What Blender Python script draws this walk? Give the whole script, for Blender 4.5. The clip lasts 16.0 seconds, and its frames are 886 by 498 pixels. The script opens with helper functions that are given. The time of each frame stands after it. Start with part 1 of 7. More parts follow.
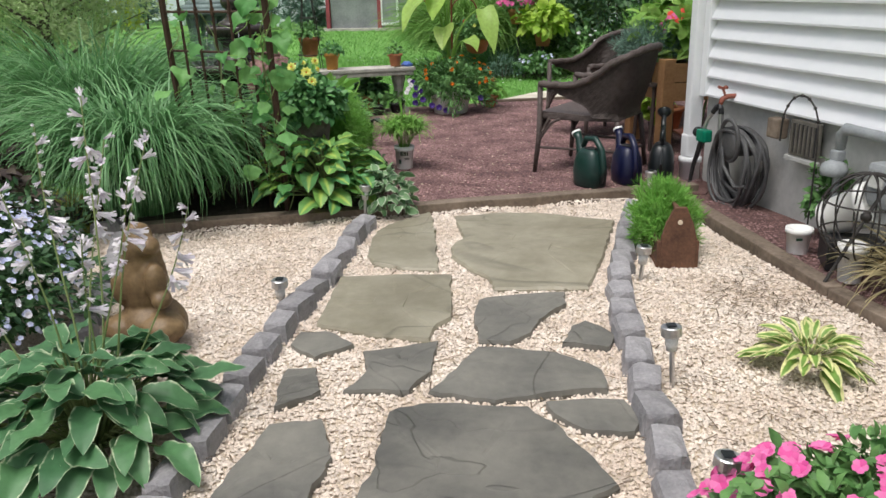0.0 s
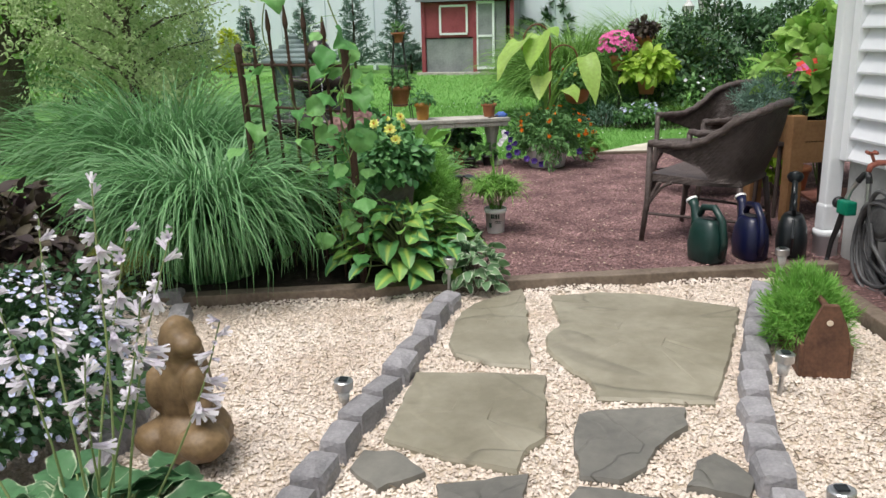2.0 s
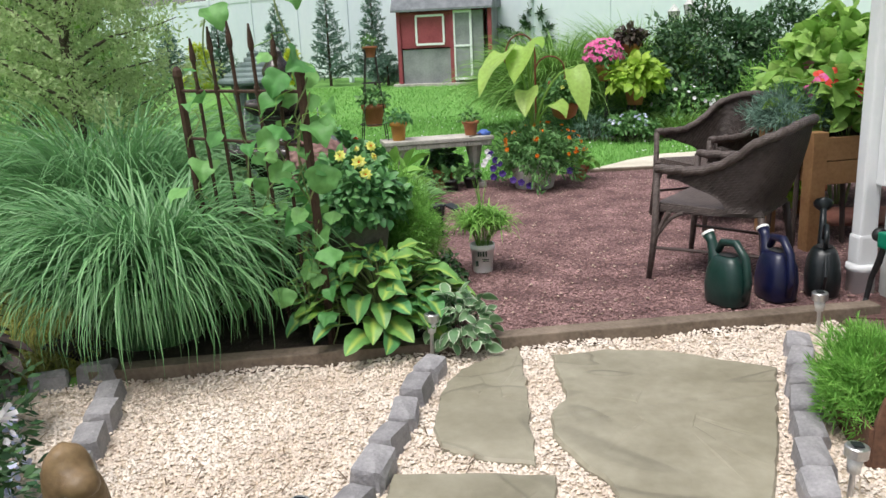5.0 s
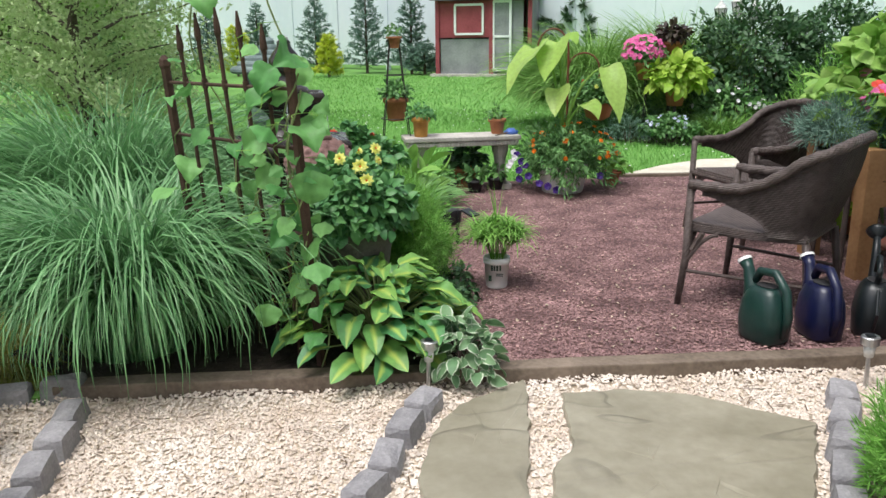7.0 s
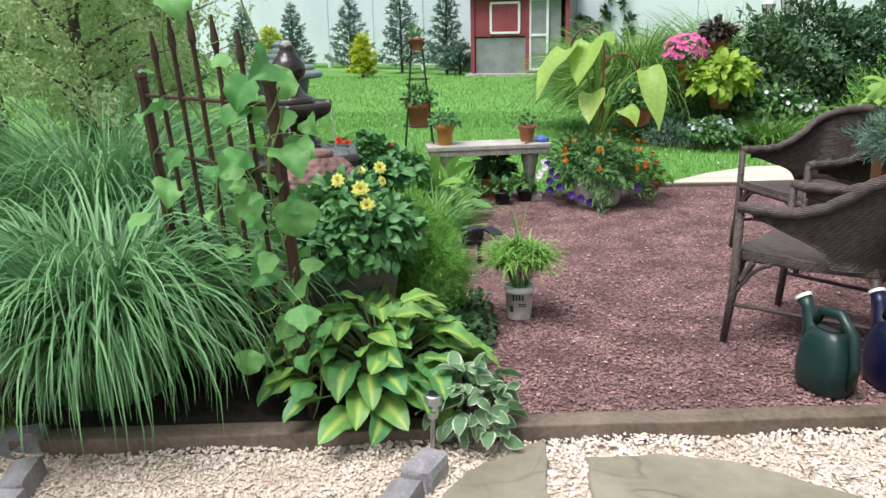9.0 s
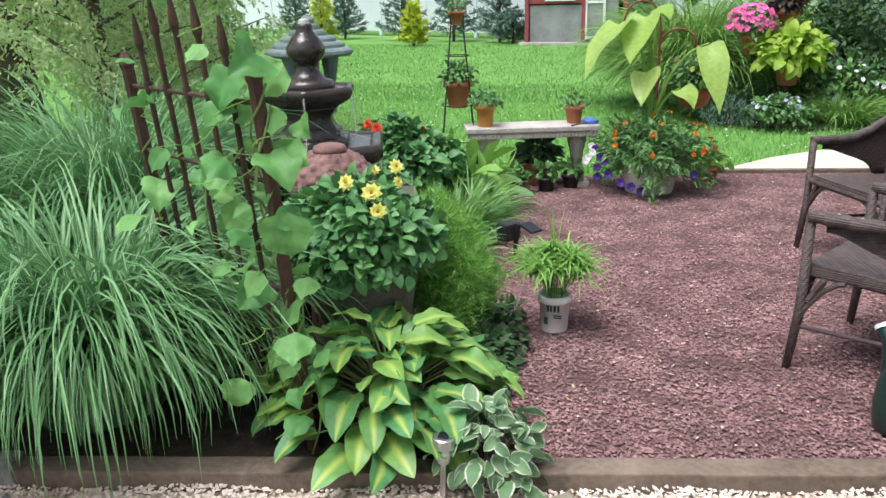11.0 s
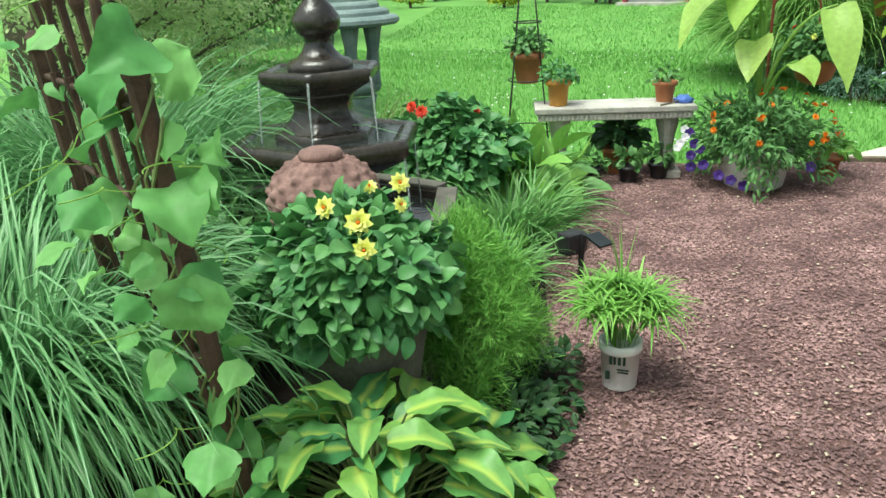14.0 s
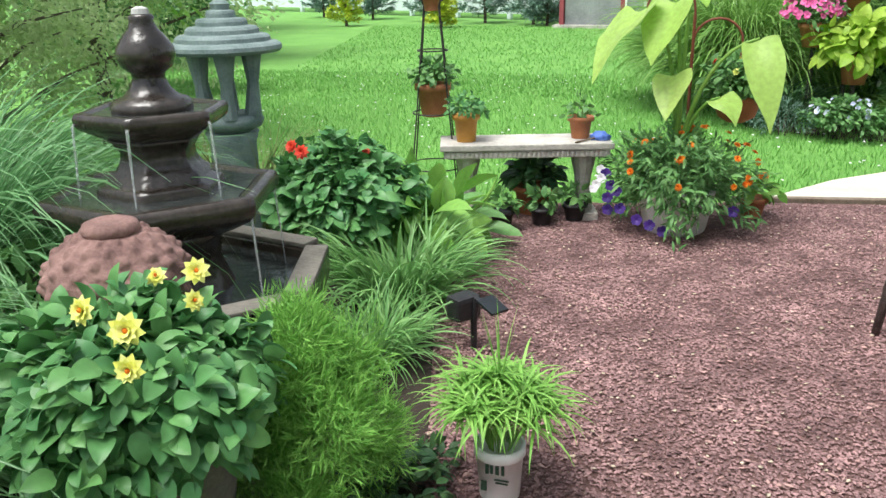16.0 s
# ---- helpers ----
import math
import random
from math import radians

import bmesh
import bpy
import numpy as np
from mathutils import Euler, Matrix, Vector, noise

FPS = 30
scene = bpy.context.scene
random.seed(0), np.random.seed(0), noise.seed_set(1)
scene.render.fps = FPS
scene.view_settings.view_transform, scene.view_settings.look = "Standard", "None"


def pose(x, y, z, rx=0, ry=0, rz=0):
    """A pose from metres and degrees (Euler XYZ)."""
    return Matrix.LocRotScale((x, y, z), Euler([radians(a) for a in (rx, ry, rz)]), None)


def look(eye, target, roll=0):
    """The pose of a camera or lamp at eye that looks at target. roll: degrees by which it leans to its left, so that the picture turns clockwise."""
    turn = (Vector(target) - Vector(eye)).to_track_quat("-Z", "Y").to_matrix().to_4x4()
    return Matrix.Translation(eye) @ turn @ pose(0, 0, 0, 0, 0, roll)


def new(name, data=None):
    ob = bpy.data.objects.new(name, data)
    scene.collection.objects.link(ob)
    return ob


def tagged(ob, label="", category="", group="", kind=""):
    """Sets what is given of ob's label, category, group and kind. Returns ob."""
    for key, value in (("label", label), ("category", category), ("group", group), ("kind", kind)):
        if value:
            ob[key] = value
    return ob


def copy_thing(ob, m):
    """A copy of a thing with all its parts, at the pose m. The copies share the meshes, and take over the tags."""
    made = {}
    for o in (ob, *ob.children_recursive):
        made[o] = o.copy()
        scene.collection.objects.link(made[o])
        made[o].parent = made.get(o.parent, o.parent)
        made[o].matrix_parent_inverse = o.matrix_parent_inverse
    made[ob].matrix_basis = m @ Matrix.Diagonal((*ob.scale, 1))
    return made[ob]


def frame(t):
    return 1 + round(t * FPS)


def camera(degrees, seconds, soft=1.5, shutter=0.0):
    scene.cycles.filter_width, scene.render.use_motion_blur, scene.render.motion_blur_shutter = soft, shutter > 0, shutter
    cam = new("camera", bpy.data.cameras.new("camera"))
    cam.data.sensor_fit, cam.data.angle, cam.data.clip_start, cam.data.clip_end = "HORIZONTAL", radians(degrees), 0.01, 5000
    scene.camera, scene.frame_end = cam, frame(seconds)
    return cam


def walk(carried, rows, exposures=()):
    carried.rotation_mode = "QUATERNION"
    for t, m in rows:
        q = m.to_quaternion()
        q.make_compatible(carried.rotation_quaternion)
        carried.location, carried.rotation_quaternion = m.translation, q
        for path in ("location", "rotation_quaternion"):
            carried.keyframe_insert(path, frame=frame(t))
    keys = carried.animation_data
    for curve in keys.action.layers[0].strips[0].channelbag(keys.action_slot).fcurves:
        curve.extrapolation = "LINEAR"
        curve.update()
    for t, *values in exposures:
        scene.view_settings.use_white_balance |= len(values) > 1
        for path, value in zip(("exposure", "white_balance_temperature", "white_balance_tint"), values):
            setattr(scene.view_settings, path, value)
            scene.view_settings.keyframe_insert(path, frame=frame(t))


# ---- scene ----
cam = camera(57.3, 16.0)
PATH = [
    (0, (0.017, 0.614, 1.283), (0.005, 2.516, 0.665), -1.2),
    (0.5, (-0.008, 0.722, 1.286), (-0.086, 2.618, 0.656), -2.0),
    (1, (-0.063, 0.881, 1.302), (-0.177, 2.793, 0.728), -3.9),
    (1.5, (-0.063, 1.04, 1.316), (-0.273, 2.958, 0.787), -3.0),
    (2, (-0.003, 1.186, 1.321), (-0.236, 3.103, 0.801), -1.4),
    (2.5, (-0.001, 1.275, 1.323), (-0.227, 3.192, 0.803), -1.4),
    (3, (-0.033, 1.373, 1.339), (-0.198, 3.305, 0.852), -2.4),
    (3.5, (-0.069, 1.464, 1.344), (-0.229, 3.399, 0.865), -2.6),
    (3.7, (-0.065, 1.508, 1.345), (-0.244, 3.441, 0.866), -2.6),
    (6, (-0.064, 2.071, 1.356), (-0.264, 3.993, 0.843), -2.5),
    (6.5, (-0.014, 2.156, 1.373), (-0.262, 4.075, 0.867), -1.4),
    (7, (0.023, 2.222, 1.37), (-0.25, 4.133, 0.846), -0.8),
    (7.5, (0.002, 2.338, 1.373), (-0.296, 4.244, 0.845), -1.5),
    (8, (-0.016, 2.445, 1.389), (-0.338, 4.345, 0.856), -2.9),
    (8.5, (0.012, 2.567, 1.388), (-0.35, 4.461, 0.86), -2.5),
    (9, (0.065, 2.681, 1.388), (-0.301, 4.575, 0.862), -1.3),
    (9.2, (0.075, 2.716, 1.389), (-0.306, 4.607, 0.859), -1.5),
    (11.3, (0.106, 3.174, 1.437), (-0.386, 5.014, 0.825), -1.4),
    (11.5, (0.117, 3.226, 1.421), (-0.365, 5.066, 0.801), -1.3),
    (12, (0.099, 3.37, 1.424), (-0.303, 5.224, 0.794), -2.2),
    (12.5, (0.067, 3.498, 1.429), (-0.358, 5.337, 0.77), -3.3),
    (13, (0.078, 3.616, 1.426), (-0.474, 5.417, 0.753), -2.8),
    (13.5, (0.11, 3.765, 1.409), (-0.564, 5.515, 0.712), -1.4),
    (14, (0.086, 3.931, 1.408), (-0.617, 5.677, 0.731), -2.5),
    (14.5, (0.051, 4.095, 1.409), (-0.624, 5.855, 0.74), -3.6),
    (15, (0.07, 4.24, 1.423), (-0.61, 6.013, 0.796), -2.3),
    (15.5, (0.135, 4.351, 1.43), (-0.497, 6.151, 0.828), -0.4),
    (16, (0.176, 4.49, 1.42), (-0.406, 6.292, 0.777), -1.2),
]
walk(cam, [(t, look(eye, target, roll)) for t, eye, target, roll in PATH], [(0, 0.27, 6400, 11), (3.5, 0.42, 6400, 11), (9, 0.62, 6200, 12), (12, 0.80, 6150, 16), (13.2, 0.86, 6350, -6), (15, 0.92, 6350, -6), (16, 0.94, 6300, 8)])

# ---- light ----
world = bpy.data.worlds.new("overcast_sky")
scene.world = world
world.use_nodes = True
wn = world.node_tree.nodes
wl = world.node_tree.links
sky = wn.new("ShaderNodeTexSky")
sky.sky_type = "NISHITA"
sky.sun_disc = False
sky.sun_elevation = radians(70)
sky.sun_rotation = radians(215)
sky.air_density, sky.dust_density = 1.0, 4.0
grey = wn.new("ShaderNodeHueSaturation")
grey.inputs["Saturation"].default_value = 0.35
wl.new(sky.outputs[0], grey.inputs["Color"])
wl.new(grey.outputs[0], wn["Background"].inputs[0])
wn["Background"].inputs[1].default_value = 0.12
sun = new("sun", bpy.data.lights.new("sun", "SUN"))
sun.data.energy, sun.data.angle, sun.data.color = 2.1, radians(35), (1.0, 0.96, 0.9)
sun.matrix_world = look((-2.5, 0.5, 12), (0, 4, 0))

# ---- materials ----
def mat(name, c1, c2, scale=8.0, rough=0.7, bump=0.2, bscale=None, metal=0.0, spec=0.4, fine=0.35, spread=(0.35, 0.65), rnd=0.0, island=0.0, dist=0.01):
    """Two colours mixed by coarse and fine noise in metres, with bump; rnd and island vary brightness from piece to piece."""
    m = bpy.data.materials.new(name)
    m.use_nodes = True
    n, l = m.node_tree.nodes, m.node_tree.links
    b = n["Principled BSDF"]
    b.inputs["Roughness"].default_value, b.inputs["Metallic"].default_value = rough, metal
    b.inputs["Specular IOR Level"].default_value = spec
    co = n.new("ShaderNodeTexCoord")
    big = n.new("ShaderNodeTexNoise")
    big.inputs["Scale"].default_value, big.inputs["Detail"].default_value = scale, 5
    small = n.new("ShaderNodeTexNoise")
    small.inputs["Scale"].default_value, small.inputs["Detail"].default_value = scale * 9, 4
    l.new(co.outputs["Object"], big.inputs["Vector"])
    l.new(co.outputs["Object"], small.inputs["Vector"])
    mixf = n.new("ShaderNodeMix")
    mixf.inputs[0].default_value = fine
    l.new(big.outputs[0], mixf.inputs[2])
    l.new(small.outputs[0], mixf.inputs[3])
    ramp = n.new("ShaderNodeValToRGB")
    ramp.color_ramp.elements[0].position, ramp.color_ramp.elements[1].position = spread
    ramp.color_ramp.elements[0].color, ramp.color_ramp.elements[1].color = (*c1, 1), (*c2, 1)
    l.new(mixf.outputs[0], ramp.inputs[0])
    out = ramp.outputs[0]
    if rnd or island:
        src = n.new("ShaderNodeNewGeometry").outputs["Random Per Island"] if island else n.new("ShaderNodeObjectInfo").outputs["Random"]
        rng = n.new("ShaderNodeMapRange")
        k = island or rnd
        rng.inputs[3].default_value, rng.inputs[4].default_value = 1 - k, 1 + k
        l.new(src, rng.inputs[0])
        hs = n.new("ShaderNodeHueSaturation")
        l.new(rng.outputs[0], hs.inputs["Value"])
        l.new(out, hs.inputs["Color"])
        out = hs.outputs[0]
    l.new(out, b.inputs["Base Color"])
    if bump:
        bn = n.new("ShaderNodeTexNoise")
        bn.inputs["Scale"].default_value, bn.inputs["Detail"].default_value = bscale or scale * 6, 6
        l.new(co.outputs["Object"], bn.inputs["Vector"])
        bp = n.new("ShaderNodeBump")
        bp.inputs["Strength"].default_value, bp.inputs["Distance"].default_value = bump, dist
        l.new(bn.outputs[0], bp.inputs["Height"])
        l.new(bp.outputs[0], b.inputs["Normal"])
    return m


def leaf_mat(name, c1, c2, rough=0.5, trans=0.3, margin=None, centre=None, edge=0.72, spec=0.35, vary=0.28, tip=None):
    """Leaf: colour varied leaf by leaf, light shining through, a paler margin or centre across the blade by its UV."""
    m = bpy.data.materials.new(name)
    m.use_nodes = True
    n, l = m.node_tree.nodes, m.node_tree.links
    b = n["Principled BSDF"]
    b.inputs["Roughness"].default_value, b.inputs["Specular IOR Level"].default_value = rough, spec
    geo = n.new("ShaderNodeNewGeometry")
    mx = n.new("ShaderNodeMix")
    mx.data_type = "RGBA"
    mx.inputs[6].default_value, mx.inputs[7].default_value = (*c1, 1), (*c2, 1)
    oi = n.new("ShaderNodeObjectInfo")
    ad = n.new("ShaderNodeMath")
    ad.operation = "ADD"
    l.new(geo.outputs["Random Per Island"], ad.inputs[0])
    l.new(oi.outputs["Random"], ad.inputs[1])
    fr = n.new("ShaderNodeMath")
    fr.operation = "FRACT"
    l.new(ad.outputs[0], fr.inputs[0])
    l.new(fr.outputs[0], mx.inputs[0])
    out = mx.outputs[2]
    co = n.new("ShaderNodeTexCoord")
    ns = n.new("ShaderNodeTexNoise")
    ns.inputs["Scale"].default_value = 40
    l.new(co.outputs["Object"], ns.inputs["Vector"])
    if margin or centre or tip:
        sep = n.new("ShaderNodeSeparateXYZ")
        l.new(co.outputs["UV"], sep.inputs[0])
        if tip:
            k = sep.outputs[1]
        else:
            ab = n.new("ShaderNodeMath")
            ab.operation = "MULTIPLY_ADD"
            ab.inputs[1].default_value, ab.inputs[2].default_value = 2, -1
            l.new(sep.outputs[0], ab.inputs[0])
            aa = n.new("ShaderNodeMath")
            aa.operation = "ABSOLUTE"
            l.new(ab.outputs[0], aa.inputs[0])
            k = aa.outputs[0]
        wob = n.new("ShaderNodeMath")
        wob.operation = "MULTIPLY_ADD"
        wob.inputs[1].default_value = 0.5
        l.new(ns.outputs[0], wob.inputs[0])
        l.new(k, wob.inputs[2])
        rp = n.new("ShaderNodeMapRange")
        rp.inputs[1].default_value, rp.inputs[2].default_value = edge + (0.05 if centre else 0.17), edge + (0.50 if centre else 0.33)
        l.new(wob.outputs[0], rp.inputs[0])
        mm = n.new("ShaderNodeMix")
        mm.data_type = "RGBA"
        l.new(rp.outputs[0], mm.inputs[0])
        if centre:
            mm.inputs[6].default_value = (*centre, 1)
            l.new(out, mm.inputs[7])
        else:
            l.new(out, mm.inputs[6])
            mm.inputs[7].default_value = (*(margin or tip), 1)
        out = mm.outputs[2]
    rng = n.new("ShaderNodeMapRange")
    rng.inputs[3].default_value, rng.inputs[4].default_value = 1 - vary, 1 + vary
    l.new(ns.outputs[0], rng.inputs[0])
    hs = n.new("ShaderNodeHueSaturation")
    l.new(rng.outputs[0], hs.inputs["Value"])
    l.new(out, hs.inputs["Color"])
    l.new(hs.outputs[0], b.inputs["Base Color"])
    bp = n.new("ShaderNodeBump")
    bp.inputs["Strength"].default_value, bp.inputs["Distance"].default_value = 0.25, 0.004
    l.new(ns.outputs[0], bp.inputs["Height"])
    l.new(bp.outputs[0], b.inputs["Normal"])
    if trans:
        tr = n.new("ShaderNodeBsdfTranslucent")
        l.new(hs.outputs[0], tr.inputs["Color"])
        ms = n.new("ShaderNodeMixShader")
        ms.inputs[0].default_value = trans * 0.8
        l.new(b.outputs[0], ms.inputs[1])
        l.new(tr.outputs[0], ms.inputs[2])
        l.new(ms.outputs[0], n["Material Output"].inputs["Surface"])
    return m


def water_mat(name):
    m = mat(name, (0.02, 0.025, 0.025), (0.05, 0.055, 0.05), 6, 0.05, 0.3, 30, spec=0.6)
    return m


def cleft(m, scale, depth, lines):
    """Stepped layers in split stone: a raised plateau relief with crisp edges, darkened in its fissures."""
    n, l = m.node_tree.nodes, m.node_tree.links
    b = n["Principled BSDF"]
    co = n.new("ShaderNodeTexCoord")
    ns = n.new("ShaderNodeTexNoise")
    ns.inputs["Scale"].default_value, ns.inputs["Detail"].default_value, ns.inputs["Distortion"].default_value = scale, 3, 0.8
    l.new(co.outputs["Object"], ns.inputs["Vector"])
    rp = n.new("ShaderNodeValToRGB")
    e = rp.color_ramp.elements
    e[0].position, e[1].position = 0.40, 0.62
    e[0].color, e[1].color = (0, 0, 0, 1), (1, 1, 1, 1)
    for p_, v_ in ((0.412, 0.35), (0.50, 0.40), (0.508, 0.75), (0.60, 0.8)):
        q = e.new(p_)
        q.color = (v_, v_, v_, 1)
    l.new(ns.outputs[0], rp.inputs[0])
    bp = n.new("ShaderNodeBump")
    bp.inputs["Strength"].default_value, bp.inputs["Distance"].default_value = 0.8, depth
    l.new(rp.outputs[0], bp.inputs["Height"])
    old = b.inputs["Normal"].links[0].from_node
    l.new(bp.outputs[0], old.inputs["Normal"])
    cut = n.new("ShaderNodeValToRGB")
    ce = cut.color_ramp.elements
    ce[0].position, ce[1].position = 0.498, 0.516
    ce[0].color, ce[1].color = (1, 1, 1, 1), (1, 1, 1, 1)
    q = ce.new(0.506)
    q.color = (lines, lines, lines, 1)
    l.new(ns.outputs[0], cut.inputs[0])
    mx = n.new("ShaderNodeMix")
    mx.data_type, mx.blend_type = "RGBA", "MULTIPLY"
    mx.inputs[0].default_value = 1.0
    src = b.inputs["Base Color"].links[0].from_socket
    l.new(src, mx.inputs[6])
    l.new(cut.outputs[0], mx.inputs[7])
    l.new(mx.outputs[2], b.inputs["Base Color"])
    return m


M_gravel_bed = mat("gravel_bed", (0.42, 0.34, 0.25), (0.70, 0.60, 0.48), 60, 0.9, 0.8, 90)
M_gravel = mat("gravel_stone", (0.53, 0.43, 0.345), (0.76, 0.68, 0.60), 3, 0.8, 0.3, 60, island=0.2)
M_mulch_bed = mat("mulch_bed", (0.08, 0.045, 0.04), (0.19, 0.105, 0.095), 50, 0.95, 0.8, 80)
M_mulch = mat("mulch_chip", (0.11, 0.062, 0.062), (0.34, 0.205, 0.20), 4, 0.85, 0.4, 70, island=0.4)
M_shred = mat("bark_shred", (0.16, 0.085, 0.08), (0.44, 0.28, 0.25), 4, 0.85, 0.4, 70, island=0.45)
M_debris = mat("dry_flake", (0.45, 0.36, 0.26), (0.62, 0.52, 0.4), 20, 0.8, 0.2, island=0.3)
M_twig = mat("dry_twig", (0.10, 0.07, 0.045), (0.2, 0.15, 0.1), 20, 0.9, 0.3, island=0.3)
M_slab_tan = mat("flagstone_tan", (0.20, 0.182, 0.128), (0.34, 0.315, 0.24), 2.2, 0.48, 0.35, 14, rnd=0.08, fine=0.25, dist=0.012)
M_slab_grey = mat("flagstone_grey", (0.10, 0.098, 0.088), (0.20, 0.192, 0.165), 3.0, 0.58, 0.45, 14, rnd=0.12, fine=0.25, dist=0.014)
cleft(M_slab_tan, 0.75, 0.012, 0.74)
cleft(M_slab_grey, 1.5, 0.014, 0.8)
M_paver = mat("paver_concrete", (0.19, 0.185, 0.195), (0.34, 0.33, 0.335), 9, 0.85, 0.6, 60, rnd=0.16)
M_timber = mat("weathered_timber", (0.10, 0.075, 0.055), (0.24, 0.19, 0.145), 5, 0.85, 0.4, 40)
M_siding = mat("white_vinyl", (0.80, 0.82, 0.85), (0.86, 0.87, 0.89), 1.5, 0.45, 0.08, 30)
M_trim = mat("white_trim", (0.80, 0.82, 0.84), (0.86, 0.87, 0.88), 3, 0.4, 0.05, 30)
M_found = mat("painted_block", (0.36, 0.36, 0.35), (0.50, 0.50, 0.48), 2.5, 0.85, 0.4, 45)
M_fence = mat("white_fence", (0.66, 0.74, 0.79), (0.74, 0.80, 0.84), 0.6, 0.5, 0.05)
M_soil = mat("soil", (0.02, 0.015, 0.011), (0.05, 0.037, 0.027), 20, 0.95, 0.7, 60)
M_lawn_bed = mat("lawn_ground", (0.10, 0.26, 0.045), (0.16, 0.34, 0.07), 0.9, 0.9, 0.5, 60)
M_grass = leaf_mat("lawn_grass", (0.15, 0.36, 0.075), (0.25, 0.48, 0.13), 0.6, 0.35)
M_moss = mat("moss_ground", (0.10, 0.11, 0.025), (0.20, 0.20, 0.05), 8, 0.95, 0.7, 60)
M_wickermetal = mat("brown_frame", (0.05, 0.036, 0.032), (0.085, 0.062, 0.055), 12, 0.5, 0.2, 80)
M_cedar = mat("cedar", (0.22, 0.11, 0.045), (0.36, 0.20, 0.09), 5, 0.6, 0.25, 40)
M_oldwood = mat("old_barn_wood", (0.075, 0.038, 0.024), (0.17, 0.085, 0.05), 9, 0.85, 0.5, 40)
M_terra = mat("terracotta", (0.33, 0.12, 0.055), (0.46, 0.19, 0.09), 10, 0.8, 0.25, 50)
M_ochre = mat("ochre_glaze", (0.42, 0.19, 0.03), (0.55, 0.28, 0.06), 8, 0.5, 0.15, 40)
M_stone_bench = mat("cast_stone", (0.33, 0.31, 0.28), (0.56, 0.53, 0.48), 7, 0.85, 0.5, 50)
M_fount = mat("wet_bronze_resin", (0.015, 0.012, 0.010), (0.052, 0.041, 0.033), 6, 0.22, 0.35, 30, spec=0.6)
M_fount_wet = water_mat("basin_water")
M_lantern = mat("verdigris", (0.12, 0.17, 0.165), (0.23, 0.29, 0.28), 10, 0.7, 0.4, 60)
M_dome = mat("red_sandstone", (0.12, 0.065, 0.058), (0.27, 0.16, 0.14), 12, 0.85, 0.5, 60)
M_urn = mat("grey_clay", (0.09, 0.085, 0.07), (0.18, 0.165, 0.14), 8, 0.85, 0.5, 40)
M_black = mat("black_plastic", (0.012, 0.012, 0.013), (0.028, 0.028, 0.03), 10, 0.45, 0.1)
M_iron = mat("dark_iron", (0.018, 0.016, 0.015), (0.045, 0.04, 0.036), 14, 0.6, 0.2)
M_rust = mat("rusty_iron", (0.04, 0.02, 0.014), (0.09, 0.048, 0.032), 14, 0.75, 0.3)
M_redhook = mat("red_hook", (0.13, 0.03, 0.018), (0.2, 0.055, 0.03), 14, 0.5, 0.1)
M_steel = mat("stainless", (0.45, 0.45, 0.45), (0.6, 0.6, 0.6), 14, 0.3, 0.1, metal=0.9)
M_lens = mat("light_lens", (0.5, 0.5, 0.48), (0.7, 0.7, 0.68), 20, 0.15, 0.05, spec=0.7)
M_green_pl = mat("green_plastic", (0.006, 0.026, 0.022), (0.012, 0.045, 0.036), 6, 0.35, 0.12, spec=0.5)
M_blue_pl = mat("navy_plastic", (0.004, 0.006, 0.030), (0.008, 0.011, 0.05), 6, 0.35, 0.12, spec=0.5)
M_dark_pl = mat("charcoal_plastic", (0.006, 0.009, 0.011), (0.015, 0.02, 0.022), 6, 0.35, 0.12, spec=0.5)
M_white_pl = mat("white_plastic", (0.78, 0.78, 0.75), (0.87, 0.87, 0.85), 6, 0.4, 0.1)
M_ink = mat("dark_ink", (0.02, 0.05, 0.03), (0.03, 0.07, 0.045), 10, 0.6, 0)
M_hose = mat("grey_hose", (0.05, 0.05, 0.052), (0.11, 0.11, 0.11), 9, 0.5, 0.15)
M_meter = mat("grey_meter", (0.25, 0.27, 0.28), (0.36, 0.38, 0.39), 9, 0.5, 0.15)
M_teal = mat("timer_green", (0.0, 0.16, 0.09), (0.01, 0.24, 0.14), 9, 0.35, 0.05)
M_brass = mat("red_valve", (0.22, 0.06, 0.04), (0.35, 0.12, 0.08), 9, 0.5, 0.1)
M_red = mat("barn_red", (0.24, 0.045, 0.06), (0.34, 0.075, 0.09), 3, 0.7, 0.2)
M_roof = mat("grey_shingle", (0.13, 0.14, 0.16), (0.25, 0.26, 0.28), 6, 0.9, 0.5, 40)
M_mesh = mat("grey_screen", (0.20, 0.21, 0.22), (0.32, 0.33, 0.34), 3, 0.8, 0.1)
M_dark = mat("dark_shade", (0.015, 0.015, 0.016), (0.035, 0.035, 0.036), 2, 0.8, 0.1)
M_greywall = mat("grey_wall", (0.30, 0.31, 0.34), (0.38, 0.39, 0.42), 0.8, 0.8, 0.1)
M_statue = mat("brown_statue", (0.085, 0.052, 0.025), (0.25, 0.165, 0.08), 9, 0.5, 0.3, 40, spread=(0.3, 0.7))
M_bark = mat("bark", (0.055, 0.042, 0.033), (0.14, 0.11, 0.085), 9, 0.95, 0.8, 40, dist=0.03)
M_patio = mat("patio_stone", (0.50, 0.46, 0.37), (0.66, 0.62, 0.52), 4, 0.8, 0.3)
M_brick = mat("red_brick", (0.33, 0.12, 0.09), (0.46, 0.2, 0.15), 8, 0.85, 0.3)
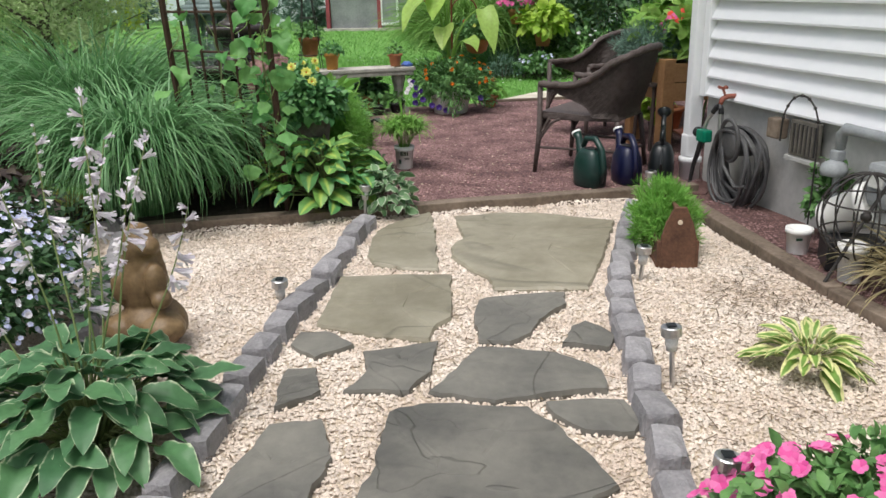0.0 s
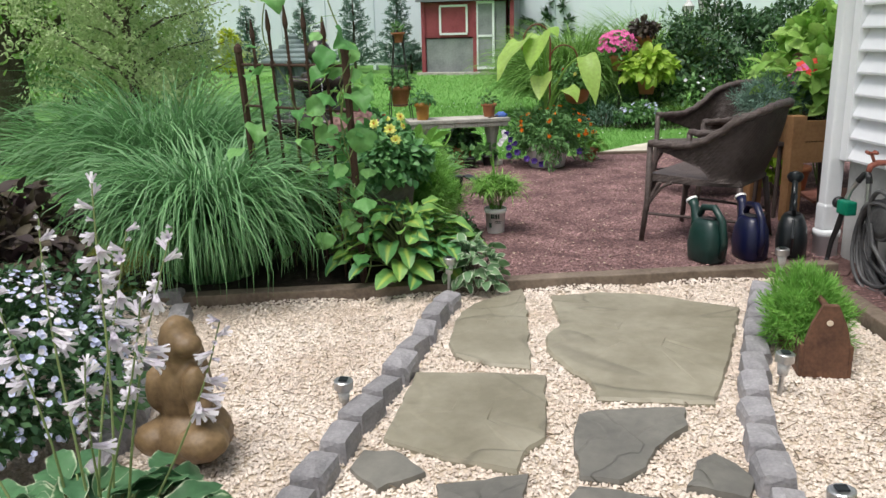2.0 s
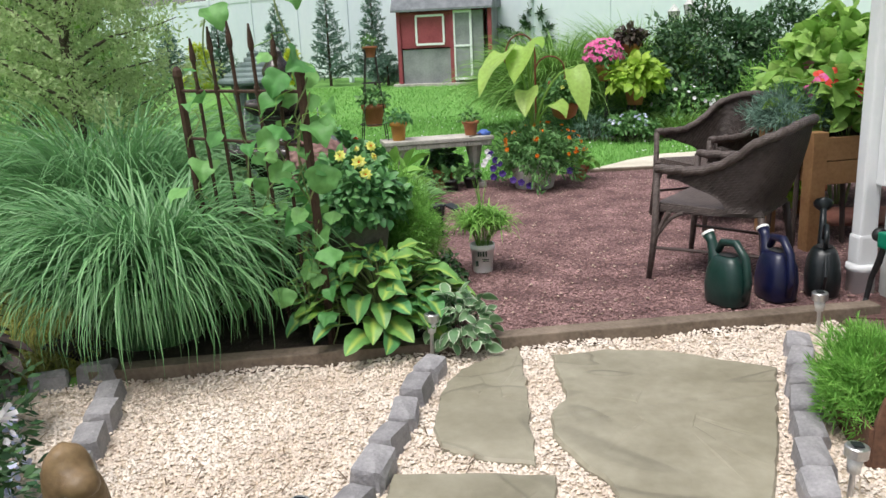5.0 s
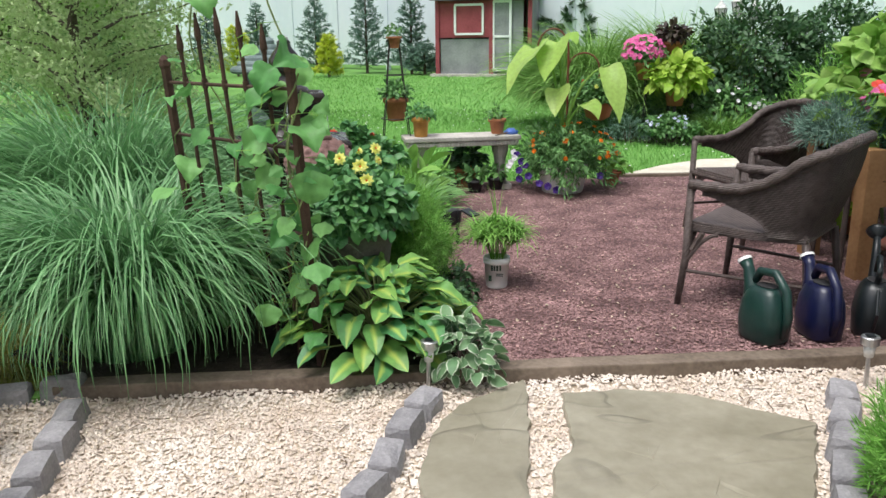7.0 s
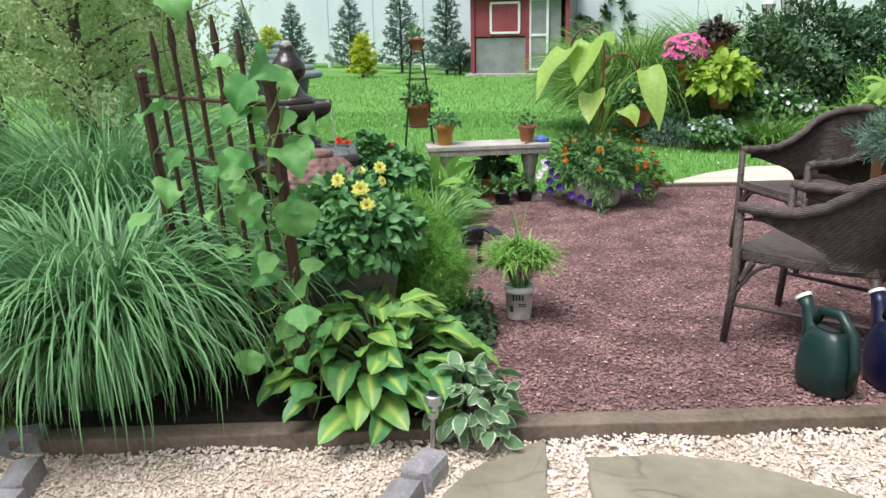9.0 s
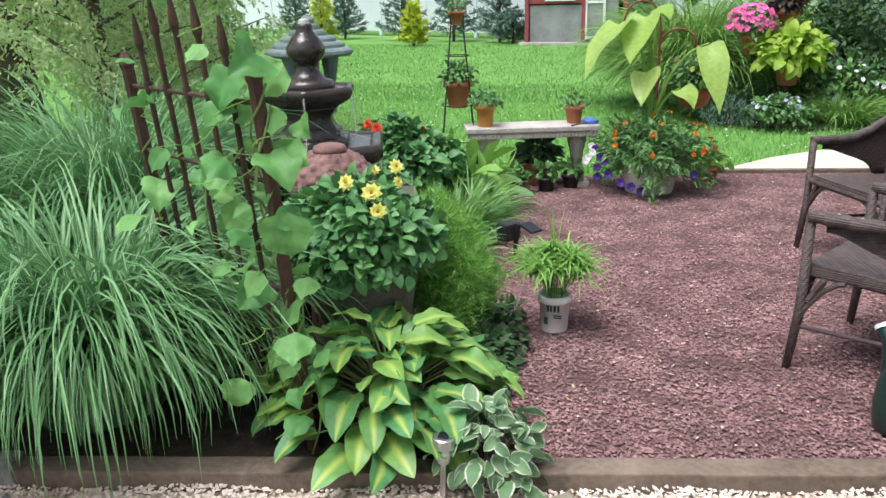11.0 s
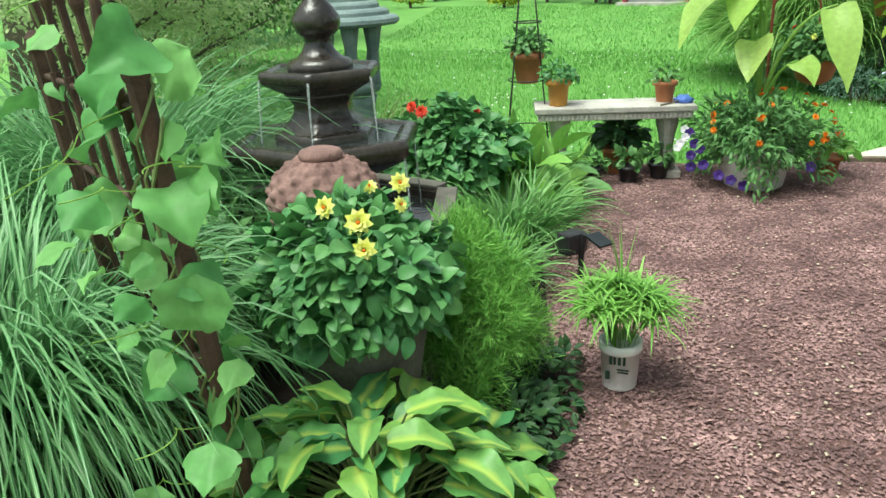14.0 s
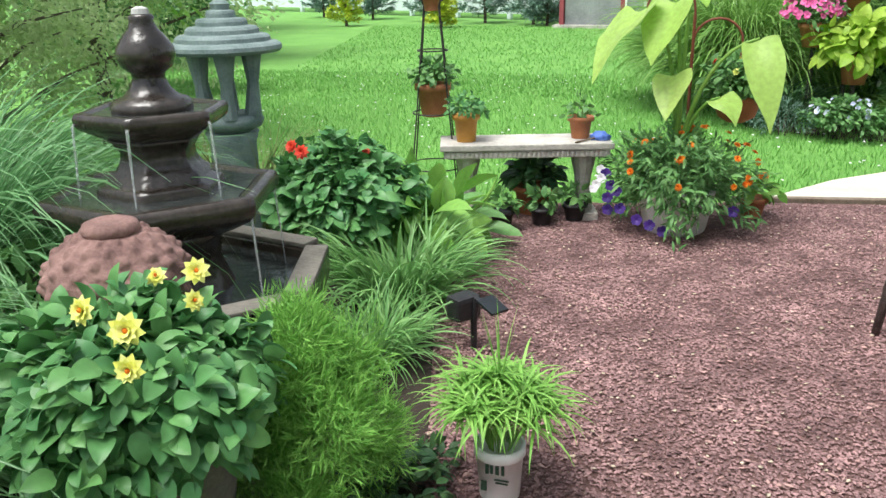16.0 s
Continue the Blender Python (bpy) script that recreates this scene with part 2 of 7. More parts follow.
L_misc = leaf_mat("miscanthus", (0.075, 0.22, 0.075), (0.18, 0.39, 0.15), 0.42, 0.33, centre=(0.50, 0.66, 0.40), edge=0.06)
L_misc2 = leaf_mat("green_fountain_grass", (0.14, 0.30, 0.06), (0.28, 0.47, 0.12), 0.5, 0.35)
L_hostay = leaf_mat("hosta_gold_green", (0.07, 0.24, 0.09), (0.22, 0.41, 0.08), 0.4, 0.22, centre=(0.48, 0.60, 0.12), edge=0.12)
L_hostaw = leaf_mat("hosta_white_margin", (0.06, 0.16, 0.07), (0.10, 0.23, 0.095), 0.45, 0.22, margin=(0.50, 0.58, 0.38), edge=0.95)
L_hostas = leaf_mat("hosta_cream_margin", (0.14, 0.27, 0.05), (0.22, 0.36, 0.08), 0.45, 0.25, margin=(0.66, 0.66, 0.32), edge=0.5)
L_euon = leaf_mat("silver_edged", (0.11, 0.22, 0.10), (0.17, 0.30, 0.14), 0.5, 0.25, margin=(0.50, 0.57, 0.42), edge=0.8)
L_dahlia = leaf_mat("dahlia_leaf", (0.07, 0.21, 0.075), (0.14, 0.32, 0.10), 0.42, 0.22)
L_cosmos = leaf_mat("feathery_green", (0.13, 0.34, 0.05), (0.25, 0.50, 0.10), 0.6, 0.4)
L_vine = leaf_mat("vine_leaf", (0.09, 0.28, 0.075), (0.21, 0.44, 0.13), 0.5, 0.35)
L_daylily = leaf_mat("daylily_leaf", (0.13, 0.31, 0.09), (0.27, 0.48, 0.17), 0.42, 0.35)
L_sedge = leaf_mat("papyrus_leaf", (0.14, 0.33, 0.05), (0.27, 0.50, 0.11), 0.5, 0.3)
L_dark = leaf_mat("shrub_leaf", (0.03, 0.085, 0.035), (0.075, 0.16, 0.055), 0.5, 0.2)
L_mid = leaf_mat("green_leaf", (0.08, 0.20, 0.06), (0.16, 0.32, 0.10), 0.5, 0.25)
L_light = leaf_mat("light_leaf", (0.20, 0.40, 0.07), (0.34, 0.53, 0.13), 0.5, 0.4)
L_lime = leaf_mat("lime_leaf", (0.26, 0.44, 0.04), (0.40, 0.56, 0.08), 0.5, 0.4)
L_olive = leaf_mat("olive_fine_leaf", (0.36, 0.47, 0.22), (0.58, 0.68, 0.38), 0.6, 0.85)
L_blue = leaf_mat("blue_spruce_needle", (0.10, 0.19, 0.14), (0.17, 0.28, 0.21), 0.6, 0.15)
L_yel = leaf_mat("gold_cypress", (0.46, 0.56, 0.04), (0.66, 0.72, 0.09), 0.6, 0.3)
L_purple = leaf_mat("purple_leaf", (0.035, 0.022, 0.025), (0.09, 0.075, 0.045), 0.6, 0.2)
L_dry = leaf_mat("dry_leaf", (0.26, 0.22, 0.11), (0.42, 0.36, 0.2), 0.7, 0.25)
L_ear = leaf_mat("elephant_ear", (0.30, 0.50, 0.09), (0.50, 0.66, 0.19), 0.42, 0.45)
L_stem = leaf_mat("green_stem", (0.16, 0.22, 0.08), (0.26, 0.32, 0.13), 0.6, 0.1)
F_yel = leaf_mat("yellow_petal", (0.84, 0.84, 0.16), (0.90, 0.90, 0.34), 0.6, 0.3, vary=0.1)
F_org = leaf_mat("orange_petal", (0.80, 0.18, 0.01), (0.88, 0.30, 0.02), 0.6, 0.3, vary=0.1)
F_red = leaf_mat("red_petal", (0.70, 0.05, 0.03), (0.80, 0.10, 0.05), 0.6, 0.3, vary=0.1)
F_pink = leaf_mat("pink_petal", (0.74, 0.09, 0.34), (0.86, 0.24, 0.50), 0.6, 0.3, vary=0.15)
F_rose = leaf_mat("rose_petal", (0.78, 0.25, 0.40), (0.85, 0.38, 0.5), 0.6, 0.3, vary=0.15)
F_purple = leaf_mat("violet_petal", (0.03, 0.012, 0.13), (0.07, 0.025, 0.22), 0.6, 0.2, vary=0.1)
F_lav = leaf_mat("lavender_petal", (0.50, 0.54, 0.80), (0.70, 0.72, 0.88), 0.6, 0.3, vary=0.1)
F_white = leaf_mat("white_petal", (0.75, 0.72, 0.78), (0.85, 0.82, 0.86), 0.6, 0.3, vary=0.08)
F_blue = leaf_mat("blue_petal", (0.10, 0.20, 0.65), (0.18, 0.3, 0.8), 0.6, 0.2, vary=0.1)

# ---- mesh helpers ----


def thing(name, x, y, z, rz=0, label="", category="", group="", kind=""):
    ob = new(name)
    ob.empty_display_size = 0.1
    ob.matrix_world = pose(x, y, z, 0, 0, rz)
    return tagged(ob, label, category, group, kind)


def link(name, me, material, parent=None, label="", smooth=False):
    me.materials.append(material)
    if smooth:
        me.polygons.foreach_set("use_smooth", [True] * len(me.polygons))
    ob = new(name, me)
    if parent:
        ob.parent = parent
    return tagged(ob, label)


def part(name, bm, material, parent=None, label="", smooth=False):
    me = bpy.data.meshes.new(name)
    bmesh.ops.recalc_face_normals(bm, faces=bm.faces)
    bm.to_mesh(me)
    bm.free()
    return link(name, me, material, parent, label, smooth)


def box(bm, cx, cy, cz, sx, sy, sz, bevel=0.0, m=None):
    g = bmesh.ops.create_cube(bm, size=1.0, matrix=(m or Matrix()) @ Matrix.Translation((cx, cy, cz)) @ Matrix.Diagonal((sx, sy, sz, 1)))
    if bevel:
        es = list({e for v in g["verts"] for e in v.link_edges})
        bmesh.ops.bevel(bm, geom=es, offset=bevel, segments=2, affect="EDGES", profile=0.6)
    return bm


def boxed(*a, **k):
    return box(bmesh.new(), *a, **k)


def lathe(bm, prof, n=20, wob=None, m=None):
    """A turned shape from (radius, height) pairs; wob(angle) scales the radius."""
    rings = []
    for r, z in prof:
        ring = []
        for i in range(n):
            a = 2 * math.pi * i / n
            k = wob(a) if wob else 1
            p = Vector((r * k * math.cos(a), r * k * math.sin(a), z))
            ring.append(bm.verts.new(m @ p if m else p))
        rings.append(ring)
    for a, b in zip(rings, rings[1:]):
        for i in range(n):
            bm.faces.new((a[i], a[(i + 1) % n], b[(i + 1) % n], b[i]))
    bm.faces.new(rings[0][::-1])
    bm.faces.new(rings[-1])
    return bm


def turned(prof, n=20, wob=None, m=None):
    return lathe(bmesh.new(), prof, n, wob, m)


def tube(bm, pts, r, n=8, closed=False):
    """A round bar along points; r is one radius or one for each point."""
    pts = [Vector(p) for p in pts]
    rr = r if isinstance(r, (list, tuple)) else [r] * len(pts)
    rings, up = [], None
    for i, p in enumerate(pts):
        q0, q1 = pts[i - 1] if (i or closed) else p, pts[(i + 1) % len(pts)] if (i < len(pts) - 1 or closed) else p
        d = (q1 - q0).normalized()
        if up is None:
            up = d.orthogonal().normalized()
        up = (up - d * up.dot(d)).normalized()
        s = d.cross(up)
        rings.append([bm.verts.new(p + rr[i] * (math.cos(a) * up + math.sin(a) * s)) for a in (2 * math.pi * k / n for k in range(n))])
    pairs = list(zip(rings, rings[1:])) + ([(rings[-1], rings[0])] if closed else [])
    for a, b in pairs:
        for i in range(n):
            bm.faces.new((a[i], a[(i + 1) % n], b[(i + 1) % n], b[i]))
    if not closed:
        bm.faces.new(rings[0][::-1])
        bm.faces.new(rings[-1])
    return bm


def tubed(pts, r, n=8, closed=False):
    return tube(bmesh.new(), pts, r, n, closed)


def arc(fn, n, a=0.0, b=1.0):
    return [fn(a + (b - a) * i / n) for i in range(n + 1)]


def blob(sx, sy, sz, rough=0.08, freq=3.0, sub=3, seed=0.0, flat=None):
    bm = bmesh.new()
    bmesh.ops.create_icosphere(bm, subdivisions=sub, radius=1)
    for v in bm.verts:
        k = 1 + rough * noise.noise(v.co * freq + Vector((seed, seed * 2, 3)))
        v.co = Vector((v.co.x * sx * k, v.co.y * sy * k, v.co.z * sz * k))
        if flat is not None:
            v.co.z = max(v.co.z, flat)
    return bm


def quads(name, V, F, UV, material, parent=None, label="", smooth=True):
    """A mesh from arrays: V (n,3), F (m,4), UV (n,2) by vertex."""
    me = bpy.data.meshes.new(name)
    me.vertices.add(len(V))
    me.vertices.foreach_set("co", np.ascontiguousarray(V, dtype=np.float32).ravel())
    me.loops.add(F.size)
    me.loops.foreach_set("vertex_index", F.astype(np.int32).ravel())
    me.polygons.add(len(F))
    me.polygons.foreach_set("loop_start", np.arange(0, F.size, F.shape[1], dtype=np.int32))
    me.polygons.foreach_set("loop_total", np.full(len(F), F.shape[1], dtype=np.int32))
    if UV is not None:
        uv = me.uv_layers.new(name="UVMap")
        uv.data.foreach_set("uv", np.ascontiguousarray(UV[F.ravel()], dtype=np.float32).ravel())
    me.update(calc_edges=True)
    me.validate()
    return link(name, me, material, parent, label, smooth)


def each(name, geo, n, material, parent, label=""):
    """The same geometry as n objects of their own, for pieces of equal size."""
    v, f, uv = geo
    kv, kf = len(v) // n, len(f) // n
    for i in range(n):
        quads(name, v[i * kv:(i + 1) * kv], f[i * kf:(i + 1) * kf] - i * kv, uv[i * kv:(i + 1) * kv], material, parent, label)


def strips(base, az, e0, length, droop, width, profile, segs=6, cross=1, fold=0.0, roll=None, power=1.2):
    """Blades that start at base, rise at e0 and bend down by droop radians along their length."""
    base, n = np.asarray(base, float), len(base)
    az, e0, length, droop, width = (np.broadcast_to(np.asarray(a, float), (n,)) for a in (az, e0, length, droop, width))
    t = np.linspace(0, 1, segs + 1)
    el = e0[:, None] - droop[:, None] * t[None] ** power
    st = (length / segs)[:, None]
    h = np.concatenate([np.zeros((n, 1)), np.cumsum(np.cos(el[:, :-1]) * st, 1)], 1)
    z = np.concatenate([np.zeros((n, 1)), np.cumsum(np.sin(el[:, :-1]) * st, 1)], 1)
    ca, sa = np.cos(az)[:, None], np.sin(az)[:, None]
    P = np.stack([base[:, :1] + h * ca, base[:, 1:2] + h * sa, base[:, 2:3] + z], -1)
    side = np.stack([-sa + 0 * el, ca + 0 * el, 0 * el], -1)
    nor = np.stack([-np.sin(el) * ca, -np.sin(el) * sa, np.cos(el)], -1)
    if roll is not None:
        c, s = np.cos(roll)[:, None, None], np.sin(roll)[:, None, None]
        side, nor = side * c + nor * s, nor * c - side * s
    u = np.linspace(-1, 1, cross + 1)
    w = (width[:, None] * np.asarray([profile(x) for x in t])[None])[:, :, None, None]
    V = P[:, :, None] + side[:, :, None] * u[None, None, :, None] * w + nor[:, :, None] * (fold * np.abs(u))[None, None, :, None] * w
    k = cross + 1
    a = (np.arange(segs)[:, None] * k + np.arange(cross)[None]).ravel()
    f = np.stack([a, a + 1, a + k + 1, a + k], 1)
    F = (f[None] + (np.arange(n) * k * (segs + 1))[:, None, None]).reshape(-1, 4)
    UV = np.stack(np.broadcast_arrays((u / 2 + 0.5)[None, None], t[None, :, None]), -1)
    UV = np.broadcast_to(UV, (n, segs + 1, k, 2)).reshape(-1, 2)
    return V.reshape(-1, 3), F, UV


def join(*geos):
    V, F, UV, k = [], [], [], 0
    for v, f, uv in geos:
        V.append(v), F.append(f + k), UV.append(uv)
        k += len(v)
    return np.concatenate(V), np.concatenate(F), np.concatenate(UV)


def scatter(tmpl, pos, axis, normal, size):
    """Copies of a template (its length along x, its face up z) into one geometry."""
    v, f, uv = tmpl
    x = axis / (np.linalg.norm(axis, axis=1, keepdims=True) + 1e-9)
    y = np.cross(normal, x)
    y /= np.linalg.norm(y, axis=1, keepdims=True) + 1e-9
    z = np.cross(x, y)
    R = np.stack([x, y, z], -1) * np.asarray(size).reshape(-1, 1, 1)
    V = np.einsum("nij,kj->nki", R, v) + pos[:, None]
    F = (f[None] + (np.arange(len(pos)) * len(v))[:, None, None]).reshape(-1, f.shape[1])
    return V.reshape(-1, 3), F, np.tile(uv, (len(pos), 1))


def oval(x):
    return max(0.02, math.sin(math.pi * min(1, x * 0.97 + 0.03) ** 0.8))


def hosta_shape(x, start=0.46):
    return 0.05 if x < start else max(0.02, math.sin(math.pi * min(1, (x - start + 0.02) / (1.0 - start + 0.02)) ** 0.8) ** 0.7)


def lobe(x):
    return float(np.interp(x, (0, 0.04, 0.14, 0.26, 0.36, 0.46, 0.60, 0.68, 0.84, 1), (0.12, 0.62, 0.84, 1.0, 0.80, 0.76, 0.66, 0.46, 0.24, 0.02)))


def ovate(x):
    return max(0.02, math.sin(math.pi * min(1, 0.04 + 0.96 * x) ** 0.72) ** 0.75)


def blade(x):
    return max(0.05, min(1, 0.55 + x * 2) * (1 - x ** 2.2))


O = np.zeros((1, 3))
T_leaf = strips(O, 0, 0.25, 1, 0.7, 0.27, oval, 4, 2, 0.25)
T_broad = strips(O, 0, 0.2, 1, 0.9, 0.33, ovate, 6, 4, 0.2)
T_tiny = strips(O, 0, 0.1, 1, 0.3, 0.24, oval, 2, 1)
T_needle = strips(O, 0, 0.0, 1, 0.2, 0.045, oval, 2, 1)
T_petal5 = join(*[strips(O, a * 2 * math.pi / 5, 0.55, 0.5, 0.75, 0.25, lambda x: 0.35 + 0.65 * min(1, x * 1.6) if x < 0.95 else 0.55, 3, 2, 0.12) for a in range(5)])
T_dahlia = join(*[strips(O, (a + 0.5 * r) * 2 * math.pi / 9, 0.2 + 0.42 * r, 0.5 - 0.1 * r, 0.35, 0.16, ovate, 3, 2, 0.2) for r in range(3) for a in range(9)])


def unit(n, seed):
    r = np.random.RandomState(seed)
    d = r.normal(size=(n, 3))
    return d / np.linalg.norm(d, axis=1, keepdims=True), r


def crown(n, c, rad, size, tmpl=T_leaf, seed=1, low=-0.3, hollow=0.55, hang=0.4, lumps=0.22, up=0.6):
    """Leaves through an uneven rounded mass: thick towards the outside, facing out and up."""
    d, r = unit(n * 2, seed)
    d = d[d[:, 2] > low][:n]
    n = len(d)
    lump = 1 + lumps * np.sin(d[:, 0] * 5 + seed) * np.cos(d[:, 1] * 6 + seed * 2) + lumps * 0.6 * np.sin(d[:, 2] * 9 + d[:, 0] * 7)
    k = (hollow + (1.02 - hollow) * r.rand(n) ** 0.5) * lump
    p = np.asarray(c) + d * k[:, None] * np.asarray(rad)
    ax = d * 0.8 + r.normal(size=(n, 3)) * 0.55 - np.array([0, 0, hang])
    nor = d * 0.6 + np.array([0, 0, up]) + r.normal(size=(n, 3)) * 0.35
    s = size * (0.7 + 0.6 * r.rand(n))
    return scatter(tmpl, p, ax, nor, s)


def on_top(n, c, rad, size, tmpl, seed=1, low=0.25, out=1.03, face=1.0):
    """Flowers sitting on the outside of a rounded mass."""
    d, r = unit(n * 6, seed)
    d = d[d[:, 2] > low][:n]
    p = np.asarray(c) + d * out * np.asarray(rad) * (0.9 + 0.15 * r.rand(len(d), 1))
    nor = d * face + np.array([0, -0.5, 0.4]) + r.normal(size=d.shape) * 0.3
    ax = np.cross(nor, r.normal(size=d.shape))
    return scatter(tmpl, p, ax, nor, size * (0.8 + 0.4 * r.rand(len(d))))


def chips(n, xy, z, size, flat, seed, lift=0.5, slim=0.55, faces=8):
    """Small angular stones or chips lying on a surface: squashed eight-sided bits."""
    r = np.random.RandomState(seed)
    t = np.array([[1, 0, 0], [0, 1, 0], [-1, 0, 0], [0, -1, 0], [0.2, 0.1, 1], [-0.1, -0.2, -1]], float)
    f = np.array([[0, 1, 4], [1, 2, 4], [2, 3, 4], [3, 0, 4], [1, 0, 5], [2, 1, 5], [3, 2, 5], [0, 3, 5]])[:faces]
    V = t[None] * (0.7 + 0.6 * r.rand(n, 6, 1)) * np.stack([np.ones(n), slim + 0.4 * r.rand(n), flat * (0.6 + 0.7 * r.rand(n))], -1)[:, None]
    V *= (size * (0.6 + 0.8 * r.rand(n)))[:, None, None]
    a, b = r.rand(n) * 6.28, (r.rand(n) - 0.5) * 0.9
    y, zz = V[..., 1] * np.cos(b)[:, None] - V[..., 2] * np.sin(b)[:, None], V[..., 1] * np.sin(b)[:, None] + V[..., 2] * np.cos(b)[:, None]
    x = V[..., 0]
    V = np.stack([x * np.cos(a)[:, None] - y * np.sin(a)[:, None], x * np.sin(a)[:, None] + y * np.cos(a)[:, None], zz], -1)
    V[..., :2] += xy[:, None]
    V[..., 2] += (z + size * flat * lift * r.rand(n))[:, None]
    F = (f[None] + (np.arange(n) * 6)[:, None, None]).reshape(-1, 3)
    return V.reshape(-1, 3), F


def inside(xy, poly):
    x, y, hit = xy[:, 0], xy[:, 1], np.zeros(len(xy), bool)
    for (x0, y0), (x1, y1) in zip(poly, poly[1:] + poly[:1]):
        hit ^= ((y0 > y) != (y1 > y)) & (x < (x1 - x0) * (y - y0) / (y1 - y0 + 1e-12) + x0)
    return hit


def sheet(name, poly, z, material, label="", kind="structure", thick=0.05):
    bm = bmesh.new()
    top = [bm.verts.new((x, y, z)) for x, y in poly]
    f = bm.faces.new(top)
    g = bmesh.ops.extrude_face_region(bm, geom=[f])
    for v in g["geom"]:
        if isinstance(v, bmesh.types.BMVert):
            v.co.z -= thick
    return tagged(part(name, bm, material), label, "", "", kind)

# ---- ground ----
BEAM0, BEAM1 = Vector((-1.88, 4.85)), Vector((1.60, 5.575))  # front edge of the timber that holds the bark bed
bd = (BEAM1 - BEAM0).normalized()


Z_BARK = 0.035
ground = boxed(0, 20, -0.12, 160, 160, 0.1)
tagged(part("ground", ground, M_lawn_bed), "flat green lawn ground out to the fence", "", "", "structure")
GRAVEL = [(-2.6, 0.6), (2.3, 0.6), (1.95, 2.2), (1.68, 3.4), (1.45, 4.7), (1.38, 5.53), (-1.86, 4.85), (-2.4, 4.62), (-2.7, 3.6)]
sheet("gravel_bed", GRAVEL, -0.006, M_gravel_bed, "bed of cream stone chips under the path")
BARK = [(-1.9, 4.9), (1.4, 5.55), (1.62, 5.5), (1.9, 6.0), (4.6, 7.0), (4.2, 10.4), (1.2, 9.86), (0.55, 9.74), (-0.9, 9.4), (-1.6, 8.4), (-2.3, 7.2), (-2.3, 5.2)]
sheet("bark_bed", BARK, Z_BARK - 0.012, M_mulch_bed, "bed of dark red shredded bark in the sitting area")
# near-black soil over the bark also deepens the shade seen between the plants
sheet("planting_bed", [(-1.86, 4.96), (-0.36, 5.28), (-0.48, 6.3), (-0.78, 7.3), (-1.0, 8.1), (-1.25, 8.6), (-1.6, 8.45), (-2.3, 7.2), (-2.3, 5.2)], Z_BARK + 0.004, M_soil, "dark soil bed around the fountain and hostas, coloured to deepen the shade between plants")
SIDEBED = [(1.40, 5.5), (1.52, 4.6), (1.66, 3.7), (1.95, 2.2), (2.3, 1.0), (2.9, 1.0), (2.6, 2.6), (1.66, 5.9), (1.5, 5.62)]
sheet("side_bed", SIDEBED, Z_BARK - 0.02, M_mulch_bed, "narrow bark bed along the house wall")
LAWN_EDGE = [(-30, 60), (-30, 3.0), (-2.75, 3.4), (-2.45, 4.62), (-1.9, 4.86), (-2.3, 5.2), (-2.3, 7.2), (-1.6, 8.4), (-0.9, 9.4), (0.55, 9.76), (1.2, 9.88), (4.2, 10.42), (30, 12), (30, 60)]
sheet("lawn", LAWN_EDGE, 0.02, M_lawn_bed, "mown green lawn with clover flowers")
sheet("patio_slab", [(0.62, 9.80), (1.9, 10.02), (2.6, 10.25), (2.4, 10.95), (1.5, 10.75), (1.05, 10.35)], 0.05, M_patio, "pale stone stepping slab at the lawn's edge")
sheet("moss_patch", [(-4.0, 4.2), (-2.46, 4.68), (-1.92, 4.92), (-2.0, 5.5), (-3.0, 6.2), (-4.4, 6.0)], 0.028, M_moss, "mossy yellow-green ground beside the tall grass")

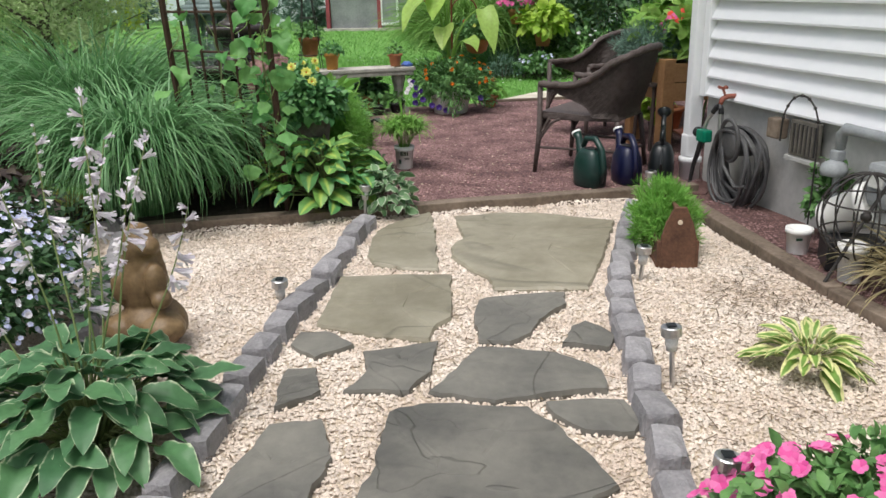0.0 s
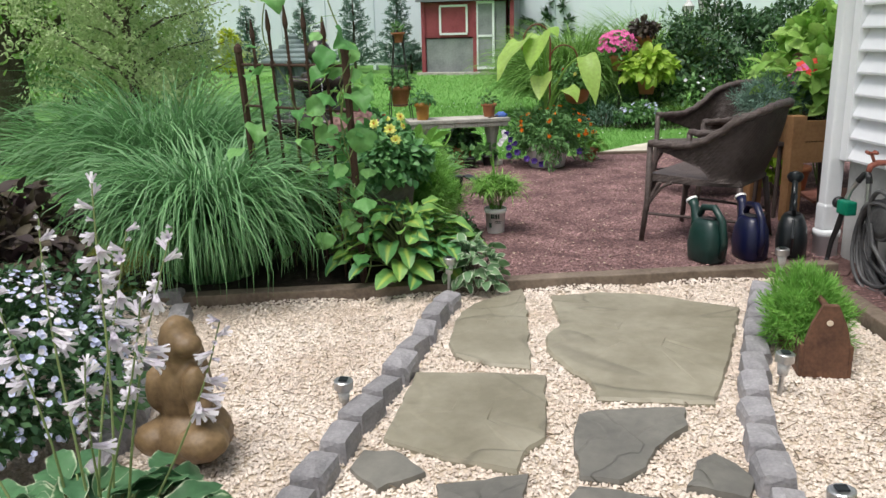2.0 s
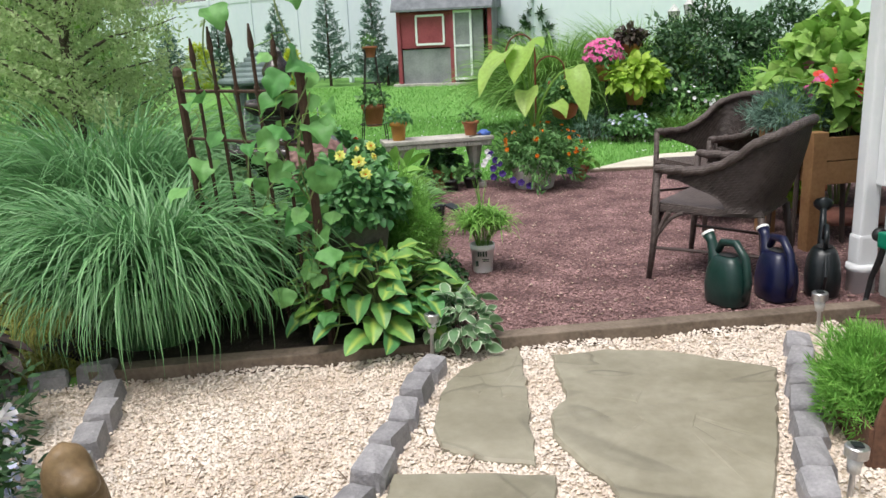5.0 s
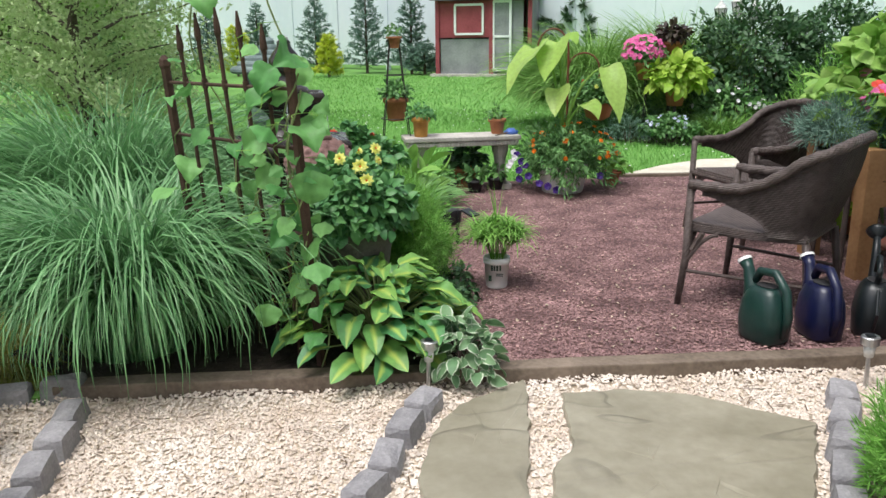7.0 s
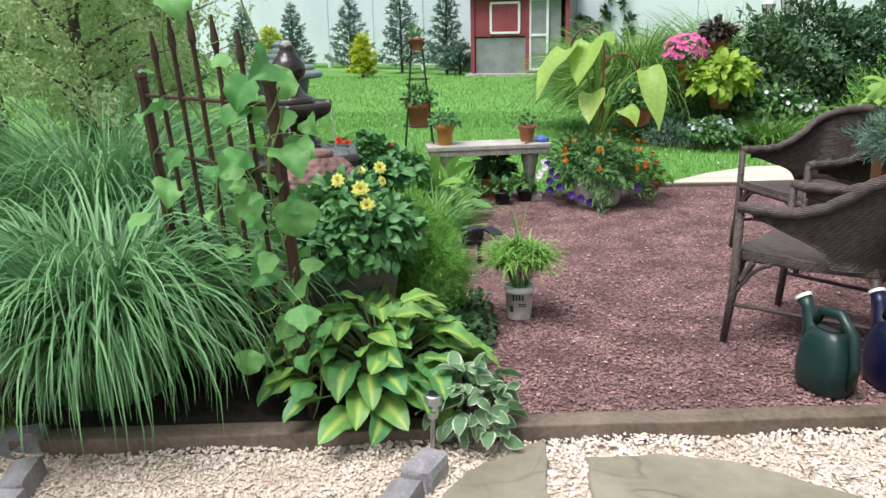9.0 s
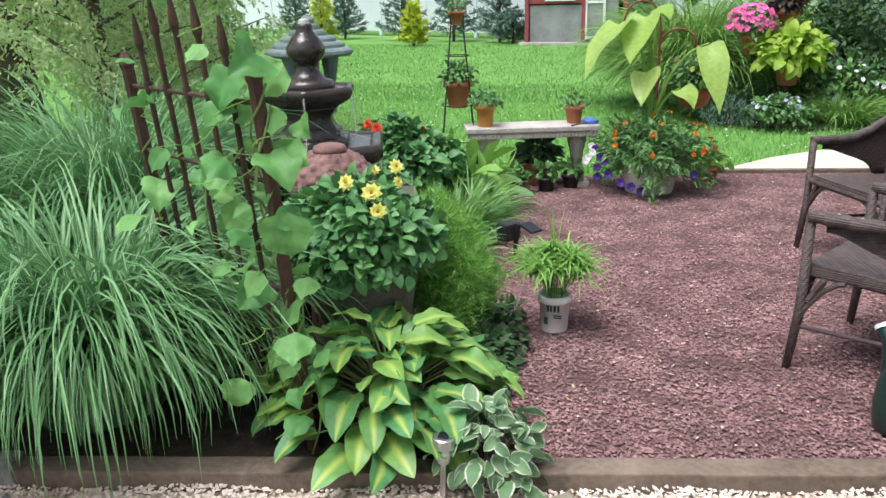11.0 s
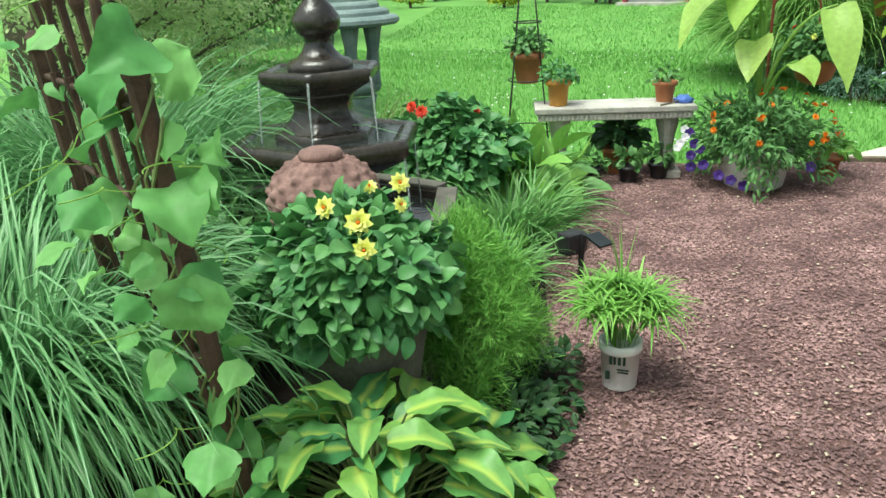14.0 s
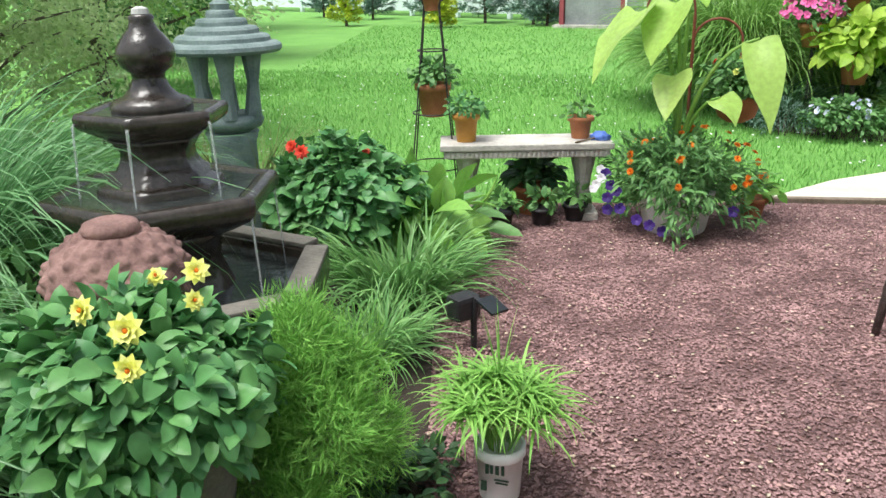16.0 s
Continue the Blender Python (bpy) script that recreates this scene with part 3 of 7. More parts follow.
# ---- flagstones ----
SLABS = {
    "a": (M_slab_tan, [(-0.38, 4.74), (-0.32, 4.97), (-0.08, 5.22), (-0.05, 4.83), (-0.03, 4.21), (-0.16, 4.22), (-0.34, 4.3), (-0.385, 4.45)]),
    "b": (M_slab_tan, [(0.06, 5.12), (0.30, 5.17), (0.53, 5.16), (0.95, 4.96), (0.80, 4.45), (0.63, 3.93), (0.22, 3.94), (0.20, 4.08), (0.10, 4.24), (0.035, 4.40), (0.03, 4.56), (0.10, 4.70)]),
    "c": (M_slab_tan, [(-0.48, 4.12), (-0.2, 4.13), (0.03, 4.12), (0.025, 3.62), (-0.03, 3.56), (-0.06, 3.41), (-0.3, 3.48), (-0.51, 3.58)]),
    "d": (M_slab_grey, [(0.14, 3.81), (0.32, 3.86), (0.52, 3.88), (0.50, 3.74), (0.40, 3.62), (0.33, 3.46), (0.24, 3.37), (0.13, 3.39), (0.115, 3.62)]),
    "e": (M_slab_grey, [(0.55, 3.56), (0.60, 3.50), (0.635, 3.41), (0.60, 3.31), (0.44, 3.36), (0.49, 3.51)]),
    "f": (M_slab_grey, [(-0.56, 3.5), (-0.46, 3.51), (-0.34, 3.38), (-0.47, 3.27), (-0.58, 3.39)]),
    "g": (M_slab_grey, [(-0.30, 3.32), (-0.16, 3.36), (-0.03, 3.40), (-0.05, 3.14), (-0.12, 3.01), (-0.34, 3.02), (-0.27, 3.14)]),
    "h": (M_slab_grey, [(-0.55, 3.18), (-0.45, 3.18), (-0.41, 3.01), (-0.54, 2.91), (-0.56, 3.07)]),
    "i": (M_slab_grey, [(0.12, 3.34), (0.27, 3.31), (0.4, 3.28), (0.55, 3.13), (0.53, 2.99), (0.34, 2.97), (0.16, 2.93), (-0.05, 3.0), (0.03, 3.15)]),
    "j": (M_slab_grey, [(0.32, 2.91), (0.45, 2.93), (0.57, 2.92), (0.60, 2.81), (0.56, 2.73), (0.41, 2.74), (0.34, 2.84)]),
    "k": (M_slab_grey, [(-0.18, 2.88), (-0.07, 2.93), (0.26, 2.89), (0.34, 2.78), (0.42, 2.58), (0.46, 2.46), (0.3, 2.34), (0.17, 2.14), (-0.30, 2.10), (-0.26, 2.36), (-0.2, 2.55)]),
    "l": (M_slab_grey, [(-0.54, 2.81), (-0.38, 2.84), (-0.32, 2.62), (-0.37, 2.37), (-0.50, 2.30), (-0.63, 2.36), (-0.58, 2.64)]),
}


def rough_outline(poly, seed, step=0.035, amp=0.007):
    out = []
    for i, (a, b) in enumerate(zip(poly, poly[1:] + poly[:1])):
        a, b = Vector(a), Vector(b)
        n = max(1, int((b - a).length / step))
        d = (b - a).normalized()
        s = Vector((-d.y, d.x))
        for k in range(n):
            p = a + (b - a) * k / n
            out.append(p + s * amp * 2 * noise.noise(Vector((p.x * 18, p.y * 18, seed))))
    return out


def flagstone(poly, material, seed, parent):
    pts = rough_outline(poly, seed)
    c = sum(pts, Vector((0, 0))) / len(pts)
    bm = bmesh.new()
    rings = []
    for k, z in ((1.0, -0.03), (1.004, 0.008), (0.985, 0.019), (0.80, 0.021), (0.55, 0.0215), (0.28, 0.021)):
        ring = []
        for p in pts:
            q = c + (p - c) * k
            lift = 0.004 * noise.noise(Vector((q.x * 4, q.y * 4, seed))) + 0.0035 * (noise.noise(Vector((q.x * 2.2 + q.y * 5, q.y * 2.2, seed + 5))) > 0.12)
            ring.append(bm.verts.new((q.x, q.y, z + (lift if z > 0.01 else 0))))
        rings.append(ring)
    for a, b in zip(rings, rings[1:]):
        for i in range(len(a)):
            j = (i + 1) % len(a)
            bm.faces.new((a[i], a[j], b[j], b[i]))
    bm.faces.new(rings[-1])
    part("flagstone", bm, material, parent, "", False)


path = tagged(new("stone_path"), "irregular flagstone path set in cream gravel", "path", "", "structure")
for n, (key, (m_, poly)) in enumerate(SLABS.items()):
    flagstone(poly, m_, n * 7.3, path)

# ---- paver edging ----
bm = boxed(0, 0, 0.02, 0.184, 0.118, 0.115, 0.027)
for v in bm.verts:
    v.co += Vector((noise.noise(v.co * 30), noise.noise(v.co * 28 + Vector((9, 0, 0))), noise.noise(v.co * 25 + Vector((0, 7, 0))))) * 0.010
    if v.co.z > 0.045:
        v.co.x *= 0.92
        v.co.y *= 0.84
bmesh.ops.recalc_face_normals(bm, faces=bm.faces)
paver_mesh = bpy.data.meshes.new("paver")
bm.to_mesh(paver_mesh)
bm.free()
paver_mesh.materials.append(M_paver)


def paver_row(pts, label, step=0.203, start=0.0):
    row = tagged(new("paver_edging"), label, "edging", "paver rows", "structure")
    r = random.Random(len(pts) + int(abs(pts[0][0]) * 10))
    pts = [Vector(p) for p in pts]
    d, n = start, 0
    total = sum((b - a).length for a, b in zip(pts, pts[1:]))
    while d + step / 2 < total:
        left = d + step / 2
        for a, b in zip(pts, pts[1:]):
            if left <= (b - a).length:
                p = a + (b - a) * left / (b - a).length
                ang = math.degrees(math.atan2((b - a).y, (b - a).x))
                break
            left -= (b - a).length
        ob = new("paver", paver_mesh)
        ob.matrix_world = pose(p.x, p.y, r.uniform(-0.018, 0.008), r.uniform(-6, 6), r.uniform(-5, 5), ang + r.uniform(-9, 9) + (180 if r.random() < 0.5 else 0)) @ Matrix.Diagonal((r.uniform(0.93, 1.02), r.uniform(0.92, 1.08), 1, 1))
        ob.parent = row
        d += step
    return row


paver_row([(-0.43, 5.03), (-0.50, 4.57), (-0.54, 4.14), (-0.61, 3.75), (-0.67, 3.32), (-0.71, 2.9), (-0.745, 2.45), (-0.76, 1.7)], "row of grey tumbled concrete pavers edging the path")
paver_row([(1.13, 5.30), (1.0, 4.81), (0.86, 4.33), (0.77, 3.94), (0.71, 3.61), (0.68, 3.28), (0.655, 3.0), (0.63, 2.75), (0.60, 2.45), (0.57, 1.7)], "row of grey tumbled concrete pavers edging the path", start=0.02)
paver_row([(-1.74, 4.78), (-1.66, 4.58), (-1.54, 4.15), (-1.45, 3.70), (-1.38, 3.35), (-1.30, 2.9), (-1.24, 2.45), (-1.18, 1.9)], "row of grey pavers dividing the gravel bed")
paver_row([(-1.76, 4.93), (-1.95, 4.88), (-2.15, 4.79), (-2.4, 4.66), (-2.6, 4.4), (-2.72, 4.0)], "grey pavers along the mossy lawn edge")


# ---- timbers ----
def timber(a, b, w, h, label, inset=1):
    a, b = Vector(a), Vector(b)
    L = (b - a).length
    bm = bmesh.new()
    box(bm, L / 2, inset * w / 2, h / 2 - 0.02, L, w, h + 0.04, 0.007)
    bmesh.ops.subdivide_edges(bm, edges=[e for e in bm.edges if e.calc_length() > L * 0.8], cuts=24)
    for v in bm.verts:
        v.co += Vector((0, noise.noise(v.co * 2.5), noise.noise(v.co * 3 + Vector((4, 0, 0))))) * 0.006
    ob = part("landscape_timber", bm, M_timber, None, label)
    ob.matrix_world = pose(a.x, a.y, 0, 0, 0, math.degrees(math.atan2((b - a).y, (b - a).x)))
    return tagged(ob, "", "timber", "bed timbers")


mid = BEAM0 + (BEAM1 - BEAM0) * 0.47
timber(BEAM0, mid, 0.09, 0.062, "dark weathered landscape timber holding the planting bed")
timber(mid + bd * 0.004, BEAM1, 0.09, 0.064, "weathered brown landscape timber edging the bark bed")
timber((1.40, 5.44), (1.60, 3.80), 0.085, 0.048, "old brown timber edging beside the house bed")
timber((1.603, 3.79), (1.98, 2.1), 0.085, 0.045, "old brown timber edging beside the house bed")
timber((0.40, 9.72), (4.0, 10.36), 0.05, 0.055, "pale thin board between bark and lawn")

# ---- house ----
HX, HY = 1.66, 5.86
house = thing("house", HX, HY, 0, -76.4, "white vinyl sided house corner on a grey block foundation", "house")
# local x runs along the wall towards the walker, local y points into the house
part("foundation", boxed(3.5, 2.05, 0.27, 7.0, 4.0, 0.62, 0.004), M_found, house, "grey painted concrete foundation")
part("wall_core", boxed(3.5, 2.06, 1.9, 6.96, 3.98, 2.64), M_siding, house)
EXP = 0.116
for i in range(22):
    z = 0.585 + i * EXP
    bm = bmesh.new()
    sec = [(-0.004, z), (-0.006, z + 0.012), (0.052, z + EXP + 0.012), (0.062, z + EXP + 0.012), (0.062, z + 0.004)]
    ends = [[bm.verts.new((x, y, zz)) for y, zz in sec] for x in (0.06, 7.0)]
    for k in range(5):
        j = (k + 1) % 5
        bm.faces.new((ends[0][k], ends[0][j], ends[1][j], ends[1][k]))
    bm.faces.new(ends[0][::-1])
    bm.faces.new(ends[1])
    part("siding_board", bm, M_siding, house)
part("corner_trim", boxed(0.028, 0.03, 1.9, 0.062, 0.09, 2.64, 0.006), M_trim, house)
part("fascia", boxed(3.5, -0.02, 3.2, 7.2, 0.1, 0.2), M_trim, house)
part("roof", boxed(3.5, 1.9, 3.36, 7.6, 4.9, 0.12), M_roof, house)

# downspout at the corner
spout = thing("downspout", HX, HY, 0, -76.4, "white square downspout running into a round drain sleeve", "downspout")
part("pipe", boxed(-0.045, -0.02, 1.7, 0.075, 0.095, 3.0, 0.014), M_trim, spout)
part("sleeve", turned([(0.066, 0.0), (0.066, 0.14), (0.074, 0.142), (0.074, 0.175), (0.064, 0.18), (0.05, 0.18)], 24, m=Matrix.Translation((-0.045, -0.02, 0))), M_trim, spout, "round white drain sleeve", True)
part("collar", boxed(-0.045, -0.02, 0.255, 0.088, 0.108, 0.15, 0.016), M_trim, spout)

# ---- far boundary ----
fence = thing("privacy_fence", -3.7, 28.9, 0, -31, "tall white vinyl privacy fence behind the lawn", "fence")
fence.scale = (1, 1, 1.5)
FY = 0.0
for i in range(-9, 8):
    x0 = i * 2.4
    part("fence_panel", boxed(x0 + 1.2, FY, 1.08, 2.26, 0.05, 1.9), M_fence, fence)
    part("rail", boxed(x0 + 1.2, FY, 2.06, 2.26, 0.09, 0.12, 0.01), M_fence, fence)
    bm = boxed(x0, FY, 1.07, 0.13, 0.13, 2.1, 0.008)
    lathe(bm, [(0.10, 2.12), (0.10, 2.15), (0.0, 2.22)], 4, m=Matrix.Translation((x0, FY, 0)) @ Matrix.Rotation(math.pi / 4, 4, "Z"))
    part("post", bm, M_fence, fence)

barn = thing("neighbour_shed", -6.5, 38, 0, -31, "dark roofed building beyond the fence", "building")
part("wall", boxed(0, 0, 1.4, 14, 5, 2.8), M_greywall, barn)
bm = bmesh.new()
for x in (-7.3, 7.3):
    for y, z in ((-3, 2.75), (0, 4.6), (3, 2.75)):
        bm.verts.new((x, y, z))
bm.verts.ensure_lookup_table()
vs = bm.verts
for f in ((0, 1, 2), (5, 4, 3), (0, 3, 4, 1), (1, 4, 5, 2), (2, 5, 3, 0)):
    bm.faces.new([vs[i] for i in f])
part("roof", bm, M_dark, barn)

# ---- coop ----
coop = thing("chicken_coop", -2.02, 26.7, 0.02, -9, "red wooden chicken coop with white trimmed screen door", "coop")
coop.scale = (1.2, 1.1, 1.25)
W, D, Hh = 2.25, 1.3, 1.70
part("base_slab", boxed(0.05, 0, 0.03, W + 0.45, D + 0.3, 0.08, 0.01), M_stone_bench, coop)
part("back_wall", boxed(0, D / 2, 0.07 + Hh / 2, W, 0.05, Hh), M_red, coop)
part("side_wall", boxed(-W / 2, 0, 0.07 + Hh / 2, 0.05, D - 0.06, Hh), M_red, coop)
part("front_panel", boxed(-0.37, -D / 2, 1.28, W - 0.82, 0.04, 0.80), M_red, coop)
for x in (-W / 2, 0.2, W / 2):
    part("post", boxed(x, -D / 2 - 0.03, 0.07 + Hh / 2, 0.09, 0.08, Hh), M_red, coop)
part("screen", boxed(-0.37, -D / 2 + 0.02, 0.46, W - 0.86, 0.015, 0.78), M_mesh, coop)
# near-black panel before the back wall stands for the shade in the coop
part("inside", boxed(0.0, D / 2 - 0.1, 0.5, W - 0.2, 0.03, 0.8), M_dark, coop)
part("water_tub", turned([(0.16, 0.08), (0.2, 0.42), (0.18, 0.43)], 14, m=Matrix.Translation((-0.55, -0.15, 0))), M_black, coop)
part("side_screen", boxed(0.78, -D / 2 + 0.02, 0.9, 0.36, 0.015, 1.55), M_mesh, coop)
win = part("window", boxed(-0.34, -D / 2 - 0.03, 1.28, 0.62, 0.02, 0.62), M_red, coop)
for x, z, sx, sz in ((-0.34, 1.60, 0.70, 0.05), (-0.34, 0.96, 0.70, 0.05), (-0.68, 1.28, 0.05, 0.6), (0.0, 1.28, 0.05, 0.6)):
    part("window_trim", boxed(x, -D / 2 - 0.05, z, sx, 0.03, sz), M_trim, win)
door = part("screen_door", boxed(0.46, -D / 2 - 0.03, 0.92, 0.40, 0.015, 1.5), M_mesh, coop)
for x, z, sx, sz in ((0.46, 1.66, 0.46, 0.06), (0.46, 0.16, 0.46, 0.06), (0.46, 0.9, 0.40, 0.05), (0.255, 0.92, 0.055, 1.44), (0.665, 0.92, 0.055, 1.44)):
    part("door_trim", boxed(x, -D / 2 - 0.05, z, sx, 0.03, sz), M_trim, door)
bm = bmesh.new()
for x in (-W / 2 - 0.14, W / 2 + 0.1):
    for y, z in ((-D / 2 - 0.22, Hh + 0.05), (-D / 2 + 0.05, Hh + 0.42), (D / 2 + 0.2, Hh + 0.12), (D / 2 + 0.2, Hh + 0.05), (-D / 2 - 0.22, Hh)):
        bm.verts.new((x, y, z))
bm.verts.ensure_lookup_table()
vs = bm.verts
for k in range(5):
    bm.faces.new((vs[k], vs[(k + 1) % 5], vs[5 + (k + 1) % 5], vs[5 + k]))
bm.faces.new([vs[k] for k in range(5)])
bm.faces.new([vs[k] for k in range(9, 4, -1)])
part("roof", bm, M_roof, coop, "grey shingle roof")
part("end_screen", boxed(W / 2, 0, 0.07 + Hh / 2, 0.02, D - 0.1, Hh), M_mesh, coop)

# ---- things: plant builders ----
def pot(parent, r1, r0, h, material, rim=0.012, label="", z=0.0, x=0.0, y=0.0, n=20, name="pot"):
    m = Matrix.Translation((x, y, z))
    prof = [(r0 * 0.97, 0), (r0, 0.004), (r1 * 0.97, h * 0.8)] + ([(r1 * 1.0, h * 0.80), (r1 + rim, h * 0.82), (r1 + rim, h)] if rim else [(r1, h)]) + [(r1 - 0.006, h), (r1 - 0.012, h * 0.9), (0.005, h * 0.88)]
    return part(name, turned(prof, n, m=m), material, parent, label, True)


def hosta(x, y, z, n, reach, material, label, seed, leaf=0.5, up=0.35, name="hosta_plant", wide=0.24, start=0.46, inner=0.32):
    r = np.random.RandomState(seed)
    ob = thing(name, x, y, z, 0, label, "hosta")
    tier = np.sort(r.rand(n))
    az = np.arange(n) * 2.39996 + r.normal(size=n) * 0.2
    e0 = 0.38 + 0.68 * tier + r.normal(size=n) * 0.08
    ln = reach * (1.12 - inner * tier) * (0.85 + 0.3 * r.rand(n))
    b = np.stack([0.03 * np.cos(az), 0.03 * np.sin(az), 0.02 + 0.06 * tier], 1)
    g = strips(b, az, e0, ln, 0.95 + 0.55 * r.rand(n) + 0.25 * tier, ln * wide, lambda x: hosta_shape(x, start), 11, 6, 0.26, r.normal(size=n) * 0.3, 1.5)
    v = g[0].reshape(n, 12, 7, 3)
    v[..., 2] += (0.012 * np.sin(np.linspace(0, 14, 12))[None, :, None]) * np.abs(np.linspace(-1, 1, 7))[None, None] * reach * 1.2
    each("leaf", (v.reshape(-1, 3), g[1], g[2]), n, material, ob)
    return ob


def mound_hosta(x, y, z, n, reach, height, leaf, ratio, material, label, seed):
    """Broad pointed leaves on arching stalks, laid over a rounded mound."""
    r = np.random.RandomState(seed)
    ob = thing("hosta_plant", x, y, z, 0, label, "hosta")
    k = np.sqrt((np.arange(n) + 0.5) / n)
    az = np.arange(n) * 2.39996 + r.normal(size=n) * 0.25
    rho = reach * k * (0.85 + 0.3 * r.rand(n))
    hz = height * (1 - 0.72 * k ** 2.2) + 0.03 * r.normal(size=n)
    p = np.stack([rho * np.cos(az), rho * np.sin(az), np.maximum(hz, 0.03)], 1)
    a2 = az + 0.45 * r.normal(size=n)
    ax = np.stack([np.cos(a2), np.sin(a2), 0.22 - 0.42 * k + 0.14 * r.normal(size=n)], 1)
    nor = np.stack([0.5 * k * np.cos(az), 0.5 * k * np.sin(az), np.ones(n)], 1) + 0.28 * r.normal(size=(n, 3))
    sz = leaf * (0.65 + 0.3 * k + 0.3 * r.rand(n))
    for j in range(3):
        tv = strips(O, 0, 0.25, 1, 0.55 + 0.3 * j, ratio, ovate, 10, 6, 0.12 + 0.14 * j)
        tv[0][:, 2] += 0.05 * np.sin(tv[0][:, 0] * 13 + j) * np.abs(tv[0][:, 1]) / ratio
        w = np.arange(n) % 3 == j
        each("leaf", scatter(tv, p[w], ax[w], nor[w], sz[w]), int(w.sum()), material, ob)
    bm = bmesh.new()
    for q in p:
        q = Vector(q)
        tube(bm, [(q.x * 0.12, q.y * 0.12, 0.0), (q.x * 0.5, q.y * 0.5, q.z * 0.72), q], [0.0045, 0.0038, 0.003], 5)
    part("leaf_stalk", bm, L_stem, ob, "pale green leaf stalks")
    return ob


def fountain_grass(x, y, n, length, material, label, seed, spread=0.16, e=(0.75, 1.5), droop=(1.3, 2.6), width=0.0065, name="ornamental_grass", squash=(1, 1), bend=1.6):
    r = np.random.RandomState(seed)
    ob = thing(name, x, y, 0.03, 0, label, "grass")
    a, rad = r.rand(n) * 6.28, spread * np.sqrt(r.rand(n))
    b = np.stack([rad * np.cos(a) * squash[0], rad * np.sin(a) * squash[1], np.zeros(n)], 1)
    az = a + r.normal(size=n) * 0.7
    k = r.rand(n)
    g = strips(b, az, e[0] + (e[1] - e[0]) * k, length * (0.55 + 0.55 * r.rand(n)), droop[0] + (droop[1] - droop[0]) * r.rand(n), width * (0.7 + 0.6 * r.rand(n)), blade, 9, 2, 0.25, r.normal(size=n) * 0.5, bend)
    quads("foliage", *g, material, ob)
    return ob


def stems(parent, n, c, rad, h, material, seed, r0=0.004, z0=0.0, name="stems"):
    """Thin stems from the base to points under the crown."""
    r = np.random.RandomState(seed)
    bm = bmesh.new()
    for _ in range(n):
        a = r.rand() * 6.28
        k = math.sqrt(r.rand())
        tip = Vector((c[0] + rad[0] * k * math.cos(a) * 0.8, c[1] + rad[1] * k * math.sin(a) * 0.8, c[2] + rad[2] * (0.2 + 0.5 * r.rand())))
        base = Vector((c[0] + 0.1 * rad[0] * math.cos(a), c[1] + 0.1 * rad[1] * math.sin(a), z0))
        midp = base.lerp(tip, 0.5) + Vector((0, 0, 0.1 * h))
        tube(bm, [base, midp, tip], [r0, r0 * 0.8, r0 * 0.5], 5)
    return part(name, bm, material, parent)


def bush(name, x, y, z, c, rad, n, size, material, label, category, seed, tmpl=T_leaf, flowers=(), stem=M_bark, nst=9, **k):
    ob = thing(name, x, y, z, 0, label, category)
    stems(ob, nst, c, rad, rad[2], stem, seed, max(0.003, 0.012 * rad[2]))
    quads("foliage", *crown(n, c, rad, size, tmpl, seed, **k), material, ob)
    for i, (fm, fn, fs, ft) in enumerate(flowers):
        g = on_top(fn, c, rad, fs, ft, seed + 31 + i)
        each("bloom", g, len(g[0]) // len(ft[0]), fm, ob)
    return ob


# ---- foreground bed ----
h1 = mound_hosta(-1.05, 2.74, 0.0, 150, 0.28, 0.28, 0.165, 0.22, L_hostaw, "white-margined green hosta with tall pale lilac flower stalks", 21)
bm, fl, r = bmesh.new(), [], np.random.RandomState(5)
tips, axs, sz = [], [], []
for i, (tx, ty, tz) in enumerate(((0.03, 0.10, 0.98), (-0.12, 0.12, 0.90), (0.18, 0.10, 0.88), (-0.02, 0.22, 0.84), (0.12, -0.02, 0.76), (0.24, 0.14, 0.66), (-0.22, 0.06, 0.74), (0.02, 0.0, 0.62), (-0.30, 0.0, 0.52))):
    p0, p1 = Vector((tx * 0.25, ty * 0.25, 0.05)), Vector((tx + 0.07, ty, tz * 1.04))
    curve = arc(lambda t: p0.lerp(p1, t) + Vector((0.02 * math.sin(t * 4 + i), 0.02 * math.cos(t * 3 + i), 0)), 8)
    tube(bm, curve, [0.0042 - 0.0003 * k for k in range(9)], 6)
    for k in range(13):
        t = 0.66 + 0.34 * k / 12
        q = p0.lerp(p1, t)
        a = r.rand() * 6.28
        tips.append(q + Vector((0.02 * math.sin(t * 4 + i), 0.02 * math.cos(t * 3 + i), 0)))
        axs.append((math.cos(a), math.sin(a), -0.45 if t < 0.9 else 0.5))
        sz.append((0.05 if r.rand() < 0.45 else 0.022) * (1.15 - 0.5 * max(0, t - 0.8) / 0.2))
part("flower_stalk", bm, L_stem, h1, "tall green flower stalks")
T_bell = join(*[strips(O, 0, 0, 1, 0, 0.0, oval, 1, 1)] + [tuple((np.stack([v[:, 2], v[:, 1], v[:, 0]], 1) * 1.6, f, uv)) for v, f, uv in [strips(O, a * 2 * math.pi / 6, 1.42, 0.62, 0.75 if a % 2 else 0.6, 0.12, lambda x: 0.45 + 0.55 * x if x < 0.75 else 0.5, 4, 1) for a in range(6)]])
tp, ta = np.array([tuple(v) for v in tips]), np.array(axs)
quads("bloom", *scatter(T_bell, tp, ta, np.tile([0, 0, 1.0], (len(tp), 1)) + 0.1, np.array(sz)), leaf_mat("pale_lilac_petal", (0.66, 0.60, 0.70), (0.84, 0.81, 0.83), 0.6, 0.35, vary=0.1), h1, "pale lilac and white hanging flowers")

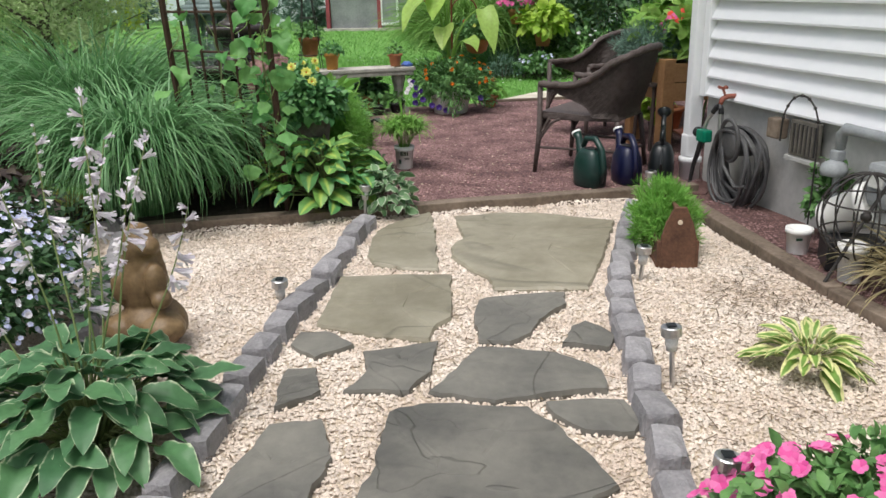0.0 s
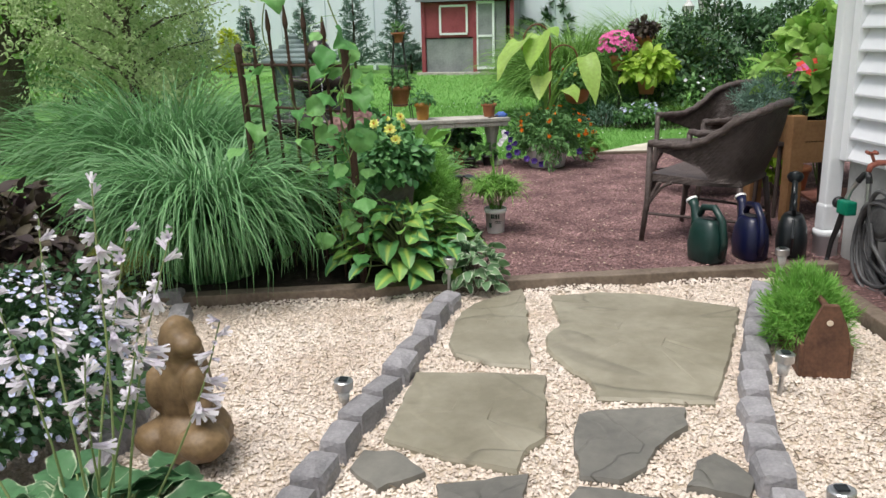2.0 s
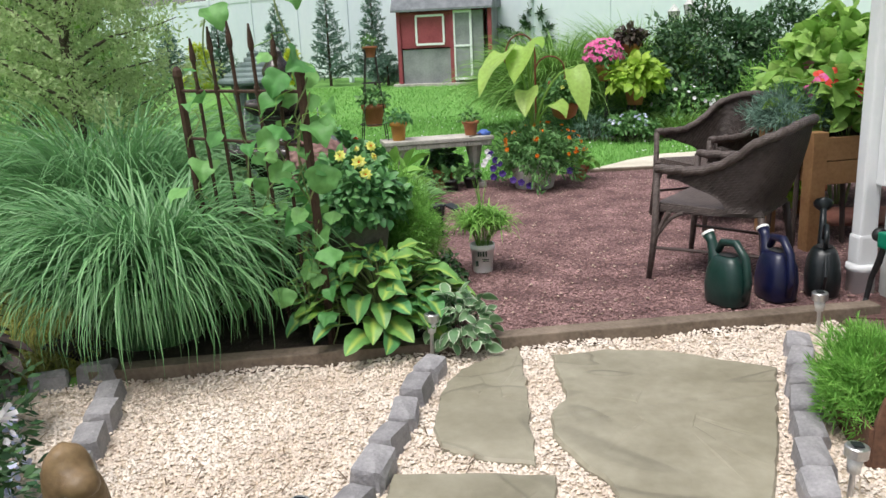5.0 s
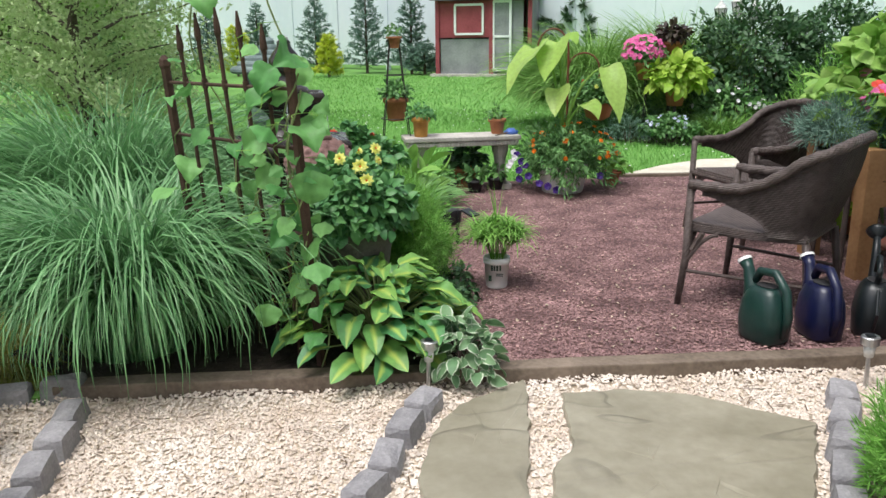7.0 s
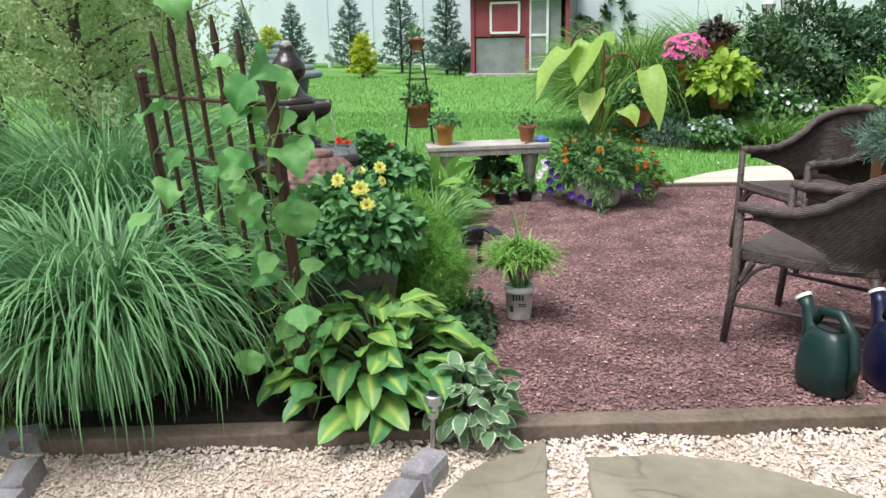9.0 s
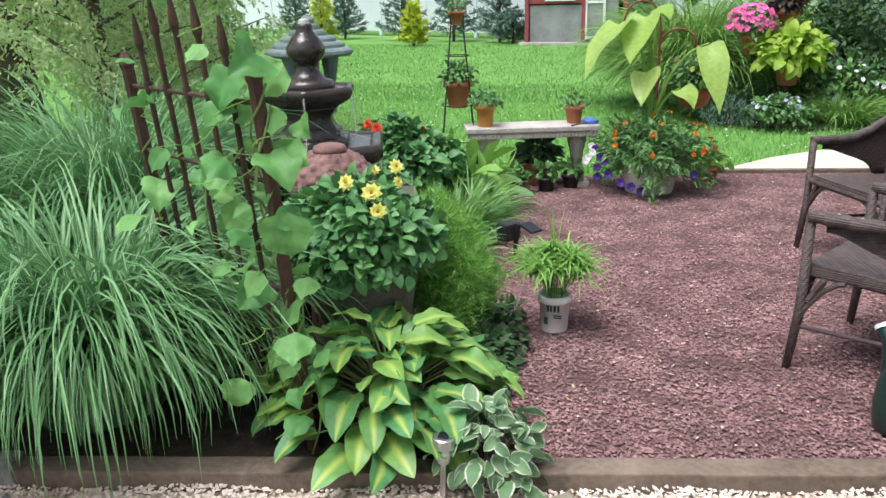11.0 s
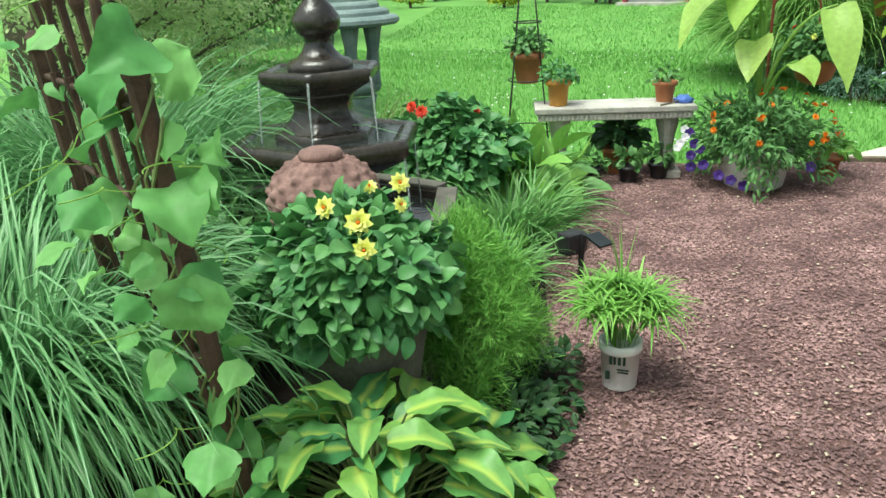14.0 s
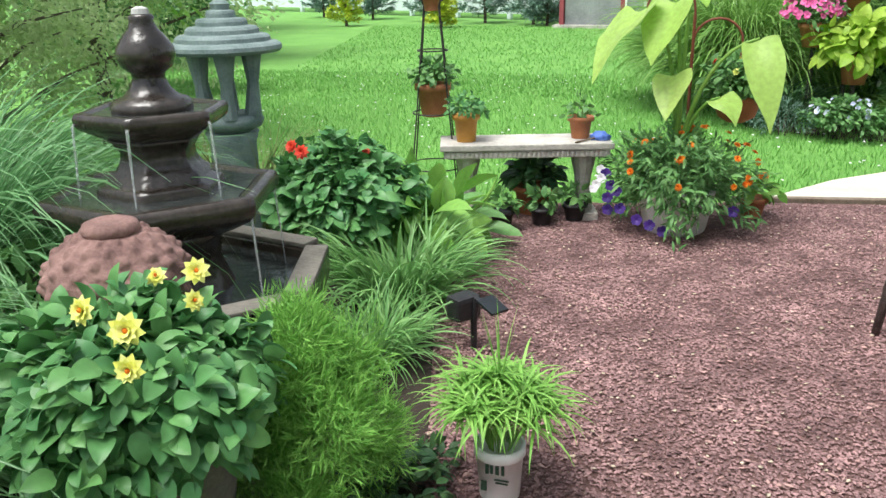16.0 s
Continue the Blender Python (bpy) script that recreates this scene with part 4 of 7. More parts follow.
statue = blob(0.122, 0.12, 0.10, 0.05, 2.5, 3, 1.0, -0.085)
for sx, sy, sz_, px, py, pz in ((0.082, 0.078, 0.16, -0.01, 0.0, 0.15), (0.056, 0.058, 0.10, -0.01, -0.01, 0.30), (0.072, 0.066, 0.10, -0.01, 0.0, 0.235), (0.046, 0.042, 0.036, 0.035, -0.03, 0.315), (0.038, 0.04, 0.075, 0.065, -0.05, 0.185), (0.034, 0.04, 0.034, 0.088, -0.065, 0.125), (0.036, 0.04, 0.08, -0.075, -0.04, 0.16), (0.075, 0.07, 0.055, -0.075, -0.06, 0.0), (0.08, 0.075, 0.06, 0.075, -0.06, 0.01)):
    b2 = blob(sx, sy, sz_, 0.12, 4, 3, px * 9)
    me = bpy.data.meshes.new("tmp")
    bmesh.ops.translate(b2, verts=b2.verts, vec=(px, py, pz))
    b2.to_mesh(me)
    b2.free()
    statue.from_mesh(me)
    bpy.data.meshes.remove(me)
st = part("garden_statue", statue, M_statue, None, "mottled brown garden statue standing on gravel", True)
st.matrix_world = pose(-1.10, 3.44, 0.095, 0, 0, -12) @ Matrix.Diagonal((1.06, 1.06, 1.0, 1))
tagged(st, "", "statue")
rm = st.modifiers.new("remesh", "REMESH")
rm.mode, rm.voxel_size, rm.use_smooth_shade = "VOXEL", 0.009, True

aster = thing("aster_bush", -1.86, 3.42, 0, 0, "low bush covered with pale blue and white daisies", "flowers")
stems(aster, 14, (0, 0, 0.2), (0.42, 0.62, 0.3), 0.3, L_stem, 8, 0.004)
quads("foliage", *crown(9500, (0, 0, 0.16), (0.44, 0.66, 0.40), 0.042, T_tiny, 9, low=-0.1, hollow=0.4), L_dark, aster)
quads("bloom", *on_top(760, (0, 0, 0.17), (0.46, 0.68, 0.41), 0.023, T_petal5, 10, low=-0.1, out=1.0), F_lav, aster, "pale blue daisies")
quads("white_bloom", *on_top(260, (0, 0, 0.17), (0.46, 0.68, 0.42), 0.023, T_petal5, 11, low=-0.1, out=1.0), F_white, aster, "white daisies")
bush("dark_leaved_bush", -2.55, 4.35, 0.02, (0, 0, 0.28), (0.5, 0.55, 0.34), 2400, 0.10, L_purple, "dark purple leaved bush behind the daisies", "bush", 41, low=-0.2, up=1.2)

# right-hand gravel: planter box, hosta, petunias
tb = thing("wooden_planter", 1.09, 4.22, 0.0, -4, "old brown wooden tool box planter with gabled ends", "planter")


def gable(y):
    bm = bmesh.new()
    sec = [(-0.083, 0.0), (0.083, 0.0), (0.08, 0.15), (0.062, 0.22), (0.035, 0.27), (0.028, 0.295), (-0.028, 0.295), (-0.035, 0.27), (-0.062, 0.22), (-0.08, 0.15)]
    a = [bm.verts.new((sx, y - 0.011, sz_)) for sx, sz_ in sec]
    b = [bm.verts.new((sx, y + 0.011, sz_)) for sx, sz_ in sec]
    bm.faces.new(a)
    bm.faces.new(b[::-1])
    for k in range(len(sec)):
        bm.faces.new((a[k], a[(k + 1) % len(sec)], b[(k + 1) % len(sec)], b[k]))
    bmesh.ops.bevel(bm, geom=bm.edges[:], offset=0.003, segments=1, affect="EDGES")
    return bm


part("end_board", gable(-0.01), M_oldwood, tb, "gabled end board with a worn knot")
part("end_board", gable(0.42), M_oldwood, tb)
part("side_board", boxed(-0.088, 0.205, 0.065, 0.016, 0.44, 0.13, 0.003), M_oldwood, tb)
part("side_board", boxed(0.088, 0.205, 0.065, 0.016, 0.44, 0.13, 0.003), M_oldwood, tb)
part("soil", boxed(0, 0.205, 0.05, 0.155, 0.4, 0.1), M_soil, tb)
part("handle", tubed([(0, 0.0, 0.27), (0, 0.42, 0.27)], 0.012, 10), M_oldwood, tb)
part("knot", turned([(0.012, 0.0), (0.011, 0.003)], 12, m=Matrix.Translation((0, -0.022, 0.225)) @ Matrix.Rotation(math.pi / 2, 4, "X")), M_debris, tb)
fern = thing("fern_plant", 1.09, 4.46, 0.1, 0, "bright green feathery plant filling the wooden planter", "plant")
g = crown(11000, (0.0, 0.02, 0.06), (0.155, 0.20, 0.18), 0.045, T_needle, 51, low=-0.6, hollow=0.1, hang=-0.4)
quads("foliage", *g, L_cosmos, fern)
hosta(1.25, 3.15, 0.0, 64, 0.20, L_hostas, "small hosta with cream and green striped leaves on gravel", 61, wide=0.105, start=0.3, inner=0.5, name="hosta_plant")
pet = thing("petunia_plant", 1.06, 2.20, 0, 0, "mass of bright pink petunias at the path's edge", "flowers")
quads("foliage", *crown(2200, (0, 0, 0.07), (0.44, 0.24, 0.14), 0.045, T_leaf, 71, low=-0.1), L_mid, pet)
each("flower", on_top(150, (0, 0, 0.08), (0.46, 0.25, 0.145), 0.046, T_petal5, 72, low=-0.05, out=1.05), 150, F_pink, pet)


# ---- solar path lights ----
def solar_light(h):
    ob = thing("solar_light", 0, 0, 0, 0, "stainless steel solar path light stuck in the gravel", "path light", "solar path lights")
    part("stake", tubed([(0, 0, -0.03), (0, 0, h)], 0.0085, 10), M_steel, ob)
    part("lens", turned([(0.018, h), (0.024, h + 0.055)], 16), M_lens, ob, "clear ribbed lens", True)
    part("cap", turned([(0.026, h + 0.05), (0.034, h + 0.052), (0.034, h + 0.082), (0.030, h + 0.085)], 20), M_steel, ob)
    part("solar_cell", boxed(0, 0, h + 0.088, 0.03, 0.03, 0.004), M_dark_pl, ob)
    return ob


lamp0 = solar_light(0.13)
lamp0.matrix_world = pose(1.235, 5.33, 0, 2, -2, 0)
for x, y, z, rx, ry in ((0.88, 4.05, -0.05, 1, 3), (0.755, 3.04, 0, -2, -4), (0.69, 2.37, -0.05, 2, 3), (-0.69, 3.78, -0.075, 3, 2), (-0.455, 5.10, 0, -1, 2)):
    copy_thing(lamp0, pose(x, y, z, rx, ry, 0))


# ---- house wall gear ----
def at_wall(u, out, z, rz=0):
    return house.matrix_world @ Matrix.Translation((u, -out, z)) @ Matrix.Rotation(radians(rz), 4, "Z")


fa = thing("faucet", 0, 0, 0, 0, "wall faucet with a red handle and a two-way hose splitter", "faucet")
fa.matrix_world = at_wall(0.36, 0, 0.62)
part("body", tubed([(0, 0.04, 0), (0, -0.04, 0.0), (0, -0.075, -0.015), (0, -0.085, -0.05)], [0.014, 0.016, 0.016, 0.014], 10), M_brass, fa, "", True)
part("stem", tubed([(0, -0.055, 0), (0.0, -0.075, 0.045)], 0.008, 8), M_brass, fa)
bm = bmesh.new()
for a in range(4):
    c, s = math.cos(a * 1.571 + 0.4), math.sin(a * 1.571 + 0.4)
    tube(bm, [(0, -0.077, 0.05), (0.032 * c, -0.077 + 0.032 * s, 0.056)], [0.007, 0.009], 6)
part("handle", bm, M_brass, fa, "red cross handle")
part("splitter", tubed([(-0.05, -0.1, -0.10), (-0.02, -0.09, -0.06), (0.0, -0.085, -0.05), (0.02, -0.09, -0.07), (0.025, -0.09, -0.10)], 0.016, 10), M_black, fa)
part("metal_coupling", tubed([(0.025, -0.09, -0.10), (0.03, -0.092, -0.20)], 0.014, 10), M_steel, fa)
part("hose_lead", tubed([(0.03, -0.092, -0.20), (0.045, -0.10, -0.26), (0.10, -0.11, -0.34), (0.14, -0.12, -0.45)], 0.010, 8), M_hose, fa)
part("spring_hose", tubed([(-0.05, -0.1, -0.10), (-0.085, -0.11, -0.15), (-0.105, -0.115, -0.20)], [0.014, 0.012, 0.014], 10), M_steel, fa)
timer = part("timer", boxed(-0.085, -0.125, -0.245, 0.095, 0.06, 0.075, 0.012), M_teal, fa, "green plastic water timer")
part("dial", turned([(0.032, 0), (0.032, 0.03), (0.026, 0.036)], 16, m=Matrix.Translation((-0.145, -0.12, -0.235)) @ Matrix.Rotation(-math.pi / 2, 4, "Y")), M_black, timer, "", True)
part("drop_hose", tubed([(-0.125, -0.12, -0.28), (-0.15, -0.12, -0.36), (-0.185, -0.125, -0.45), (-0.20, -0.13, -0.55), (-0.19, -0.15, -0.585)], [0.014, 0.016, 0.013, 0.012, 0.012], 9), M_black, fa)

hr = thing("garden_hose", 0, 0, 0, 0, "grey garden hose coiled over a round wall hanger", "hose")
hr.matrix_world = at_wall(0.58, 0, 0.35)
part("hanger", tubed([(0, 0.0, 0.02), (0, -0.14, 0.02)], [0.07, 0.065], 20), M_hose, hr, "round grey hose hanger")
part("hanger_rim", turned([(0.05, 0), (0.085, 0.0), (0.085, 0.012), (0.05, 0.012)], 24, m=Matrix.Translation((0, -0.14, 0.02)) @ Matrix.Rotation(math.pi / 2, 4, "X")), M_hose, hr, "", True)
rr = random.Random(4)
for i in range(13):
    rx_, rz_ = 0.19 + rr.uniform(-0.02, 0.035), 0.255 + rr.uniform(-0.03, 0.03)
    cx, cz, oy = rr.uniform(-0.02, 0.02), -0.07 - (rz_ - 0.255) + rr.uniform(-0.02, 0.01), -0.02 - 0.010 * i - rr.uniform(0, 0.004)
    part("hose_loop", tubed([(cx + rx_ * math.cos(a), oy + 0.012 * math.sin(3 * a + i), cz + rz_ * math.sin(a) * (1.0 if math.sin(a) < 0 else 0.72)) for a in (k * 2 * math.pi / 40 for k in range(40))], 0.0105, 8, True), M_hose, hr)
part("hose_loop", tubed([(0.09 * math.cos(a) + 0.01, -0.15 - 0.01 * math.sin(a), 0.05 + 0.12 * math.sin(a)) for a in (k * 2 * math.pi / 30 for k in range(30))], 0.0115, 8, True), M_hose, hr)
part("hose_end", tubed([(-0.05, -0.16, 0.0), (0.0, -0.17, -0.1), (0.12, -0.165, -0.2), (0.2, -0.15, -0.18)], 0.0105, 8), M_hose, hr)

blk = part("wood_block", boxed(0, -0.02, 0, 0.10, 0.07, 0.11, 0.012), M_timber, None, "short tan wooden block fixed to the foundation")
blk.matrix_world = at_wall(0.86, 0.02, 0.51)
tagged(blk, "", "block")
vent = thing("foundation_vent", 0, 0, 0, 0, "dark louvered vent in the house foundation", "vent")
vent.matrix_world = at_wall(1.05, 0, 0.475)
part("frame", boxed(0, -0.004, 0, 0.23, 0.02, 0.19, 0.003), M_urn, vent)
part("backing", boxed(0, -0.012, 0, 0.20, 0.012, 0.155), M_dark, vent)
for i in range(6):
    part("slat", boxed(-0.083 + 0.033 * i, -0.022, 0, 0.012, 0.012, 0.155, 0.002), M_urn, vent)
part("vent_sill", boxed(0, -0.012, -0.11, 0.26, 0.03, 0.025, 0.004), M_found, vent)

gm = thing("gas_meter", 0, 0, 0, 0, "grey gas meter with pipe elbow on the house wall", "meter")
gm.matrix_world = at_wall(1.42, 0, 0.4)
part("riser", tubed([(0.0, -0.09, -0.36), (0.0, -0.09, 0.10)], 0.018, 12), M_meter, gm)
part("pipe", tubed([(0.0, -0.09, 0.10), (0.0, -0.09, 0.17), (0.03, -0.09, 0.20), (0.10, -0.09, 0.20), (0.30, -0.09, 0.20), (0.34, -0.085, 0.18)], [0.024, 0.027, 0.03, 0.026, 0.026, 0.028], 12), M_meter, gm, "grey pipe elbow", True)
part("regulator", turned([(0.02, -0.03), (0.06, -0.025), (0.065, 0.0), (0.055, 0.03), (0.02, 0.05)], 18, m=Matrix.Translation((0.0, -0.11, 0.0))), M_meter, gm, "", True)
part("valve", boxed(0, -0.10, 0.07, 0.055, 0.05, 0.05, 0.008), M_meter, gm)
part("meter_body", boxed(0.34, -0.10, 0.0, 0.15, 0.12, 0.2, 0.03), M_meter, gm)
part("meter_dial", boxed(0.34, -0.165, 0.02, 0.08, 0.012, 0.06, 0.004), M_lens, gm)

ar = thing("twisted_garden_hoop", 0, 0, 0, 0, "twisted dark metal hoop on a stake by the wall", "garden stake")
ar.matrix_world = at_wall(1.22, 0.16, 0)
bm = bmesh.new()
hoop = [(-0.165, 0, 0.48)] + [(-0.02 - 0.14 * math.cos(a), 0, 0.56 + 0.17 * math.sin(a)) for a in (k * math.pi / 14 for k in range(15))] + [(0.125, 0, 0.48), (0.125, 0, 0.02)]
tube(bm, hoop, 0.0045, 6)
part("hoop", bm, M_iron, ar)
for i in range(7):
    a = 0.25 + i * 0.42
    part("twist", tubed([(-0.02 - 0.14 * math.cos(a - 0.08), 0, 0.56 + 0.17 * math.sin(a - 0.08)), (-0.02 - 0.14 * math.cos(a), 0, 0.56 + 0.17 * math.sin(a)), (-0.02 - 0.14 * math.cos(a + 0.08), 0, 0.56 + 0.17 * math.sin(a + 0.08))], [0.003, 0.010, 0.003], 6), M_iron, ar)

bk = thing("white_bucket", 1.70, 4.33, Z_BARK - 0.01, 0, "small white plastic pot standing on bark", "pot")
pot(bk, 0.058, 0.048, 0.125, M_white_pl, 0.006)
part("print", boxed(-0.02, -0.0545, 0.08, 0.03, 0.004, 0.012), M_ink, bk)
b2_ = thing("fallen_pot", 1.86, 4.16, 0.16, 0, "white plastic nursery pot lying on its side on a crate", "pot")
b2_.matrix_world = pose(1.80, 4.30, 0.20, 0, 62, -50)
pot(b2_, 0.10, 0.08, 0.24, M_white_pl, 0.008)
cr = part("black_tray", boxed(0, 0, 0.06, 0.24, 0.2, 0.13, 0.008), M_black, None, "black plastic nursery tray on the bark")
cr.matrix_world = pose(1.86, 4.14, Z_BARK - 0.01, 0, 0, -14)
tagged(cr, "", "tray")
b3_ = thing("grey_bucket", 1.76, 3.93, Z_BARK - 0.01, 0, "pale grey plastic pot beside the wire globe", "pot")
pot(b3_, 0.058, 0.048, 0.17, M_white_pl, 0.006)
gl = thing("wire_globe", 1.79, 3.92, 0.315, 0, "dark metal wire globe on a slanting rod", "garden ornament")
for i in range(7):
    a = math.pi * i / 7
    part("meridian", tubed([(0.19 * math.cos(t) * math.cos(a), 0.19 * math.cos(t) * math.sin(a), 0.19 * math.sin(t)) for t in (k * 2 * math.pi / 32 for k in range(32))], 0.0042, 6, True), M_iron, gl)
for zz in (-0.07, 0.07):
    rr_ = math.sqrt(0.19 ** 2 - zz ** 2)
    part("ring", tubed([(rr_ * math.cos(t), rr_ * math.sin(t), zz) for t in (k * 2 * math.pi / 32 for k in range(32))], 0.004, 6, True), M_iron, gl)
part("rod", tubed([(-0.17, -0.06, -0.27), (0.0, 0.0, 0.0), (0.2, 0.06, 0.30)], 0.008, 8), M_iron, gl)
part("knob", blob(0.024, 0.024, 0.024, 0, 1, 2), M_iron, gl, "", True)
bush("wall_plant", 1.93, 4.55, Z_BARK, (0, 0, 0.17), (0.09, 0.09, 0.2), 420, 0.05, L_mid, "small green plant growing against the foundation", "plant", 81)
fountain_grass(1.98, 3.72, 260, 0.42, L_dry, "dried tan grass clump beside the wall", 83, 0.10, (0.5, 1.3), (1.2, 2.4), 0.007, "dry_grass")

# ---- sitting area ----
def weave_mat(name, c1, c2):
    m = mat(name, c1, c2, 30, 0.5, 0)
    n, l = m.node_tree.nodes, m.node_tree.links
    co = n.new("ShaderNodeTexCoord")
    w = []
    for d in ("X", "Z"):
        wv = n.new("ShaderNodeTexWave")
        wv.bands_direction = d if d != "X" else "DIAGONAL"
        wv.inputs["Scale"].default_value, wv.inputs["Distortion"].default_value = (38 if d == "Z" else 22), 0.6
        l.new(co.outputs["Object"], wv.inputs["Vector"])
        w.append(wv)
    mu = n.new("ShaderNodeMath")
    mu.operation = "ADD"
    l.new(w[0].outputs["Fac"], mu.inputs[0])
    l.new(w[1].outputs["Fac"], mu.inputs[1])
    bp = n.new("ShaderNodeBump")
    bp.inputs["Strength"].default_value, bp.inputs["Distance"].default_value = 0.5, 0.004
    l.new(mu.outputs[0], bp.inputs["Height"])
    l.new(bp.outputs[0], n["Principled BSDF"].inputs["Normal"])
    return m


M_weave = weave_mat("woven_wicker", (0.055, 0.041, 0.037), (0.125, 0.097, 0.087))


def rail_point(s):
    """The horseshoe rail from one front post round the back to the other; s from -1 to 1."""
    a = abs(s)
    y = 0.315 * (1 if a > 0.42 else math.sin(a / 0.42 * math.pi / 2) ** 0.8)
    if a > 0.42:
        k = (a - 0.42) / 0.58
        x = -0.24 + 0.54 * k
        z = 0.60 + 0.16 * (1 - min(1, k / 0.62)) ** 1.8
    else:
        k = a / 0.42
        x = -0.41 + 0.17 * k ** 2.2
        z = 0.76 + 0.08 * math.cos(k * math.pi / 2)
    return Vector((x, math.copysign(y, s), z))


def wicker_chair(x, y, rz, label):
    ob = thing("wicker_chair", x, y, Z_BARK, rz, label, "chair", "wicker chairs")
    part("arm_rail", tubed([rail_point(-1 + 2 * k / 56) + Vector((0, 0, 0.004 * math.sin(k * 2.2))) for k in range(57)], 0.024, 10), M_weave, ob, "rolled wicker arm and back rail", True)
    # woven back and sides hang from the rail
    bm = bmesh.new()
    grid = []
    for k in range(53):
        s = -0.93 + 1.86 * k / 52
        top = rail_point(s)
        a = abs(s)
        zb = 0.39 if a < 0.52 else 0.39 + (top.z - 0.05 - 0.39) * min(1, (a - 0.52) / 0.36) ** 0.75
        bx = top.x + (0.13 if a < 0.42 else 0.13 * max(0, 1 - (a - 0.42) / 0.3)) * (top.z - zb) / 0.45
        by = top.y * (0.86 + 0.14 * min(1, a / 0.9))
        col = []
        for j in range(9):
            v = j / 8
            p = Vector((top.x + (bx - top.x) * v, top.y + (by - top.y) * v, top.z + (zb - top.z) * v))
            p.x -= 0.02 * math.sin(v * math.pi) * (1 if a < 0.5 else 0)
            col.append(bm.verts.new(p))
        grid.append(col)
    for a, b in zip(grid, grid[1:]):
        for j in range(8):
            bm.faces.new((a[j], b[j], b[j + 1], a[j + 1]))
    bmesh.ops.solidify(bm, geom=bm.faces[:], thickness=0.012)
    part("back_panel", bm, M_weave, ob, "woven wicker back and sides", True)
    bm = bmesh.new()
    sec = [(-0.27, -0.235), (-0.27, 0.235), (0.0, 0.285), (0.29, 0.30), (0.31, 0.25), (0.31, -0.25), (0.29, -0.30), (0.0, -0.285)]
    t = [bm.verts.new((px, py, 0.405 + (0.012 if px > 0.28 else 0))) for px, py in sec]
    b = [bm.verts.new((px, py, 0.365)) for px, py in sec]
    bm.faces.new(t)
    bm.faces.new(b[::-1])
    for k in range(8):
        bm.faces.new((b[k], b[(k + 1) % 8], t[(k + 1) % 8], t[k]))
    bmesh.ops.bevel(bm, geom=bm.edges[:], offset=0.010, segments=2, affect="EDGES")
    part("seat", bm, M_weave, ob, "flat woven wicker seat")
    for sy in (-1, 1):
        part("front_leg", tubed([(0.325, sy * 0.325, -0.01), (0.30, sy * 0.31, 0.25), (0.295, sy * 0.312, 0.60)], [0.016, 0.021, 0.02], 10), M_weave, ob, "", True)
        part("back_leg", tubed([(-0.31, sy * 0.26, -0.01), (-0.26, sy * 0.235, 0.37)], [0.016, 0.02], 10), M_wickermetal, ob, "", True)
        part("side_stretcher", tubed([(0.31, sy * 0.315, 0.17), (-0.285, sy * 0.248, 0.17)], 0.009, 8), M_wickermetal, ob)
        # curved brackets under the seat
        bm = bmesh.new()
        for d in ((-1, 0), (0, -sy)):
            pts = [(0.30 + d[0] * 0.16 * q, sy * 0.31 + d[1] * 0.16 * q, 0.37 - 0.16 * (1 - q) ** 1.8) for q in (k / 8 for k in range(9))]
            tube(bm, pts, 0.010, 8)
            tube(bm, [(0.30 + d[0] * 0.08, sy * 0.31 + d[1] * 0.08, 0.37), (0.30 + d[0] * 0.03, sy * 0.31 + d[1] * 0.03, 0.28)], 0.016, 6)
        part("bracket", bm, M_weave, ob)
    part("front_rail", tubed([(0.30, -0.30, 0.385), (0.30, 0.30, 0.385)], 0.017, 8), M_weave, ob)
    ob.scale = (0.95, 0.95, 1.0)
    part("back_stretcher", tubed([(-0.285, -0.248, 0.14), (-0.285, 0.248, 0.14)], 0.009, 8), M_wickermetal, ob)
    return ob


wicker_chair(1.06, 6.28, 147.7, "dark brown wicker armchair standing on red bark")
wicker_chair(1.31, 7.65, 205, "dark brown wicker armchair with a curved high back")
sidet = thing("side_table", 1.72, 7.0, Z_BARK, 10, "dark wicker side table between the chairs", "table")
part("tabletop", boxed(0, 0, 0.50, 0.36, 0.36, 0.03, 0.008), M_weave, sidet)
for sx in (-1, 1):
    for sy in (-1, 1):
        part("leg", tubed([(sx * 0.16, sy * 0.16, -0.01), (sx * 0.14, sy * 0.14, 0.49)], 0.016, 8), M_wickermetal, sidet)
jp = thing("juniper_pot", 1.58, 6.98, Z_BARK + 0.515, 0, "grey-green juniper in a dark pot on the table", "plant")
pot(jp, 0.11, 0.08, 0.15, M_dark_pl)
quads("foliage", *crown(5200, (0, 0, 0.26), (0.24, 0.24, 0.15), 0.055, T_needle, 91, low=-0.5, hollow=0.2, hang=0.0), L_blue, jp)


